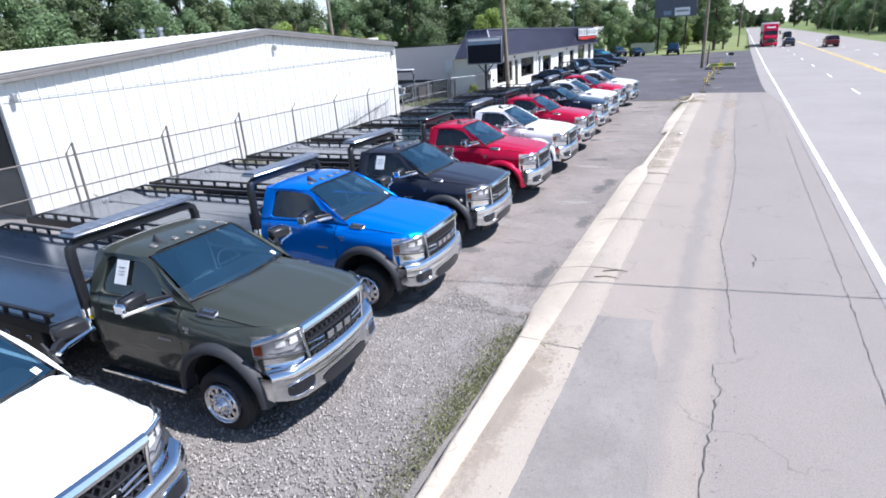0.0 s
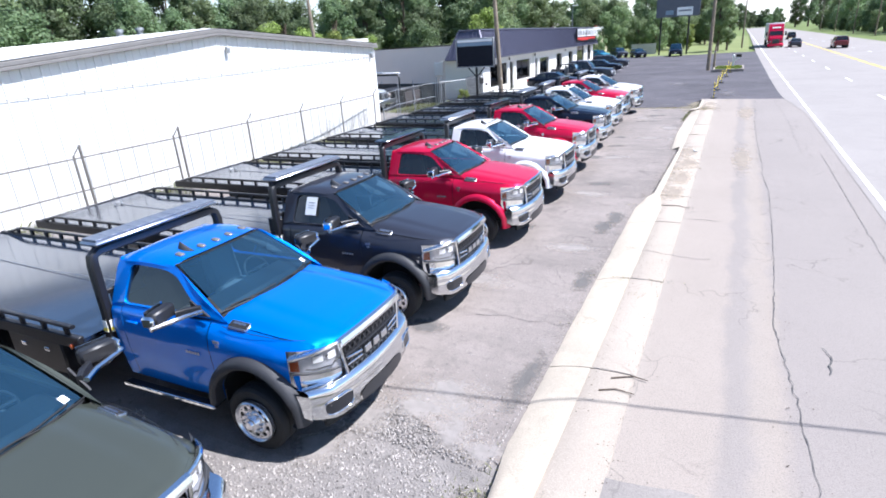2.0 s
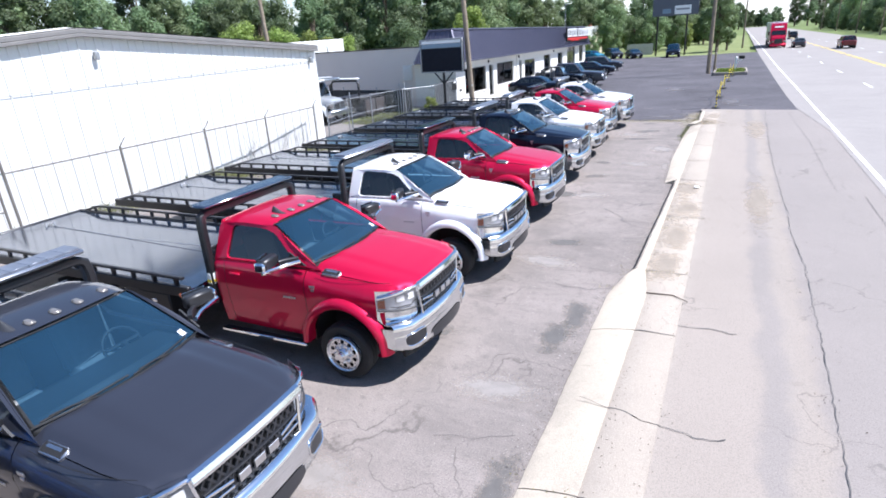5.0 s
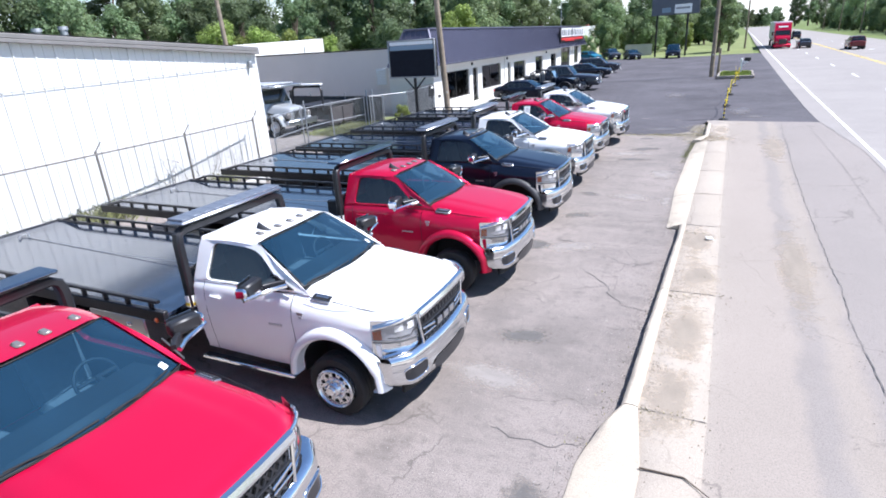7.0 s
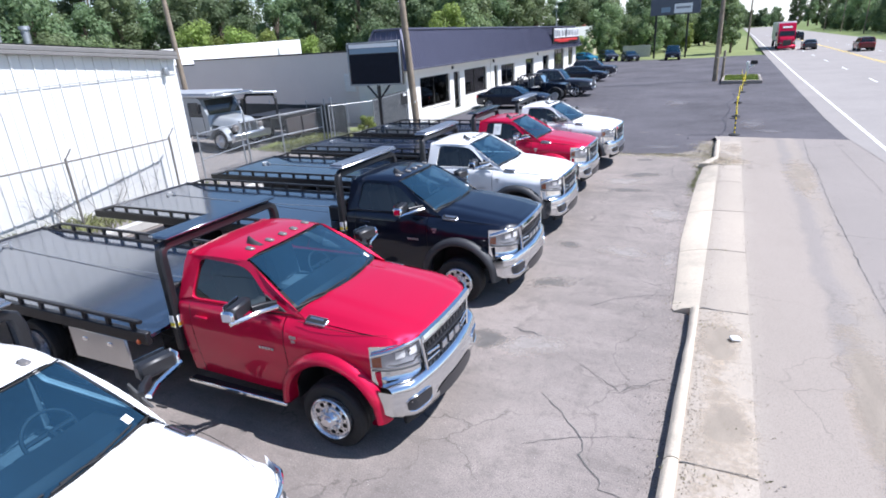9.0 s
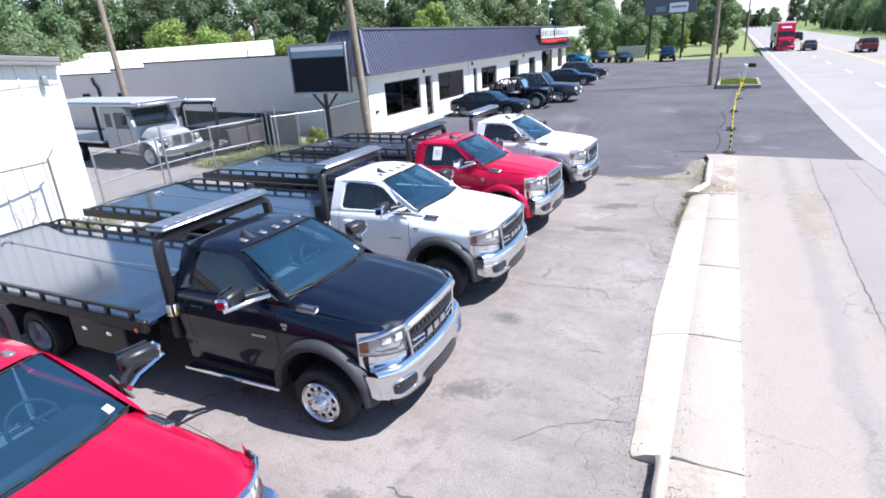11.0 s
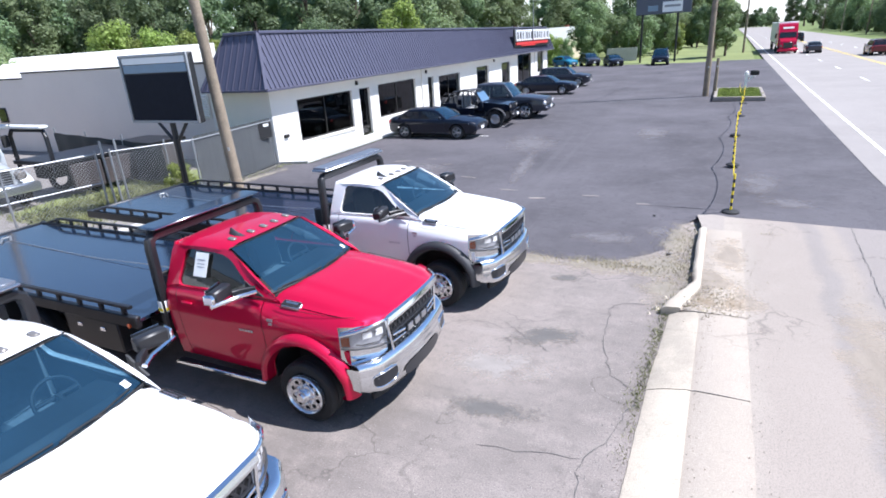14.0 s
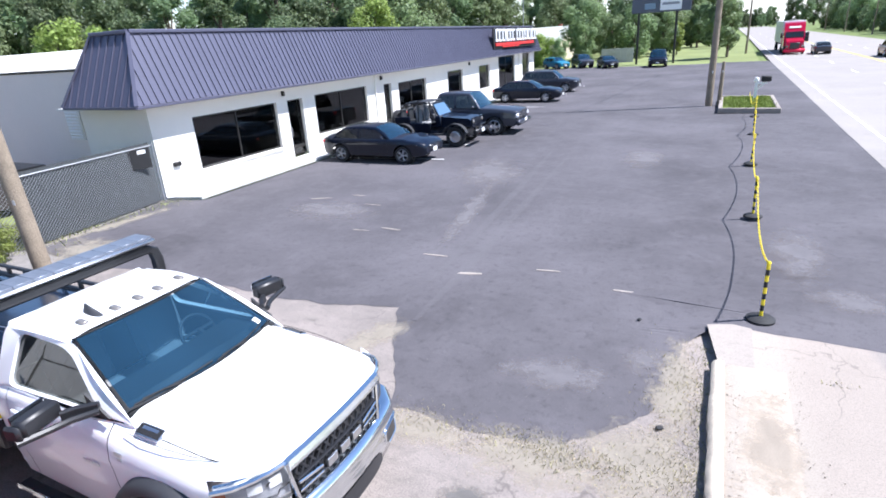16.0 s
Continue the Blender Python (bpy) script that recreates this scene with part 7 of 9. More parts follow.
def street_lamp(x, y, h):
    p = thing("street_lamp", "slim grey street lamp with a pale head", "street lamp", pose(x, y, 0))
    part("mast", Geo().tube([(0, 0, 0), (0, 0, h)], [0.09, 0.06], 10), GALV, p)
    part("lamp_head", Geo().box((0.5, 0, h + 0.02), (1.1, 0.32, 0.14), 0.05), SIGN_WHITE, p)


street_lamp(-46.0, 92.0, 10.0)
street_lamp(-30.0, 118.0, 9.5)

# ---- roadside signs ----
def led_sign():
    s = thing("roadside_sign", "black LED sign board on a forked steel post", "sign", pose(-16.45, 39.6, 0))
    part("post", Geo().sweep([(0, 0, 0), (0, 0, 2.75)], 0.14, 0.14, (1, 0, 0)), BLACK_STEEL, s)
    for k in (-1, 1):
        part("brace", Geo().sweep([(0, 0, 2.05), (k * 0.62, 0, 2.72)], 0.08, 0.08, (0, 1, 0)), BLACK_STEEL, s)
    cab_ = part("cabinet", Geo().box((0, -0.11, 3.62), (2.76, 0.20, 1.84), 0.03), BLACK_STEEL, s)
    part("screen", Geo().box((0, -0.215, 3.38), (2.52, 0.02, 1.28), 0.005), SCREEN, s)
    part("top_panel", Geo().box((0, -0.215, 4.16), (2.52, 0.02, 0.22), 0.005), SIGN_BLUE, s, "faded blue-grey header panel")
    part("top_panel", Geo().box((0, -0.215, 4.37), (2.52, 0.02, 0.17), 0.005), SIGN_WHITE, s, "white strip of the header")
    part("frame_edge", Geo().box((-1.34, -0.22, 3.62), (0.07, 0.05, 1.84), 0.01).box((1.34, -0.22, 3.62), (0.07, 0.05, 1.84), 0.01).box((0, -0.22, 4.50), (2.7, 0.05, 0.07), 0.01).box((0, -0.22, 2.73), (2.7, 0.05, 0.07), 0.01), GALV, s)


led_sign()
bs = thing("billboard", "large dark roadside billboard with a pale panel", "billboard", pose(-10.9, 114.6, 0))
for dx in (-2.6, 1.9):
    part("post", Geo().tube([(dx, 0, 0), (dx, 0, 7.0)], 0.15, 10), BLACK_STEEL, bs)
part("panel", Geo().box((0, 0, 8.0), (7.0, 0.35, 3.7), 0.05), BOARD_GREY, bs)
part("pale_panel", Geo().box((1.15, -0.19, 7.0), (2.5, 0.03, 1.3), 0.02), SIGN_WHITE, bs)
part("pale_panel", Geo().box((-1.3, -0.19, 6.9), (1.3, 0.03, 0.7), 0.02), SIGN_BLUE, bs)
part("printed_bar", Geo().box((1.15, -0.21, 7.1), (2.0, 0.01, 0.28)), INK, bs)

# ---- chain stanchions, planter, letter box ----
STN = [(-1.93, 42.95), (-1.88, 48.3), (-1.78, 54.0), (-1.54, 59.6), (-1.35, 64.6)]


def stanchion(x, y, lean):
    z = lot_rise(x, y) + 0.01
    s = thing("chain_post", "black and yellow plastic chain post on a round base", "chain post", pose(x, y, z), group="chain posts along the lot")
    part("base", tm("stanchion_base_rim", lambda: Geo().lathe([(0.20, -0.0), (0.20, -0.03), (0.15, -0.06), (0.05, -0.075), (0.001, -0.075)], 24, Matrix.Rotation(radians(-90), 4, "X"))), RUBBER, s)
    for i in range(9):
        part("band", Geo().tube([(lean * (0.06 + 0.095 * i), 0, 0.06 + 0.095 * i), (lean * (0.155 + 0.095 * i), 0, 0.155 + 0.095 * i)], 0.026, 12), YELLOW if i % 2 == 0 else RUBBER, s)
    part("cap", Geo().tube([(lean * 0.91, 0, 0.915), (lean * 0.94, 0, 0.945)], [0.032, 0.018], 12), YELLOW, s)


for i, (x, y) in enumerate(STN):
    stanchion(x, y, (0.0, -0.02, 0.03, -0.05, 0.0)[i])
for (xa, ya), (xb, yb) in zip(STN, STN[1:] + [(-1.6, 66.5)]):
    ch = thing("plastic_chain", "yellow plastic chain hung between two posts", "chain", group="chains between the posts")
    n = 60
    za, zb = lot_rise(xa, ya) + 0.93, lot_rise(xb, yb) + 0.93
    g = Geo()
    for i in range(n):
        u = (i + 0.5) / n
        p = Vector((xa + (xb - xa) * u, ya + (yb - ya) * u, za + (zb - za) * u - 0.42 * 4 * u * (1 - u)))
        dx = (yb - ya) / n * 0.62
        tilt = Vector((0.012, 0, 0)) if i % 2 else Vector((0, 0, 0.014))
        slope = Vector(((xb - xa) / n, (yb - ya) / n, -0.42 * 4 * (1 - 2 * u) / n)) * 0.66
        g.tube([p - slope + tilt * 0, p - slope * 0.7 + tilt, p + slope * 0.7 + tilt, p + slope, p + slope * 0.7 - tilt, p - slope * 0.7 - tilt, p - slope], 0.0055, 5, caps=False)
    part("chain_strand", g, YELLOW, ch, fix=False)

pl = thing("planter_island", "concrete-edged grass island in the car park", "planter", kind="structure")
PX0, PX1, PY0, PY1, PZ = -2.85, -0.3, 65.9, 71.5, 0.14
for c, sz in ((((PX0 + PX1) / 2, PY0, PZ + 0.12), (PX1 - PX0 + 0.2, 0.2, 0.26)), (((PX0 + PX1) / 2, PY1, PZ + 0.12), (PX1 - PX0 + 0.2, 0.2, 0.26)), ((PX0, (PY0 + PY1) / 2, PZ + 0.12), (0.2, PY1 - PY0 - 0.21, 0.26)), ((PX1, (PY0 + PY1) / 2, PZ + 0.12), (0.2, PY1 - PY0 - 0.21, 0.26))):
    part("edging", Geo().box(c, sz, 0.03), APRON_PALE, pl)
part("soil", Geo().box(((PX0 + PX1) / 2, (PY0 + PY1) / 2, PZ + 0.07), (PX1 - PX0 - 0.2, PY1 - PY0 - 0.2, 0.14)), GRASS_GROUND, pl)
mb = thing("letter_box", "dark letter box on a white post", "letter box", pose(-0.95, 70.3, PZ + 0.13))
part("post", Geo().box((-0.25, 0, 0.45), (0.14, 0.14, 0.95), 0.015).box((-0.25, 0, 1.02), (0.26, 0.2, 0.12), 0.03).lathe([(0.09, 0), (0.11, 0.08), (0.001, 0.16)], 10, Matrix.Translation((-0.25, 0, 1.08)) @ Matrix.Rotation(radians(90), 4, "X")), SIGN_WHITE, mb)
part("box", Geo().box((0.20, 0, 1.12), (0.50, 0.24, 0.30), 0.05), DARK, mb)
part("arm", Geo().box((-0.02, 0, 0.90), (0.55, 0.07, 0.07), 0.012).sweep([(-0.25, 0, 0.5), (0.12, 0, 0.88)], 0.06, 0.06, (0, 1, 0)), SIGN_WHITE, mb)


# ---- cars ----
def smooth_table(tab, x):
    """Like lerp_table, with rounded knees between the rows."""
    if x <= tab[0][0]:
        return tab[0][1]
    if x >= tab[-1][0]:
        return tab[-1][1]
    sl = [(q - p) / (b - a) for (a, p), (b, q) in zip(tab, tab[1:])]
    tan = [sl[0]] + [0.0 if l * r <= 0 else 2 * l * r / (l + r) for l, r in zip(sl, sl[1:])] + [sl[-1]]
    for i, ((a, p), (b, q)) in enumerate(zip(tab, tab[1:])):
        if x <= b:
            h = b - a
            u = (x - a) / h
            return p * (1 + 2 * u) * (1 - u) ** 2 + q * u * u * (3 - 2 * u) + h * (tan[i] * u * (1 - u) ** 2 - tan[i + 1] * u * u * (1 - u))


def car_rim(wr):
    g = Geo().lathe([(wr * 0.70, 0.02), (wr * 0.70, -0.09), (wr * 0.65, -0.10), (wr * 0.62, -0.06), (wr * 0.62, 0.02)], 28).lathe([(wr * 0.18, -0.075), (wr * 0.12, -0.09), (0.001, -0.09)], 12)
    for k in range(10):
        a = 2 * math.pi * (k // 2) / 5 + (0.13 if k % 2 else -0.13)
        g.sweep([(wr * 0.1 * math.cos(a), -0.075, wr * 0.1 * math.sin(a)), (wr * 0.65 * math.cos(a), -0.07, wr * 0.65 * math.sin(a))], 0.035, 0.03, (0, 1, 0))
    return g


def car(label, cat, m, paint_, L, W, H, belt, hood, xs, axles, wr=0.33, tail=None, pickup=False, front_lamp=REFLECTOR, group="", sill=0.28, rim_mat=BRUSHED):
    """A car with a rounded shell, glazed cabin, lamps, bumpers and wheels. x ahead, origin at the middle of the ground."""
    c = thing("parked_" + cat.replace(" ", "_"), label, cat, m, group)
    xa, xb, xc, xd = xs
    hl, hw = L / 2, W / 2
    tail = tail if tail is not None else belt - 0.02
    blunt = 0.86 if pickup else 0.68 if H > 1.6 else 0.50
    roll = 0.16 if pickup else 0.26 if H > 1.6 else 0.42
    ztab = [(-hl, tail - 0.03), (-hl + 0.4, tail), (xd, tail if pickup else belt + 0.01), (xa, belt), (xa + 0.45, hood + 0.02), (hl - 0.7, hood - 0.035), (hl - 0.3, hood - 0.085), (hl, hood - 0.13)]

    def end(x):
        e = min(1.0, max(0.0, abs(x) - (hl - roll)) / roll)
        return math.sqrt(max(0.0, 1 - e * e))

    def top(x):
        mid = sill + 0.26
        f = end(x)
        k = blunt if x > 0 else 0.5 + blunt * 0.5
        return mid + (smooth_table(ztab, x) - mid) * (k + (1 - k) * f)

    def plan(x):
        e = max(0.0, abs(x) - (hl - 0.95)) / 0.95
        return hw * (1 - 0.13 * e ** 2.2) * (0.86 + 0.14 * end(x))

    def low(x):
        z = sill + 0.12 * (1 - end(x))
        for a in axles:
            r = wr + 0.065
            if abs(x - a) < r:
                z = max(z, wr + math.sqrt(r * r - (x - a) ** 2))
        return z

    def section(x):
        p, z0, z1 = plan(x), low(x), top(x)
        rs = min(0.13, max(0.02, (z1 - z0) * 0.6))
        out = []
        for j in range(8):
            z = z0 + (z1 - rs - z0) * j / 7
            waist = 0.018 * math.exp(-((z - belt + 0.20) / 0.05) ** 2)
            out.append((p - 0.05 * ((z - 0.66) / 0.42) ** 2 - 0.018 + waist, z))
        y7 = out[-1][0]
        for j in range(1, 5):
            a = math.pi / 2 * j / 4
            out.append((y7 - rs * (1 - math.cos(a)), z1 - rs + rs * math.sin(a)))
        ye = out[-1][0]
        for j in range(1, 6):
            y = ye * (1 - j / 5)
            bulge = 0.018 * (1 / (1 + math.exp((y - 0.48 * hw) * 22))) if x > xa else 0
            out.append((y, z1 + 0.045 * (1 - (y / ye) ** 2) * min(1, end(x) + 0.3) + bulge))
        return out
    stations = sorted({-hl + L * i / 60 for i in range(61)} | {a + q * (wr + 0.065) * f for a in axles for q in (-1, 1) for f in (0.90, 0.97, 0.999)} | {e * (hl - roll * (1 - math.sin(t * math.pi / 16))) for e in (-1, 1) for t in range(9)})
    secs = [section(x) for x in stations]
    m_ = len(secs[0])

    def skin(keep, sides):
        g = Geo()
        for sg in sides:
            n0 = len(g.v)
            for x, sec in zip(stations, secs):
                g.v += [(x, sg * y, z) for y, z in sec]
            for i in range(len(stations) - 1):
                for j in range(m_ - 1):
                    if keep((stations[i] + stations[i + 1]) / 2, j):
                        g.f.append((n0 + i * m_ + j, n0 + (i + 1) * m_ + j, n0 + (i + 1) * m_ + j + 1, n0 + i * m_ + j + 1))
        bm = bmesh.new()
        me = bpy.data.meshes.new("shell")
        me.from_pydata(g.v, [], g.f)
        bm.from_mesh(me)
        bmesh.ops.delete(bm, geom=[v for v in bm.verts if not v.link_faces], context="VERTS")
        bmesh.ops.remove_doubles(bm, verts=bm.verts, dist=0.0015)
        bmesh.ops.recalc_face_normals(bm, faces=bm.faces)
        bm.to_mesh(me)
        bm.free()
        me.polygons.foreach_set("use_smooth", [True] * len(me.polygons))
        me.set_sharp_from_angle(angle=radians(50))
        return me
    nose_x, tail_x = hl - 0.30, -hl + 0.30
    for sg in (-1, 1):
        part("body_side", skin(lambda x, j: tail_x <= x <= nose_x and j < 9, (sg,)), paint_, c)
    part("hood", skin(lambda x, j: xa - 0.5 < x <= nose_x and j >= 9, (-1, 1)), paint_, c)
    part("bed_cover" if pickup else "tail_lid", skin(lambda x, j: tail_x <= x < xa - 0.5 and j >= 9, (-1, 1)), DARK if pickup else paint_, c)
    for e, nm in ((1, "front_bumper"), (-1, "rear_bumper")):
        b = part(nm, skin((lambda x, j: x > nose_x) if e > 0 else (lambda x, j: x < tail_x), (-1, 1)), paint_, c)
        sec = section(e * hl)
        loop = [(e * hl, y, z) for y, z in sec] + [(e * hl, -y, z) for y, z in sec[-2::-1]]
        part("end_panel", Geo().add(loop, [tuple(range(len(loop)))]), paint_, b)
    # cabin: one rounded surface cut into glass, pillars and roof
    wb, wt = hw - 0.09, hw - 0.27
    zt = H - 0.05
    ctab = [(xd, belt - 0.02), (xd + (xc - xd) * 0.55, belt + (zt - belt) * 0.66), (xc, zt - 0.03), ((xb + xc) / 2, zt), (xb, zt - 0.025), (xb + (xa - xb) * 0.5, belt + (zt - belt) * 0.56), (xa, belt - 0.02)]
    cs = sorted({xd + (xa - xd) * i / 44 for i in range(45)} | {xb, xc})

    def cab_section(x):
        z1 = smooth_table(ctab, x)
        zb = belt - 0.05

        def w(z):
            return wb + (wt - wb) * max(0, z - belt) / (zt - belt)
        rs = min(0.09, max(0.01, (z1 - zb) * 0.5))
        out = [(w(zb + (z1 - rs - zb) * f), zb + (z1 - rs - zb) * f) for f in (0, 0.10, 0.4, 0.7, 0.97)]
        y0_ = w(z1 - rs)
        for j in (1, 2, 3):
            a = math.pi / 2 * j / 3
            out.append((y0_ - rs * (1 - math.cos(a)), z1 - rs + rs * math.sin(a)))
        ye = out[-1][0]
        out += [(ye * (1 - j / 6), z1 + 0.035 * (1 - (1 - j / 6) ** 2)) for j in range(1, 7)]
        return out
    csec = [cab_section(x) for x in cs]
    k_ = len(csec[0])
    mid_post = (xa + xd) / 2 - 0.10
    bow = 0.12

    def cab_skin(keep, sides, shrink=0.0):
        g = Geo()
        for sg in sides:
            n0 = len(g.v)
            for x, sec in zip(cs, csec):
                for y, z in sec:
                    front = max(0.0, (x - (xb + xc) / 2) / (xa - (xb + xc) / 2))
                    g.v.append((x + bow * front * (1 - (y / wb) ** 2), sg * (y - shrink), z - shrink * 0.5))
            for i in range(len(cs) - 1):
                for j in range(k_ - 1):
                    if keep((cs[i] + cs[i + 1]) / 2, j):
                        g.f.append((n0 + i * k_ + j, n0 + (i + 1) * k_ + j, n0 + (i + 1) * k_ + j + 1, n0 + i * k_ + j + 1))
        used = sorted({i for f in g.f for i in f})
        back_ = {o: n_ for n_, o in enumerate(used)}
        g.v, g.f = [g.v[i] for i in used], [tuple(back_[i] for i in f) for f in g.f]
        return g

    def is_side_glass(x, j):
        return 1 <= j <= 3 and xd + 0.25 < x < xa - 0.18 and abs(x - mid_post) > 0.05 and (x > xc - 0.1 or pickup is False)
    front_at = xb + 0.03
    part("roof", cab_skin(lambda x, j: not is_side_glass(x, j) and not (j >= 7 and (x > front_at or x < xc - 0.03)), (-1, 1)), paint_, c, angle=60)
    part("windscreen", cab_skin(lambda x, j: j >= 7 and x > front_at, (-1, 1)), GLASS, c, angle=60).visible_shadow = False
    part("rear_glass", cab_skin(lambda x, j: j >= 7 and x < xc - 0.03, (-1, 1)), GLASS_DARK, c, angle=60).visible_shadow = False
    for sg in (-1, 1):
        part("side_glass", cab_skin(is_side_glass, (sg,), 0.006), GLASS_DARK, c, "tinted side glass", angle=60).visible_shadow = False
        part("mirror", Geo().box((xa - 0.30, sg * (hw + 0.06), belt + 0.07), (0.13, 0.20, 0.13), 0.05), paint_, c)
        lx = hl - (0.10 if pickup else 0.22 if H > 1.6 else 0.34)
        lz = top(lx) - (0.22 if pickup else 0.13)
        part("headlamp", Geo().box((lx, sg * (plan(lx) - 0.19), lz), (0.20 if pickup else 0.26, 0.34, 0.22 if pickup else 0.13), 0.06, Matrix.Rotation(sg * radians(-24), 4, "Z") @ Matrix.Rotation(radians(0 if pickup else 18), 4, "Y")), front_lamp, c, "bright clear headlamp")
        part("tail_lamp", Geo().box((-hl + 0.12, sg * (plan(-hl + 0.12) - 0.13), top(-hl + 0.12) - 0.14), (0.16, 0.28, 0.14), 0.04), SIGN_RED, c)
        for dx in (xa - 0.85, mid_post - 0.35):
            part("door_handle", Geo().box((dx - 0.25, sg * (hw - 0.012), belt - 0.12), (0.17, 0.03, 0.03), 0.01), paint_, c)
        for dx in (xa - 0.12, mid_post - 0.02, xd + 0.55):
            part("door_seam", Geo().sweep([(dx, sg * (hw - 0.017 - 0.05 * ((z - 0.66) / 0.42) ** 2 + 0.018 * math.exp(-((z - belt + 0.20) / 0.05) ** 2)), z) for z in [sill + 0.12 + (belt - 0.15 - sill - 0.12) * i / 6 for i in range(7)]], 0.008, 0.008, (1, 0, 0)), DARK, c)
        for a in axles:
            wh = part("wheel", tm("tyre_%d" % int(wr * 1000), lambda: tyre_geo(wr, 0.22)), RUBBER, c, at=pose(a, sg * (hw - 0.13), wr))
            part("rim", tm("rim_car_%d" % int(wr * 1000), lambda: car_rim(wr)), rim_mat, wh, at=pose(0, sg * 0.02, 0, 0, 0, 0 if sg < 0 else 180))
            part("arch_liner", Geo().lathe([(wr + 0.07, 0.0), (wr + 0.07, 0.25)], 24, Matrix.Translation((a, sg * (hw - 0.29) - 0.125, wr))), DARK, c)
    part("floor_pan", Geo().box((0, 0, sill + 0.08), (L - 0.7, W - 0.35, 0.14)).box((0, 0, sill + 0.25), (axles[1] - axles[0] - 2 * wr - 0.2, W - 0.2, 0.3)), DARK, c)
    part("dashboard", Geo().box((xa - 0.42, 0, belt - 0.10), (0.5, W - 0.45, 0.16), 0.05), DASH, c)
    rows = [(xa + xb) / 2 - 0.75] + ([(xa + xb) / 2 - 1.6] if xa - xd > 2.2 else [])
    for x in rows:
        for yy in (-0.36, 0.36):
            part("seat", Geo().box((x, yy, belt - 0.30), (0.5, 0.48, 0.16), 0.05).box((x - 0.3, yy, belt + 0.02), (0.14, 0.46, 0.56), 0.05), DASH, c)
    gz = (sill + top(hl - 0.05)) / 2 + 0.06
    gr = part("grille", Geo().box((hl - 0.01, 0, gz), (0.06, W * (0.58 if pickup else 0.46), (top(hl - 0.05) - sill) * 0.42), 0.03), GRILLE, c)
    if pickup:
        part("grille_frame", Geo().box((hl + 0.01, 0, gz), (0.06, W * 0.58, 0.05), 0.02).box((hl + 0.01, 0, gz), (0.06, 0.06, (top(hl - 0.05) - sill) * 0.42), 0.02), TRIM, gr)
        part("bumper_bar", Geo().box((hl + 0.02, 0, sill + 0.12), (0.22, W * 0.94, 0.24), 0.07), paint_, c)
    part("number_plate", Geo().box((hl + (0.14 if pickup else 0.02), 0, sill + 0.2), (0.012, 0.32, 0.15), 0.004), PAPER, c)
    return c


car("black glossy four-door saloon parked by the shop", "saloon car", pose(-14.95, 53.4, 0.01, 0, 0, 0), PAINT_BLACK, 4.75, 1.84, 1.43, 0.93, 0.92, (0.90, 0.10, -1.15, -1.85), (-1.42, 1.42), 0.335, 0.98, group="cars parked by the shop", rim_mat=GALV)
car("dark grey crew-cab pickup parked by the shop", "pickup", pose(-14.15, 60.05, 0.01, 0, 0, 2), PAINT_GREY, 5.85, 2.05, 2.0, 1.25, 1.22, (1.10, 0.45, -1.05, -1.25), (-1.80, 1.80), 0.42, 1.22, True, group="cars parked by the shop", sill=0.45)
car("dark navy saloon parked in a bay", "saloon car", pose(-15.1, 73.2, 0.01, 0, 0, 2), PAINT_BLACK, 4.85, 1.86, 1.45, 0.94, 0.92, (0.95, 0.12, -1.15, -1.95), (-1.42, 1.42), 0.335, 1.0, group="cars parked by the shop")
car("dark grey sport-utility car in a bay", "utility car", pose(-15.4, 79.9, 0.01, 0, 0, 2), PAINT_GREY, 4.7, 1.88, 1.68, 1.05, 1.04, (0.95, 0.25, -1.75, -2.15), (-1.38, 1.40), 0.36, 1.05, group="cars parked by the shop", sill=0.32)
car("teal hatchback at the far end of the lot", "hatchback", pose(-23.2, 111.0, 0.01, 0, 0, -40), PAINT_TEAL, 4.2, 1.78, 1.5, 0.95, 0.95, (0.85, 0.15, -1.45, -1.95), (-1.28, 1.30), 0.32, 0.98)
car("dark sport-utility car at the far end of the lot", "utility car", pose(-19.9, 111.6, 0.01, 0, 0, -60), PAINT_GREY, 4.7, 1.9, 1.72, 1.08, 1.05, (0.95, 0.25, -1.75, -2.15), (-1.38, 1.40), 0.37, 1.08, sill=0.33)
car("black saloon at the far end of the lot", "saloon car", pose(-16.3, 109.6, 0.01, 0, 0, -65), PAINT_BLACK, 4.7, 1.84, 1.45, 0.94, 0.92, (0.9, 0.1, -1.15, -1.85), (-1.4, 1.4), 0.335, 0.98)
car("black sport-utility car beside the verge", "utility car", pose(-10.2, 108.4, 0.01, 0, 0, -85), PAINT_BLACK, 4.9, 2.15, 1.98, 1.1, 1.08, (1.0, 0.3, -1.85, -2.25), (-1.45, 1.45), 0.38, 1.1, sill=0.35)
car("dark saloon driving on the road", "saloon car", pose(7.6, 121.0, STRIP_Z, 0, 0, 90), PAINT_GREY, 4.7, 1.84, 1.45, 0.94, 0.92, (0.9, 0.1, -1.15, -1.85), (-1.4, 1.4), 0.335, 0.98)
car("dark red sport-utility car on the road", "utility car", pose(12.6, 110.0, STRIP_Z, 0, 0, 90), paint("dark_red_car_paint", (0.12, 0.012, 0.016)), 4.8, 1.92, 1.75, 1.08, 1.06, (1.0, 0.3, -1.8, -2.2), (-1.42, 1.42), 0.37, 1.08, sill=0.34)
car("black sport-utility car far along the road", "utility car", pose(10.2, 172.0, STRIP_Z, 0, 0, 90), PAINT_BLACK, 4.8, 1.92, 1.75, 1.08, 1.06, (1.0, 0.3, -1.8, -2.2), (-1.42, 1.42), 0.37, 1.08, sill=0.34)


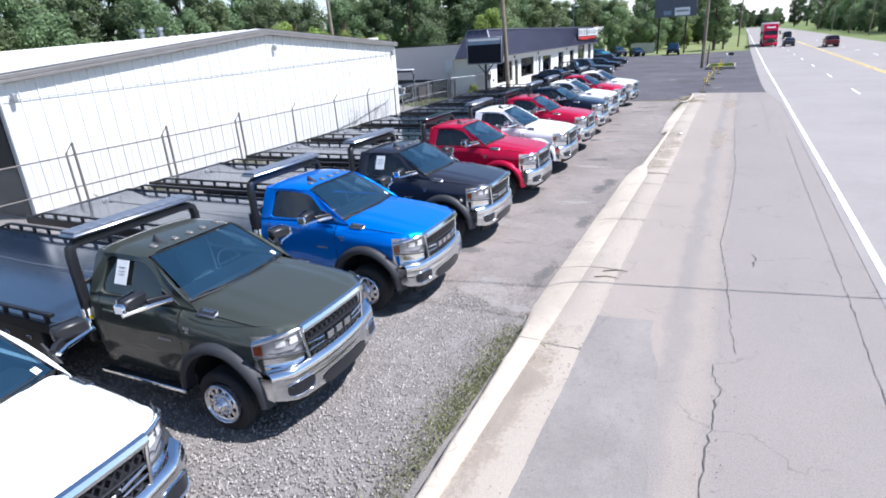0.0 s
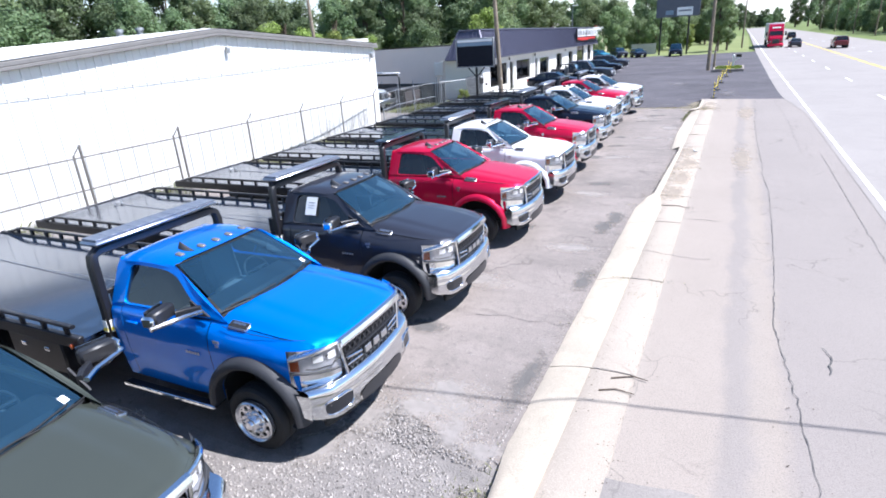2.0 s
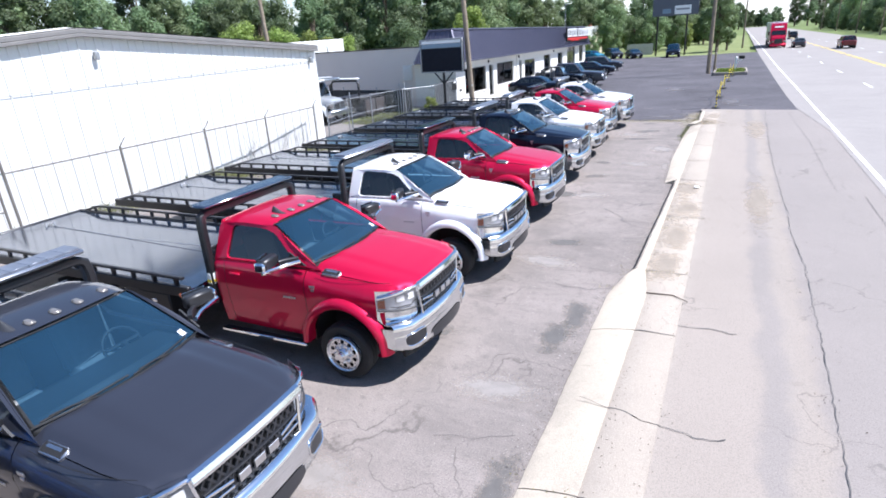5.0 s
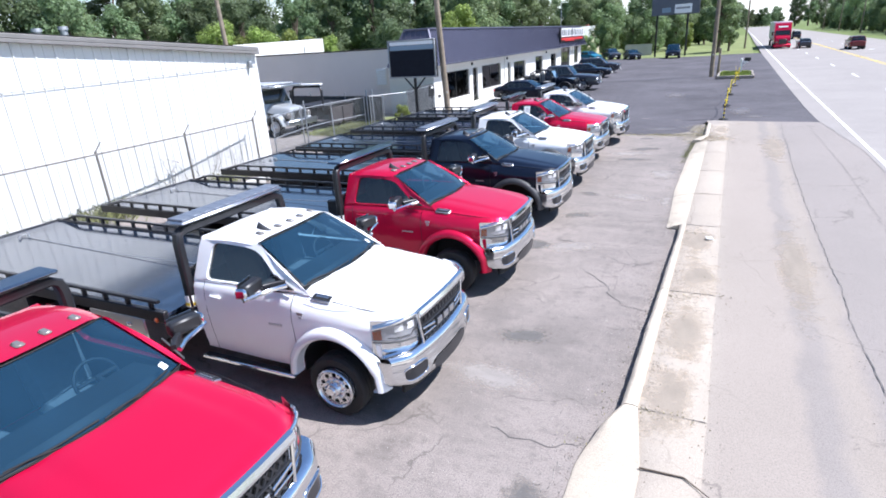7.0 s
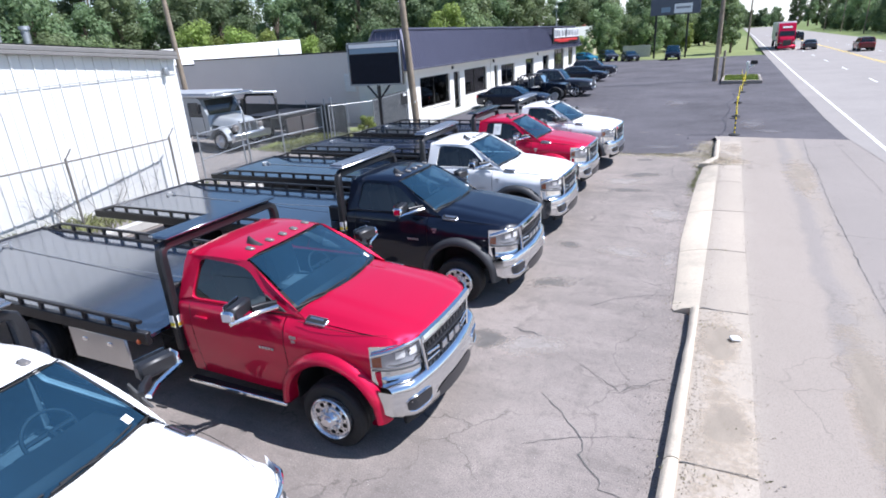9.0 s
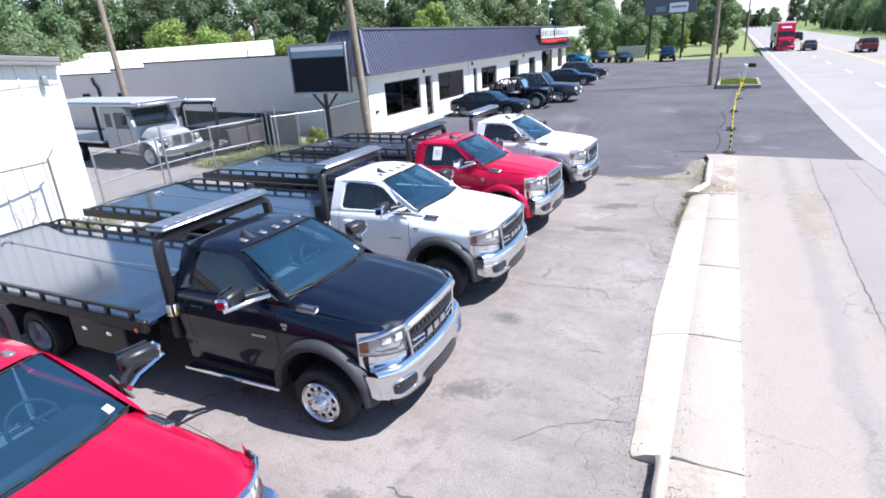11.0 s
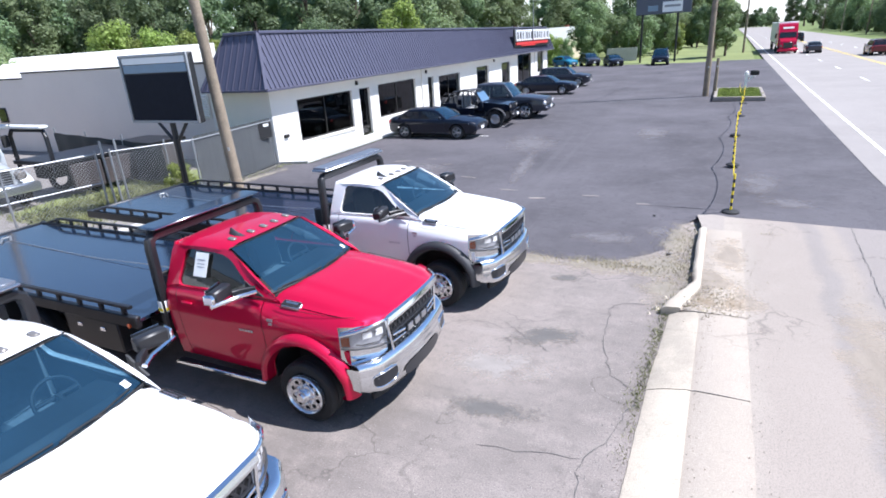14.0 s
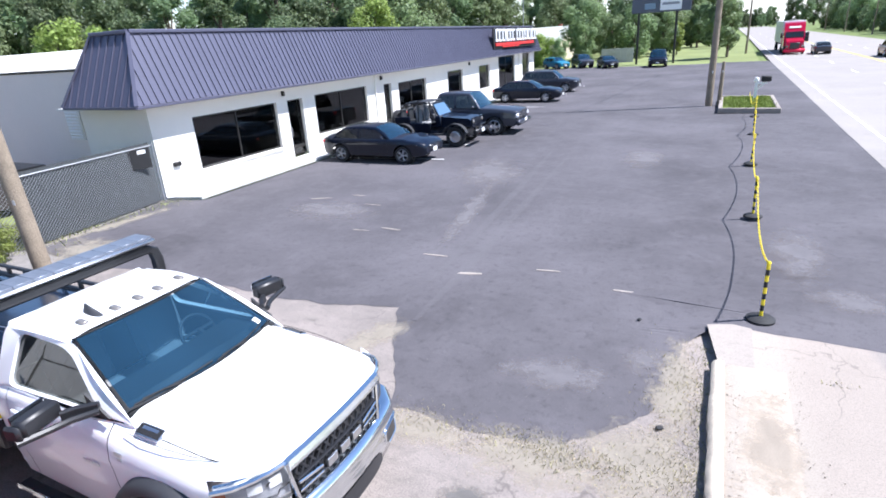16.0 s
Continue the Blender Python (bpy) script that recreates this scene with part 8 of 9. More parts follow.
def jeep():
    c = thing("parked_jeep", "black open-topped off-road car with its doors removed", "off-road car", pose(-14.3, 57.0, 0.01, 0, 0, 2), "cars parked by the shop")
    P = PAINT_BLACK
    part("tub", Geo().box((-0.75, -0.76, 0.78), (1.7, 0.06, 0.42), 0.02).box((-0.75, 0.76, 0.78), (1.7, 0.06, 0.42), 0.02).box((-1.62, 0, 0.92), (0.08, 1.56, 0.72), 0.03).box((-1.25, -0.76, 1.1), (0.75, 0.06, 0.32), 0.02).box((-1.25, 0.76, 1.1), (0.75, 0.06, 0.32), 0.02).box((-0.1, 0, 0.6), (3.0, 1.5, 0.1), 0.02), P, c)
    part("hood", Geo().prism([(0.55, 0.80), (1.95, 0.82), (1.95, 1.10), (1.85, 1.16), (0.55, 1.26)], -0.68, 0.68, 1), P, c)
    part("cowl", Geo().box((0.45, 0, 1.05), (0.30, 1.52, 0.50), 0.04), P, c)
    part("grille", Geo().box((1.99, 0, 0.98), (0.06, 1.26, 0.42), 0.02), P, c)
    for i in range(7):
        part("grille_slot", Geo().box((2.022, -0.36 + 0.12 * i, 1.0), (0.01, 0.06, 0.26), 0.004), GRILLE, c)
    for s in (-1, 1):
        part("headlamp", Geo().lathe([(0.09, 0), (0.09, 0.02), (0.06, 0.04), (0.001, 0.05)], 16, Matrix.Translation((2.02, s * 0.52, 1.02)) @ Matrix.Rotation(radians(-90), 4, "Z")), CLEAR_LENS, c)
        for x in (-1.22, 1.30):
            part("wheel", tm("tyre_jeep", lambda: tyre_geo(0.43, 0.29)), RUBBER, c, at=pose(x, s * 0.80, 0.43))
            part("rim", tm("rim_jeep", lambda: Geo().lathe([(0.24, 0.02), (0.24, -0.10), (0.21, -0.11), (0.19, -0.05), (0.08, -0.06), (0.07, -0.09), (0.001, -0.09)], 24)), BRUSHED, bpy_last(), at=pose(0, s * 0.05, 0, 0, 0, 0 if s < 0 else 180))
            part("wheel_flare", Geo().sweep([(x + 0.56 * math.cos(a), s * 0.86, 0.45 + 0.52 * math.sin(a)) for a in [radians(15 + 150 * i / 10) for i in range(11)]], 0.26, 0.05, (0, 0, 1)), TRIM, c)
        part("rock_rail", Geo().tube([(-0.7, s * 0.82, 0.52), (0.75, s * 0.82, 0.52)], 0.04, 8), TRIM, c)
        part("mirror", Geo().box((0.35, s * 0.92, 1.32), (0.10, 0.18, 0.20), 0.03), TRIM, c)
        cage = Geo()
        cage.tube([(0.35, s * 0.66, 1.28), (0.05, s * 0.58, 1.80), (-0.55, s * 0.58, 1.84), (-1.15, s * 0.60, 1.80), (-1.58, s * 0.66, 1.28)], 0.032, 8)
        cage.tube([(-0.52, s * 0.66, 0.9), (-0.55, s * 0.58, 1.84)], 0.032, 8)
        part("roll_bar", cage, BLACK_STEEL, c)
        for x in (-0.35, -1.15):
            part("seat", Geo().box((x, s * 0.36, 0.92), (0.5, 0.48, 0.16), 0.05).box((x - 0.27, s * 0.36, 1.25), (0.14, 0.46, 0.6), 0.05).box((x - 0.31, s * 0.36, 1.62), (0.10, 0.25, 0.16), 0.04), SEAT if x > -1 else DASH, c)
    cage = Geo()
    for x, z in ((0.05, 1.80), (-0.55, 1.84), (-1.15, 1.80)):
        cage.tube([(x, -0.58, z), (x, 0.58, z)], 0.032, 8)
    part("roll_bar", cage, BLACK_STEEL, c)
    part("sun_top", Geo().box((-0.24, 0, 1.875), (0.62, 1.2, 0.03), 0.012), TRIM, c)
    part("screen_frame", Geo().tube([(0.50, -0.70, 1.28), (0.20, -0.62, 1.78), (0.20, 0.62, 1.78), (0.50, 0.70, 1.28), (0.50, -0.70, 1.28)], 0.03, 8), P, c)
    part("windscreen", Geo().add([(0.50, -0.68, 1.29), (0.20, -0.60, 1.77), (0.20, 0.60, 1.77), (0.50, 0.68, 1.29)], [(0, 1, 2, 3)]), GLASS, c).visible_shadow = False
    part("spare_wheel", tm("tyre_jeep", lambda: tyre_geo(0.43, 0.29)), RUBBER, c, at=pose(-1.86, 0, 1.05, 0, 0, 90))
    part("front_bumper", Geo().box((2.16, 0, 0.62), (0.18, 1.5, 0.18), 0.04).tube([(2.2, -0.4, 0.7), (2.25, -0.3, 0.88), (2.25, 0.3, 0.88), (2.2, 0.4, 0.7)], 0.03, 8), BLACK_STEEL, c)
    part("number_plate", Geo().box((2.26, 0.0, 0.63), (0.012, 0.30, 0.14)), PAPER, c)
    part("dashboard", Geo().box((0.22, 0, 1.18), (0.25, 1.4, 0.24), 0.05), DASH, c)
    part("steering_wheel", Geo().tube([(0.0 - 0.06 * math.sin(a), 0.36 + 0.18 * math.cos(a), 1.30 + 0.17 * math.sin(a)) for a in [2 * math.pi * i / 16 for i in range(17)]], 0.015, 6, caps=False), DASH, c)


jeep()


def yard_truck():
    """A silver medium-duty carrier with a rack over its cab, behind the fence."""
    c = thing("yard_truck", "old silver car-carrier truck with steel rails over its cab", "truck", pose(-23.7, 37.8, 0, 0, 0, -4))
    P = paint("faded_silver_truck_paint", (0.40, 0.42, 0.43), 0.25, 0.4)
    def hood_skin(u, v):
        w = 2 * v - 1
        half = 0.92 - 0.24 * u
        x = -0.65 + 1.50 * u - 0.08 * u * w * w
        return (x, half * w, 1.68 - 0.20 * u - 0.10 * max(0, (u - 0.8) / 0.2) ** 2 - 0.42 * abs(w) ** 7)
    part("hood", Geo().grid(hood_skin, 16, 20), P, c, angle=60)
    part("nose_panel", Geo().grid(lambda u, v: (0.85 - 0.08 * (2 * v - 1) ** 2 + 0.03 * u, 0.68 * (2 * v - 1), 1.40 - 0.40 * abs(2 * v - 1) ** 7 * (1 - u) - 0.62 * u), 5, 14), P, c, angle=60)
    part("cab", Geo().prism([(-2.9, 0.75), (-0.65, 0.75), (-0.65, 1.66), (-1.05, 2.42), (-1.25, 2.52), (-2.85, 2.52), (-2.95, 2.40)], -1.05, 1.05, 1), P, c)
    part("windscreen", Geo().add([(-0.66, -0.94, 1.70), (-1.02, -0.86, 2.38), (-1.02, 0.86, 2.38), (-0.66, 0.94, 1.70)], [(0, 1, 2, 3)]), GLASS_DARK, c, at=pose(0.03, 0, 0.02))
    for s in (-1, 1):
        part("side_window", Geo().prism([(-0.98, 1.62), (-1.22, 2.30), (-1.95, 2.30), (-1.95, 1.62)], s * 1.05, s * 1.062, 1), GLASS_DARK, c)
        part("rear_side_window", Geo().prism([(-2.25, 1.68), (-2.25, 2.25), (-2.70, 2.25), (-2.70, 1.68)], s * 1.05, s * 1.062, 1), GLASS_DARK, c)
        part("fender", Geo().sweep([(0.0 + 0.66 * math.cos(a), s * 0.98, 0.50 + 0.62 * math.sin(a)) for a in [radians(5 + 170 * i / 12) for i in range(13)]], 0.40, 0.06), P, c)
        part("headlight", Geo().box((0.80, s * 0.74, 1.10), (0.22, 0.34, 0.30), 0.07), CLEAR_LENS, c)
        part("wheel", tm("tyre_truck", lambda: tyre_geo(0.50, 0.28)), RUBBER, c, at=pose(0, s * 0.95, 0.50))
        part("rim", tm("rim_truck", lambda: rim_geo(0.30)), BRUSHED, bpy_last(), at=pose(0, s * 0.06, 0, 0, 0, 0 if s < 0 else 180))
        for x in (-5.6,):
            part("wheel", tm("tyre_truck", lambda: tyre_geo(0.50, 0.28)), RUBBER, c, at=pose(x, s * 0.95, 0.50))
        part("mirror", Geo().box((-0.85, s * 1.30, 2.05), (0.08, 0.22, 0.42), 0.03).tube([(-0.9, s * 1.05, 2.2), (-0.85, s * 1.28, 2.2)], 0.02, 6), DARK, c)
        part("step", Geo().box((-1.5, s * 1.02, 0.62), (1.0, 0.25, 0.10), 0.02), BRUSHED, c)
        part("door_seam", Geo().box((-1.98, s * 1.056, 1.5), (0.015, 0.01, 1.45)).box((-1.0, s * 1.056, 1.25), (0.015, 0.01, 0.95)), DARK, c)
    for s in (-1, 1):
        gr_ = part("grille", Geo().sweep([(0.90, s * 0.05, 0.86), (0.90, s * 0.44, 0.86), (0.88, s * 0.48, 1.10), (0.86, s * 0.42, 1.32), (0.88, s * 0.05, 1.32), (0.90, s * 0.05, 0.86)], 0.05, 0.05, (1, 0, 0)), CHROME, c, "chrome grille frame")
        part("grille_backing", Geo().box((0.885, s * 0.25, 1.09), (0.02, 0.38, 0.42)), GRILLE, gr_)
        for i in range(5):
            part("grille_slat", Geo().box((0.90, s * 0.25, 0.93 + 0.08 * i), (0.02, 0.37, 0.018)), BRUSHED, gr_)
        part("fender_cap", Geo().grid(lambda u, v: (0.62 * math.cos(radians(12 + 150 * u)), s * (0.78 + 0.34 * v), 0.55 + 0.66 * math.sin(radians(12 + 150 * u)) - 0.10 * v * v), 14, 4), P, c)
    part("bumper", Geo().box((1.0, 0, 0.70), (0.22, 2.3, 0.30), 0.05), BRUSHED, c)
    part("chassis", Geo().box((-4.0, 0, 0.72), (7.5, 0.9, 0.3)), DARK, c)
    for s in (-1, 1):
        part("deck_rail", Geo().box((-3.85, s * 1.10, 2.61), (8.0, 0.16, 0.12), 0.02), BRUSHED, c, "grey steel rail above the cab")
    part("deck_plate", Geo().box((-4.1, 0, 2.70), (7.4, 2.2, 0.09), 0.02), mat("pale_aluminium_deck", (0.42, 0.43, 0.44), 0.5, 0.3, 0.1, 1.5, 30), c, "pale aluminium deck above the cab")
    for i in range(8):
        part("deck_crossbar", Geo().box((-7.6 + 1.09 * i, 0, 2.60), (0.14 if i < 7 else 0.34, 2.05, 0.10), 0.02), BRUSHED, c)
    for s in (-1, 1):
        for x in (-3.2,):
            part("deck_post", Geo().sweep([(x, s * 1.12, 0.85), (x, s * 1.12, 2.57)], 0.12, 0.12, (1, 0, 0)), DARK, c)
    part("lower_deck", Geo().box((-5.1, 0, 1.02), (4.0, 2.4, 0.12), 0.02), BRUSHED, c)


yard_truck()
rk = thing("flatbed_rack", "black flatbed body with a head rack parked in the yard", "truck body", pose(-23.5, 39.4, 0.2, 0, 0, -90))
part("deck", Geo().box((-2.6, 0, 1.08), (5.4, 2.4, 0.14), 0.02), BLACK_STEEL, rk)
part("head_rack", Geo().sweep([(0, -1.05, 0.8), (0, -1.05, 2.0), (-0.03, -0.9, 2.2), (-0.03, 0.9, 2.2), (0, 1.05, 2.0), (0, 1.05, 0.8)], 0.12, 0.12, (1, 0, 0)), BLACK_STEEL, rk)
part("light_bar", Geo().box((0.0, 0, 2.32), (0.3, 2.2, 0.10), 0.03), SIGN_WHITE, rk)
for x, w in ((-0.95, 1.1), (-2.35, 1.5), (-4.1, 1.8)):
    part("side_box", Geo().box((x, 1.12, 0.50), (w, 0.20, 0.92), 0.03), RUST_DARK, rk, "dark rusty side box")
for s in (-1, 1):
    for x in (-1.2, -4.2):
        part("wheel", tm("tyre", tyre_geo), RUBBER, rk, at=pose(x, s * 0.95, 0.205))
part("chassis", Geo().box((-2.6, 0, 0.75), (5.0, 0.9, 0.5), 0.03), DARK, rk)


def semi_truck():
    c = thing("semi_truck", "red semi-trailer truck with a pale box trailer on the road", "semi truck", pose(4.7, 122.0, STRIP_Z, 0, 0, -90))
    P = PAINT_RED
    part("cab", Geo().prism([(-2.9, 0.7), (-0.9, 0.7), (-0.9, 1.95), (-1.35, 2.75), (-1.9, 3.75), (-2.9, 3.9)], -1.15, 1.15, 1), P, c)
    part("hood", Geo().prism([(-0.9, 0.6), (0.95, 0.6), (1.05, 1.35), (0.9, 1.62), (-0.9, 1.95)], -0.95, 0.95, 1), P, c)
    part("windscreen", Geo().add([(-0.86, -1.05, 1.98), (-1.30, -1.0, 2.72), (-1.30, 1.0, 2.72), (-0.86, 1.05, 1.98)], [(0, 1, 2, 3)]), GLASS_DARK, c)
    part("grille", Geo().box((1.06, 0, 1.05), (0.08, 1.1, 0.75), 0.03), GRILLE, c)
    part("bumper", Geo().box((1.1, 0, 0.48), (0.3, 2.4, 0.4), 0.08), P, c)
    part("roof_stripe", Geo().box((-1.60, 0, 3.25), (0.05, 1.3, 0.25), 0.01, Matrix.Rotation(radians(-30), 4, "Y")), SIGN_WHITE, c)
    for s in (-1, 1):
        part("headlight", Geo().box((0.98, s * 0.82, 1.0), (0.25, 0.3, 0.28), 0.07), CLEAR_LENS, c)
        part("side_window", Geo().prism([(-1.0, 1.95), (-1.38, 2.65), (-2.0, 2.65), (-2.0, 1.95)], s * 1.15, s * 1.165, 1), GLASS_DARK, c)
        part("mirror", Geo().box((-0.95, s * 1.45, 2.3), (0.1, 0.25, 0.6), 0.04).tube([(-1.0, s * 1.15, 2.5), (-0.95, s * 1.4, 2.5)], 0.03, 6), DARK, c)
        for x in (0, -3.9, -5.2, -14.6, -15.9):
            part("wheel", tm("tyre_semi", lambda: tyre_geo(0.51, 0.30)), RUBBER, c, at=pose(x, s * 1.02, 0.51))
    part("chassis", Geo().box((-3.2, 0, 0.8), (6.0, 0.9, 0.3)), DARK, c)
    part("trailer", Geo().box((-10.4, 0, 2.65), (13.4, 2.55, 2.75), 0.04), SIGN_WHITE, c, "pale grey box trailer")
    part("trailer_frame", Geo().box((-10.4, 0, 1.15), (13.2, 2.2, 0.2), 0.02), DARK, c)
    part("landing_leg", Geo().box((-6.9, -0.8, 0.6), (0.15, 0.15, 1.1)).box((-6.9, 0.8, 0.6), (0.15, 0.15, 1.1)), DARK, c)


semi_truck()

# ---- far house and wall ----
hs = thing("house", "cream house with a pale metal gable roof behind bushes", "house", pose(-33.2, 142, 0, 0, 0, -12))
part("wall", Geo().box((0, 0, 1.6), (8.4, 6.0, 3.2)), CREAM_SIDING, hs)
part("roof", Geo().prism([(-3.5, 3.0), (0, 5.65), (3.5, 3.0), (0, 5.45)], -4.6, 4.6, 0), PALE_ROOF, hs, "pale metal roof")
part("gable", Geo().prism([(-2.95, 3.2), (2.95, 3.2), (0, 5.4)], 4.1, 4.2, 0), CREAM_SIDING, hs)
part("chimney", Geo().box((2.2, 0.9, 5.3), (0.6, 0.6, 1.4), 0.02), BRICK_RED, hs)
for y in (-1.4, 1.4):
    part("window", Geo().box((4.22, y, 1.8), (0.08, 1.1, 1.3), 0.01), FRAME_DARK, hs)
for x in (-2.5, 0.4):
    part("window", Geo().box((x, -3.02, 1.7), (1.3, 0.08, 1.3), 0.01), FRAME_DARK, hs)
fw = thing("board_fence", "short pale board fence on the lawn", "fence", kind="structure")
for i in range(5):
    part("board", tm("tyre_board_fence", lambda: Geo().box((0, 0, 0.95), (0.88, 0.05, 1.9), 0.01)), BOARD, fw, at=pose(-18.9 + 0.9 * i, 121.5 - 0.02 * i, 0))

# ---- trees ----
def tree_meshes(seed, h, spread, n, leaf, low=0.25):
    """A trunk with limbs, and a crown of many small leaf sprays in uneven lobes."""
    rnd = random.Random(seed)
    trunk = Geo().tube([(0.1 * math.sin(i + seed) * i / 6, 0.1 * math.cos(i * 1.3 + seed) * i / 6, h * 0.8 * i / 6) for i in range(7)], [0.028 * h * (1 - 0.85 * i / 6) for i in range(7)], 8)
    lobes = []
    for k in range(13):
        a = k * 2.4 + rnd.uniform(-0.4, 0.4)
        z = h * (low + 0.08 + (0.90 - low) * k / 12)
        prof = math.sin(math.pi * min(1, max(0.08, (z / h - low * 0.6) / (1.12 - low * 0.6)))) ** 0.7
        d = spread * prof * rnd.uniform(0.35, 0.75)
        lobes.append((Vector((d * math.cos(a), d * math.sin(a), z)), spread * rnd.uniform(0.34, 0.55) * (0.5 + 0.5 * prof)))
        trunk.tube([(0, 0, z * 0.62), (d * 0.5 * math.cos(a), d * 0.5 * math.sin(a), z * 0.85), (d * math.cos(a), d * math.sin(a), z)], [0.012 * h, 0.007 * h, 0.002 * h], 5)
    crown = Geo()
    for i in range(n):
        c, r = lobes[rnd.randrange(len(lobes))]
        d = Vector((rnd.gauss(0, 1), rnd.gauss(0, 1), rnd.gauss(0, 0.8))).normalized()
        p = c + d * r * (rnd.random() ** 0.35) * rnd.uniform(0.8, 1.1)
        nrm = (d + Vector((rnd.gauss(0, 0.5), rnd.gauss(0, 0.5), rnd.gauss(0.3, 0.5)))).normalized()
        t = nrm.cross(Vector((rnd.gauss(0, 1), rnd.gauss(0, 1), rnd.gauss(0, 1)))).normalized()
        b = nrm.cross(t)
        s = leaf * rnd.uniform(0.6, 1.4)
        crown.add([p - t * s - b * s * 0.3, p + t * s * 0.2 - b * s * 0.8, p + t * s + b * s * 0.3, p - t * s * 0.1 + b * s * 0.8], [(0, 1, 2, 3)])
    return trunk.mesh("trunk", fix=False), crown.mesh("crown", fix=False)


KINDS = [tree_meshes(1, 13, 4.6, 8200, 0.19, 0.10), tree_meshes(2, 15, 4.2, 8200, 0.19, 0.12), tree_meshes(3, 11, 4.4, 7600, 0.185, 0.06), tree_meshes(4, 14, 5.2, 8400, 0.20, 0.08), tree_meshes(5, 8, 3.4, 5600, 0.15, 0.03), tree_meshes(6, 9, 2.3, 5200, 0.14, 0.12)]
for t_, c_ in KINDS:
    t_.materials.append(BARK)
    c_.materials.append(LEAF_A)


def tree(kind, x, y, s, leaf, label, group="trees behind the lot"):
    t = thing("tree", label, "tree", pose(x, y, -0.05, 0, 0, random.uniform(0, 360)) @ Matrix.Diagonal((s * random.uniform(0.9, 1.12), s * random.uniform(0.9, 1.12), s, 1)), group)
    part("trunk", KINDS[kind][0], BARK, t)
    part("crown", KINDS[kind][1], leaf, t)


TREE_RND = random.Random(11)
DARKT, MIDT, YELT = "tall dark green broadleaf tree in full leaf", "mid-green broadleaf tree in full summer leaf", "low yellow-green leafy tree"
# belt behind the shed and the warehouse
for row, (dist, n) in enumerate(((66, 20), (78, 24), (92, 28))):
    for i in range(n):
        a = radians(20 + 82 * (i + TREE_RND.uniform(-0.3, 0.3)) / (n - 1))
        d = dist + TREE_RND.uniform(-5, 5)
        x, y = -12 - d * math.sin(a), 22 + d * math.cos(a)
        if x > -26 and y < 118 or x < -24 and x > -64 and 44 < y < 76:
            continue
        k = TREE_RND.choice((0, 1, 2, 3)) if row else TREE_RND.choice((2, 4, 4, 0))
        s = TREE_RND.uniform(0.75, 1.0) * (0.72 if row == 0 else 1.02 if row == 1 else 1.3)
        if row and radians(33) < a < radians(47):
            s *= 0.80
        leaf = TREE_RND.choice((LEAF_A, LEAF_A, LEAF_B)) if row else TREE_RND.choice((LEAF_B, LEAF_C, LEAF_B, LEAF_A))
        tree(k, x, y, s, leaf, YELT if leaf == LEAF_C else MIDT if leaf == LEAF_B else DARKT)
# behind the shop and beyond the lawn
for i in range(40):
    x = -88 + 2.25 * i + TREE_RND.uniform(-1.5, 1.5)
    y = (104 + 22 * TREE_RND.random()) if x < -44 else (176 + 40 * TREE_RND.random()) if x > -28 else (150 + 24 * TREE_RND.random())
    if x > -6:
        continue
    leaf = TREE_RND.choice((LEAF_A, LEAF_B, LEAF_B))
    tree(TREE_RND.choice((0, 1, 2, 3)), x, y, TREE_RND.uniform(0.75, 1.05) * (1.1 if x > -28 else 1.0), leaf, MIDT if leaf == LEAF_B else DARKT)
for x, y, k, s, leaf in ((-30.5, 117, 4, 0.62, LEAF_B), (-33.5, 115, 4, 0.6, LEAF_C), (-27.5, 119, 4, 0.5, LEAF_B), (-17.5, 140, 5, 0.95, LEAF_B), (-13.6, 146, 5, 0.85, LEAF_B), (-10.4, 138, 5, 0.55, LEAF_C), (-22.5, 150, 5, 1.0, LEAF_B), (-4.4, 121.5, 5, 1.1, LEAF_B), (-2.9, 124.5, 5, 0.85, LEAF_B), (-8.8, 168, 5, 0.9, LEAF_A), (-4.8, 160, 5, 0.8, LEAF_B), (-28, 160, 5, 1.1, LEAF_B)):
    tree(k, x, y, s, leaf, "young slender green tree on the lawn", "young trees on the lawn")
for i in range(16):
    tree(TREE_RND.choice((2, 4)), -48 + 2.7 * i + TREE_RND.uniform(-1, 1), 166 + 8 * TREE_RND.random(), TREE_RND.uniform(0.5, 0.8), TREE_RND.choice((LEAF_B, LEAF_B, LEAF_C)), "low bushy green tree at the lawn's edge", "bushy trees at the lawn's edge")
for x, y, k, s, leaf in ((-41.5, 131, 0, 0.95, LEAF_B), (-45, 127, 3, 0.9, LEAF_A), (-39.5, 137, 2, 1.0, LEAF_B), (-48, 133, 1, 1.0, LEAF_A), (-43, 140, 1, 1.05, LEAF_A), (-36, 160, 0, 1.1, LEAF_B)):
    tree(k, x, y, s, leaf, MIDT if leaf == LEAF_B else DARKT)
for x, y, s in ((-65, 72, 1.0), (-60.5, 73, 0.8), (-56.5, 72, 0.86), (-51.5, 72, 0.78), (-47.5, 73, 0.68), (-85, 82, 1.05), (-80, 84, 0.95), (-89, 80, 1.0)):
    tree(4, x, y, s, LEAF_C if x > -70 else LEAF_B, "bushy yellow-green tree behind the warehouse", "bright bushes behind the warehouse")
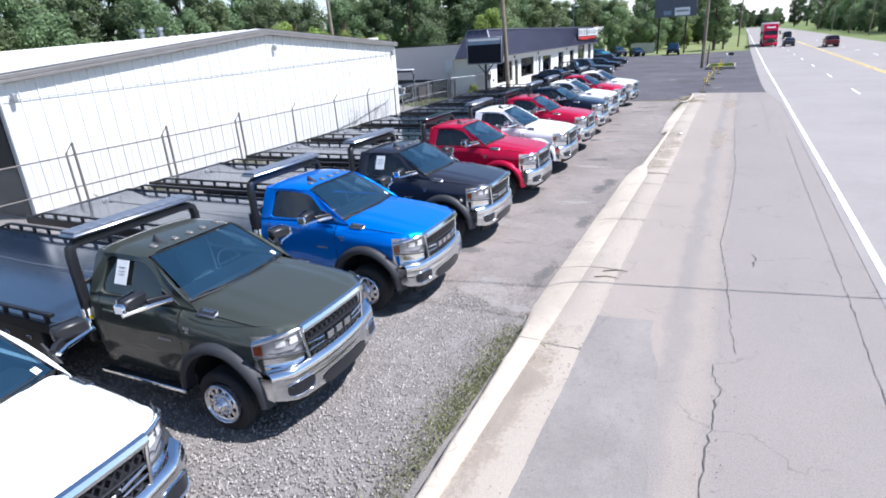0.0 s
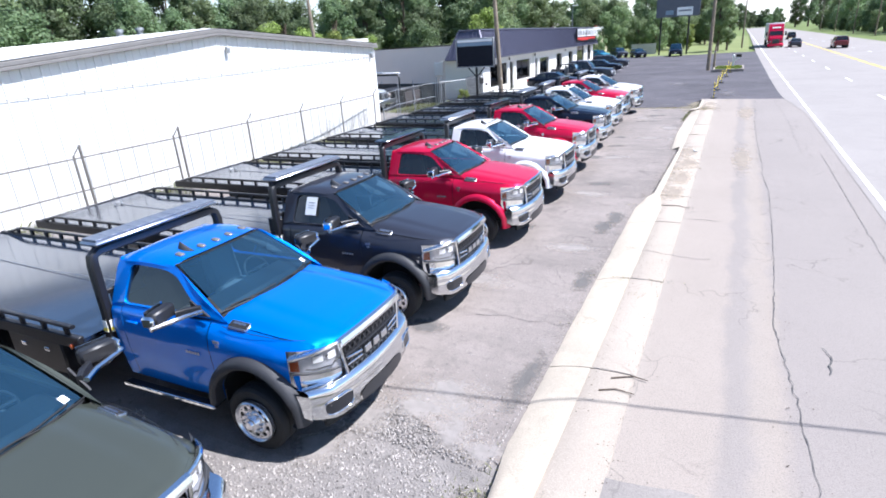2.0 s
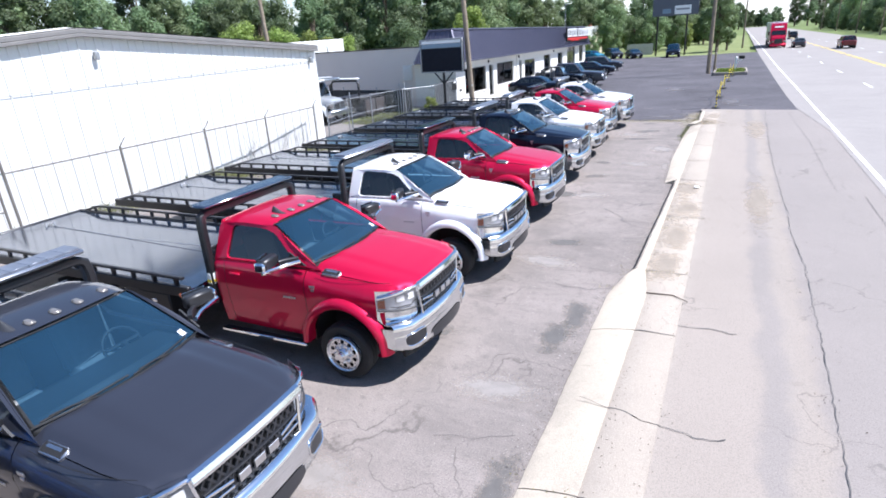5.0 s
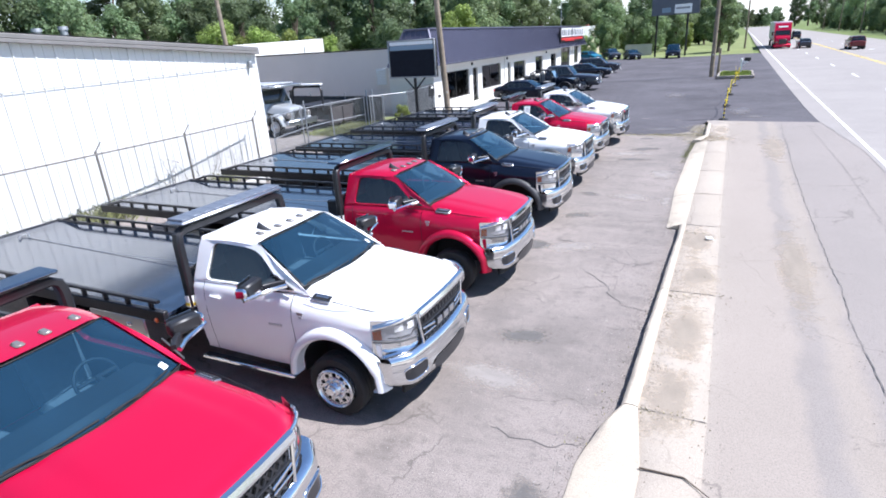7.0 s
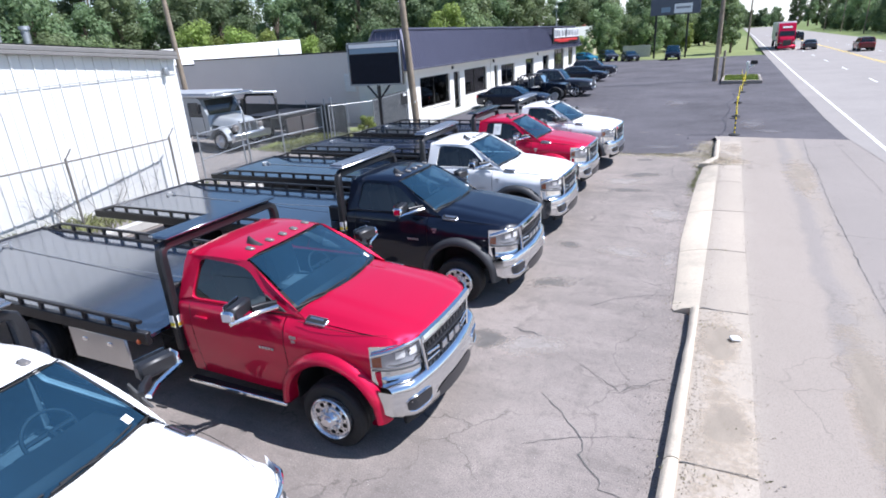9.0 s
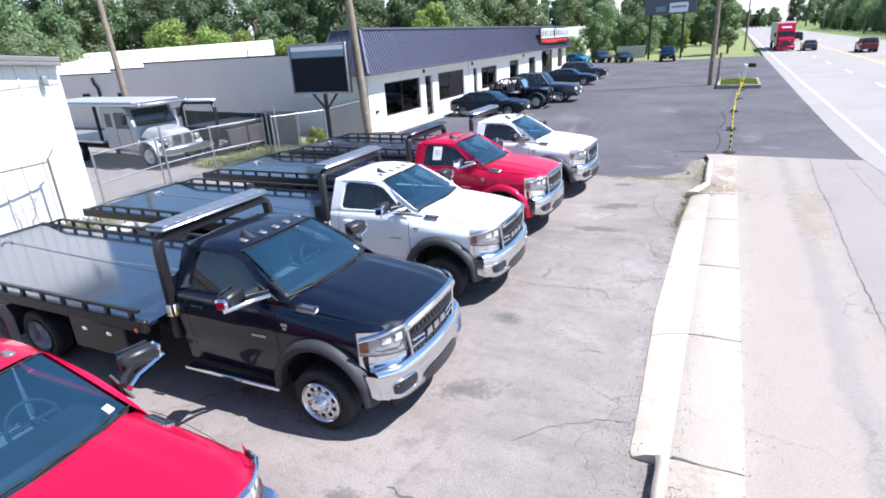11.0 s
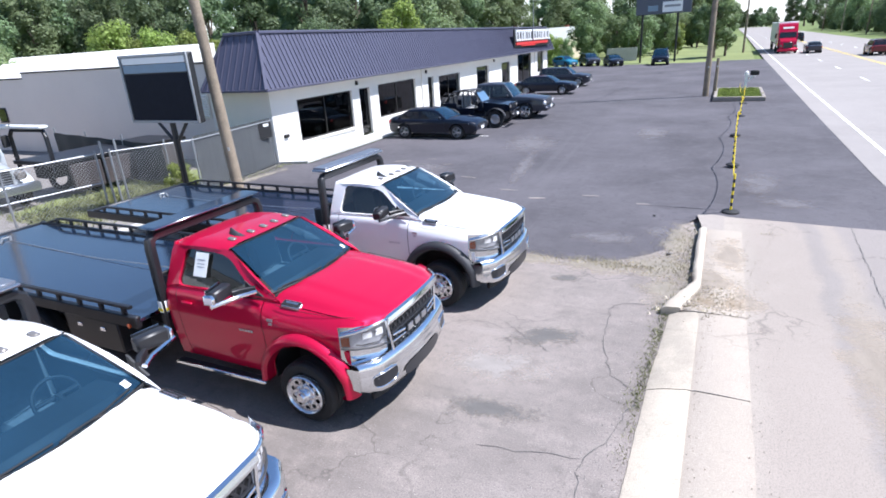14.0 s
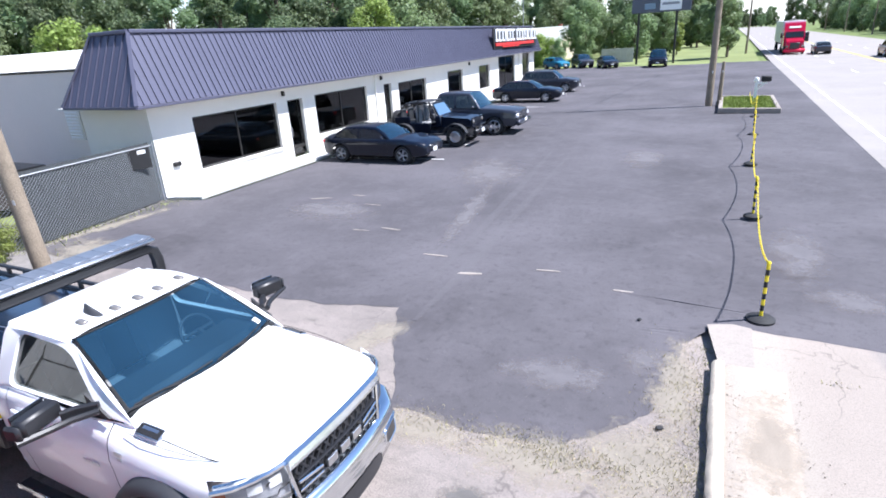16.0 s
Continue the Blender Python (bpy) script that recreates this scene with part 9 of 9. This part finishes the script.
for x, y, k, s, leaf in ((-26.3, 115.5, 4, 0.52, LEAF_C), (-24.2, 116.5, 4, 0.44, LEAF_B), (-28.4, 116.0, 4, 0.55, LEAF_B), (-22.8, 127, 4, 0.66, LEAF_B), (-19.6, 131, 4, 0.8, LEAF_B), (-16.2, 132, 4, 0.95, LEAF_B), (-12.6, 138, 4, 0.8, LEAF_B), (-24.5, 133, 2, 0.8, LEAF_B), (-18.4, 139, 2, 0.95, LEAF_A), (-27.5, 150, 2, 1.0, LEAF_B), (-14.2, 148, 2, 0.9, LEAF_B)):
    tree(k, x, y, s, leaf, "bushy green tree with leaves down to the lawn", "bushy trees at the lawn's edge")
# across the road and far down it
for i in range(34):
    y = 96 + 8.0 * i
    x = 33 + 9 * TREE_RND.random() + (0 if y > 150 else 6)
    leaf = TREE_RND.choice((LEAF_A, LEAF_A, LEAF_B))
    tree(TREE_RND.choice((0, 1, 2, 3)), x, y, TREE_RND.uniform(0.7, 1.0), leaf, MIDT if leaf == LEAF_B else DARKT, "trees across the road")
for i in range(30):
    tree(TREE_RND.choice((4, 4, 2)), 31 + 4 * TREE_RND.random() + (0 if i > 6 else 6), 92 + 8.5 * i, TREE_RND.uniform(0.45, 0.75), TREE_RND.choice((LEAF_A, LEAF_B)), "low bushy tree across the road", "bushes across the road")
for i in range(12):
    tree(TREE_RND.choice((0, 2, 3)), 1 + 2.6 * i, 600 + 40 * TREE_RND.random(), TREE_RND.uniform(0.8, 1.1), LEAF_A, DARKT, "trees at the end of the road")
for i in range(26):
    x, y = -8 - 6 * TREE_RND.random() - (0.012 * i), 215 + 11 * i
    tree(TREE_RND.choice((0, 1, 2, 3)), x, y, TREE_RND.uniform(0.7, 1.0), TREE_RND.choice((LEAF_A, LEAF_B)), DARKT, "trees along the road")
for i in range(18):
    far_gap = 2 < -30 + 7 * i < 30
    tree(TREE_RND.choice((0, 1, 2, 3)), -30 + 7 * i, (640 if far_gap else 470) + 60 * TREE_RND.random(), TREE_RND.uniform(0.6, 0.9) if far_gap else TREE_RND.uniform(1.2, 1.7), LEAF_A, DARKT, "trees at the end of the road")


# ---- loose ground cover ----
def stones(name, label, n, area, size, z, seed):
    rnd = random.Random(seed)
    g = Geo()
    for _ in range(n):
        x, y = area(rnd)
        if x is None:
            continue
        s = size * rnd.uniform(0.5, 1.5)
        a = rnd.uniform(0, 6.28)
        pts = [(x + s * math.cos(a + k * 1.57) * rnd.uniform(0.7, 1.2), y + s * math.sin(a + k * 1.57) * rnd.uniform(0.7, 1.2), z - 0.004) for k in range(4)]
        pts.append((x + s * rnd.uniform(-0.3, 0.3), y + s * rnd.uniform(-0.3, 0.3), z + s * rnd.uniform(0.5, 1.0)))
        g.add(pts, [(0, 1, 4), (1, 2, 4), (2, 3, 4), (3, 0, 4)])
    me = g.mesh(name, 10, fix=False)
    me.materials.append(GRAVEL)
    return tagged(new(name, me), label, "gravel", kind="stuff")


def near_gravel(r):
    x, y = r.uniform(-9.5, -2.65), r.uniform(0.8, 8.6)
    edge = 7.6 + (0.75 if -5.0 < x < -4.0 else 0.2 if x > -4.0 else -0.6) + 0.4 * wobble(x, y, 1.5, 2.0)
    return (x, y) if y < edge and (x < -3.1 or r.random() < 0.75) else (None, None)


stones("loose_gravel", "loose grey and white gravel stones in front of the trucks", 34000, near_gravel, 0.0165, -0.01, 5)
stones("spilled_gravel", "gravel spilled over the old asphalt edge", 2600, lambda r: (min(-2.8, r.gauss(-3.9, 0.8)), min(10.5, 7.9 + abs(r.gauss(0, 0.6)))), 0.013, 0.004, 6)
stones("kerb_grit", "grit and small stones along the kerb", 2600, lambda r: (lambda q: (lerp_table(KERB_LINE, q) - 0.02 - abs(r.gauss(0, 0.28)), q))(r.uniform(9, 41.5)), 0.010, 0.003, 7)
stones("asphalt_crumbs", "small pale crumbs scattered over the weathered asphalt", 2600, lambda r: (r.uniform(-6.4, -2.95), r.uniform(9.5, 41)), 0.0065, 0.003, 9)
stones("yard_stones", "pale gravel stones in the yard", 5000, lambda r: (r.uniform(-24, -16.6), r.uniform(30.8, 38)), 0.012, -0.01, 8)

for nm, lab, n_, place_, seed_ in (("leaf_litter", "brown leaf scraps along the gutter", 700, lambda r: (-1.62 + r.gauss(0, 0.08) + 0.25 * (r.random() < 0.2), r.uniform(3, 42)), 21), ("leaf_litter", "brown scraps along the pavement crack", 450, lambda r: (0.12 + r.gauss(0, 0.09) + 0.2 * (r.random() < 0.2), r.uniform(4, 40)), 22), ("leaf_litter", "dark grit along the kerb foot", 1500, lambda r: (lambda q: (lerp_table(KERB_LINE, q) - 0.01 - abs(r.gauss(0, 0.08)), q))(r.uniform(9, 41)), 23), ("leaf_litter", "brown grit washed along the back of the kerb", 1300, lambda r: (lambda q: (lerp_table(KERB_BACK, q) + 0.03 + abs(r.gauss(0, 0.09)), q))(r.choice((r.uniform(9, 41), r.uniform(19.5, 26), r.gauss(37.9, 0.5)))), 22.5)):
    ob_ = stones(nm, lab, n_, place_, 0.0065, STRIP_Z + 0.016 if seed_ < 23 else 0.004, seed_)
    ob_.data.materials[0] = LITTER


def tufts(name, label, n, place, h, material, seed, cat="grass", thin=1.0):
    rnd = random.Random(seed)
    g = Geo()
    for _ in range(n):
        x, y, z = place(rnd)
        hh = h * rnd.uniform(0.4, 1.3)
        a, w = rnd.uniform(0, 6.28), thin * (0.006 + 0.006 * rnd.random())
        lx, ly = hh * rnd.gauss(0, 0.5), hh * rnd.gauss(0, 0.5)
        c, s = math.cos(a) * w, math.sin(a) * w
        g.add([(x - c, y - s, z), (x + c, y + s, z), (x + c * 0.6 + lx * 0.4, y + s * 0.6 + ly * 0.4, z + hh * 0.6), (x + lx, y + ly, z + hh)], [(0, 1, 2, 3)])
    me = g.mesh(name, 180, fix=False)
    me.materials.append(material)
    return tagged(new(name, me), label, cat, kind="stuff")


tufts("kerb_grass", "green grass growing along the gravel edge", 5200, lambda r: (-2.60 - abs(r.gauss(0, 0.24)), r.choice((r.uniform(3.2, 7.6), r.gauss(5.6, 1.0))), 0.0), 0.045, BLADE, 1, thin=0.6)
tufts("dry_weeds", "dry straw-coloured weeds at the end of the kerb", 1500, lambda r: (-2.62 - abs(r.gauss(0, 0.36)), r.choice((r.gauss(40.9, 0.7), r.gauss(39.2, 0.5))), 0.012), 0.035, STRAW, 2, thin=0.45)
tufts("dry_weeds", "dry weeds in the broken asphalt edge", 1500, lambda r: (r.choice((r.uniform(-6.2, -3.2), r.gauss(-4.0, 0.5))), 39.15 + r.gauss(0, 0.16), 0.012), 0.035, STRAW, 3, thin=0.45)
tufts("kerb_end_grass", "sparse green grass by the kerb's broken end", 1500, lambda r: (lambda q: (lerp_table(KERB_LINE, q) - 0.01 - abs(r.gauss(0, 0.09)), q, 0.01))(r.choice((r.uniform(33.5, 42.2), r.uniform(34.5, 37.4)))), 0.04, BLADE, 4, thin=0.5)
tufts("dry_weeds", "dry straw and weeds over the broken kerb", 900, lambda r: (r.gauss(-2.2, 0.28), r.choice((r.gauss(37.6, 0.25), r.gauss(38.2, 0.4))), 0.14), 0.03, STRAW, 10, thin=0.5)
JOINTS = [(-2.2, 25.85, 0.14), (-1.9, 25.8, 0.14), (-2.1, 29.2, 0.14), (-2.3, 37.3, 0.14), (-1.9, 37.3, 0.14), (-2.45, 37.5, 0.14), (-2.35, 20.5, 0.14), (-2.33, 21.8, 0.14), (-2.8, 13.5, 0.02), (-2.45, 13.3, 0.13), (-2.17, 13.21, 0.14), (-1.65, 13.29, 0.14), (-2.03, 19.16, 0.14), (-1.8, 19.2, 0.14), (-2.21, 22.61, 0.14), (-2.15, 22.5, 0.14), (-1.67, 22.69, 0.14), (-2.62, 19.42, 0.03), (-2.85, 18.5, 0.03), (-2.3, 7.0, 0.14), (-2.0, 7.0, 0.14), (-1.9, 38.0, 0.14), (-2.3, 37.9, 0.14), (-1.9, 6.5, 0.16), (-2.55, 11.4, 0.05), (-2.0, 12.6, 0.14), (-2.0, 21.9, 0.12), (-2.2, 19.2, 0.15), (-2.7, 19.0, 0.1), (-1.75, 23.4, 0.14), (-2.1, 37.6, 0.16), (-1.2, 41.4, 0.16), (-2.75, 26.5, 0.1), (-1.7, 31.0, 0.1)]
tufts("joint_weeds", "small weeds in the kerb joints", 620, lambda r: (lambda j: (j[0] + r.gauss(0, 0.16), j[1] + r.gauss(0, 0.06), j[2]))(r.choice(JOINTS)), 0.026, STRAW, 5)
tufts("shed_weeds", "green weeds at the foot of the shed wall", 5200, lambda r: (-18.0 + r.gauss(0, 0.45), r.choice((r.gauss(24.5, 1.3), r.uniform(10, 31))), 0.0), 0.28, BLADE, 6, "weeds")
tufts("yard_grass", "green grass and weeds under the yard fence", 9500, lambda r: (-20.2 + r.gauss(0, 0.9), r.uniform(37.2, 42.5), 0.0), 0.17, BLADE, 7, "weeds")
tufts("fence_grass", "grass along the shop fence", 800, lambda r: (-18.3 + r.gauss(0, 0.22), r.uniform(41, 46.2), 0.0), 0.07, BLADE, 8, "weeds")
tufts("planter_grass", "bright green grass in the planter island", 6000, lambda r: (r.uniform(PX0 + 0.12, PX1 - 0.12), r.uniform(PY0 + 0.12, PY1 - 0.12), PZ + 0.13), 0.15, LAWN_BLADE, 9)
bush = thing("bush", "bright yellow-green bush by the fence", "bush", pose(-17.9, 40.6, 0) @ Matrix.Diagonal((0.16, 0.16, 0.14, 1)))
part("trunk", KINDS[4][0], BARK, bush)
part("crown", KINDS[4][1], LEAF_C, bush)

for pts in ([(-1.86, 9.93), (-1.61, 10.06), (-1.42, 10.02)], [(-1.95, 9.61), (-1.76, 9.70), (-1.53, 9.66)], [(-2.18, 18.19), (-1.76, 18.21), (-1.52, 18.02)]):
    tw = thing("twig", "thin dark dry twig lying on the pavement", "twig", pose(*pts[0], STRIP_Z + 0.024))
    part("stem", Geo().tube([(a_ - pts[0][0], b_ - pts[0][1], 0.004 * i_) for i_, (a_, b_) in enumerate(pts)], [0.011, 0.009, 0.005], 6), BARK, tw)

# scraps on the ground
for x, y, z, s, m_, lab in ((-3.04, 40.0, 0.03, 0.06, RUBBER, "small black rubber scrap on the asphalt"), (-1.83, 25.5, STRIP_Z + 0.05, 0.10, PAPER, "white paper scrap beside the kerb"), (-3.6, 42.6, 0.03, 0.05, RUBBER, "small dark twig of rubber on the lot")):
    sc = thing("litter", lab, "litter", pose(x, y, z, 8, 5, random.uniform(0, 90)))
    part("scrap", Geo().box((0, 0, 0), (s * 1.4, s, s * 0.35), s * 0.1), m_, sc)
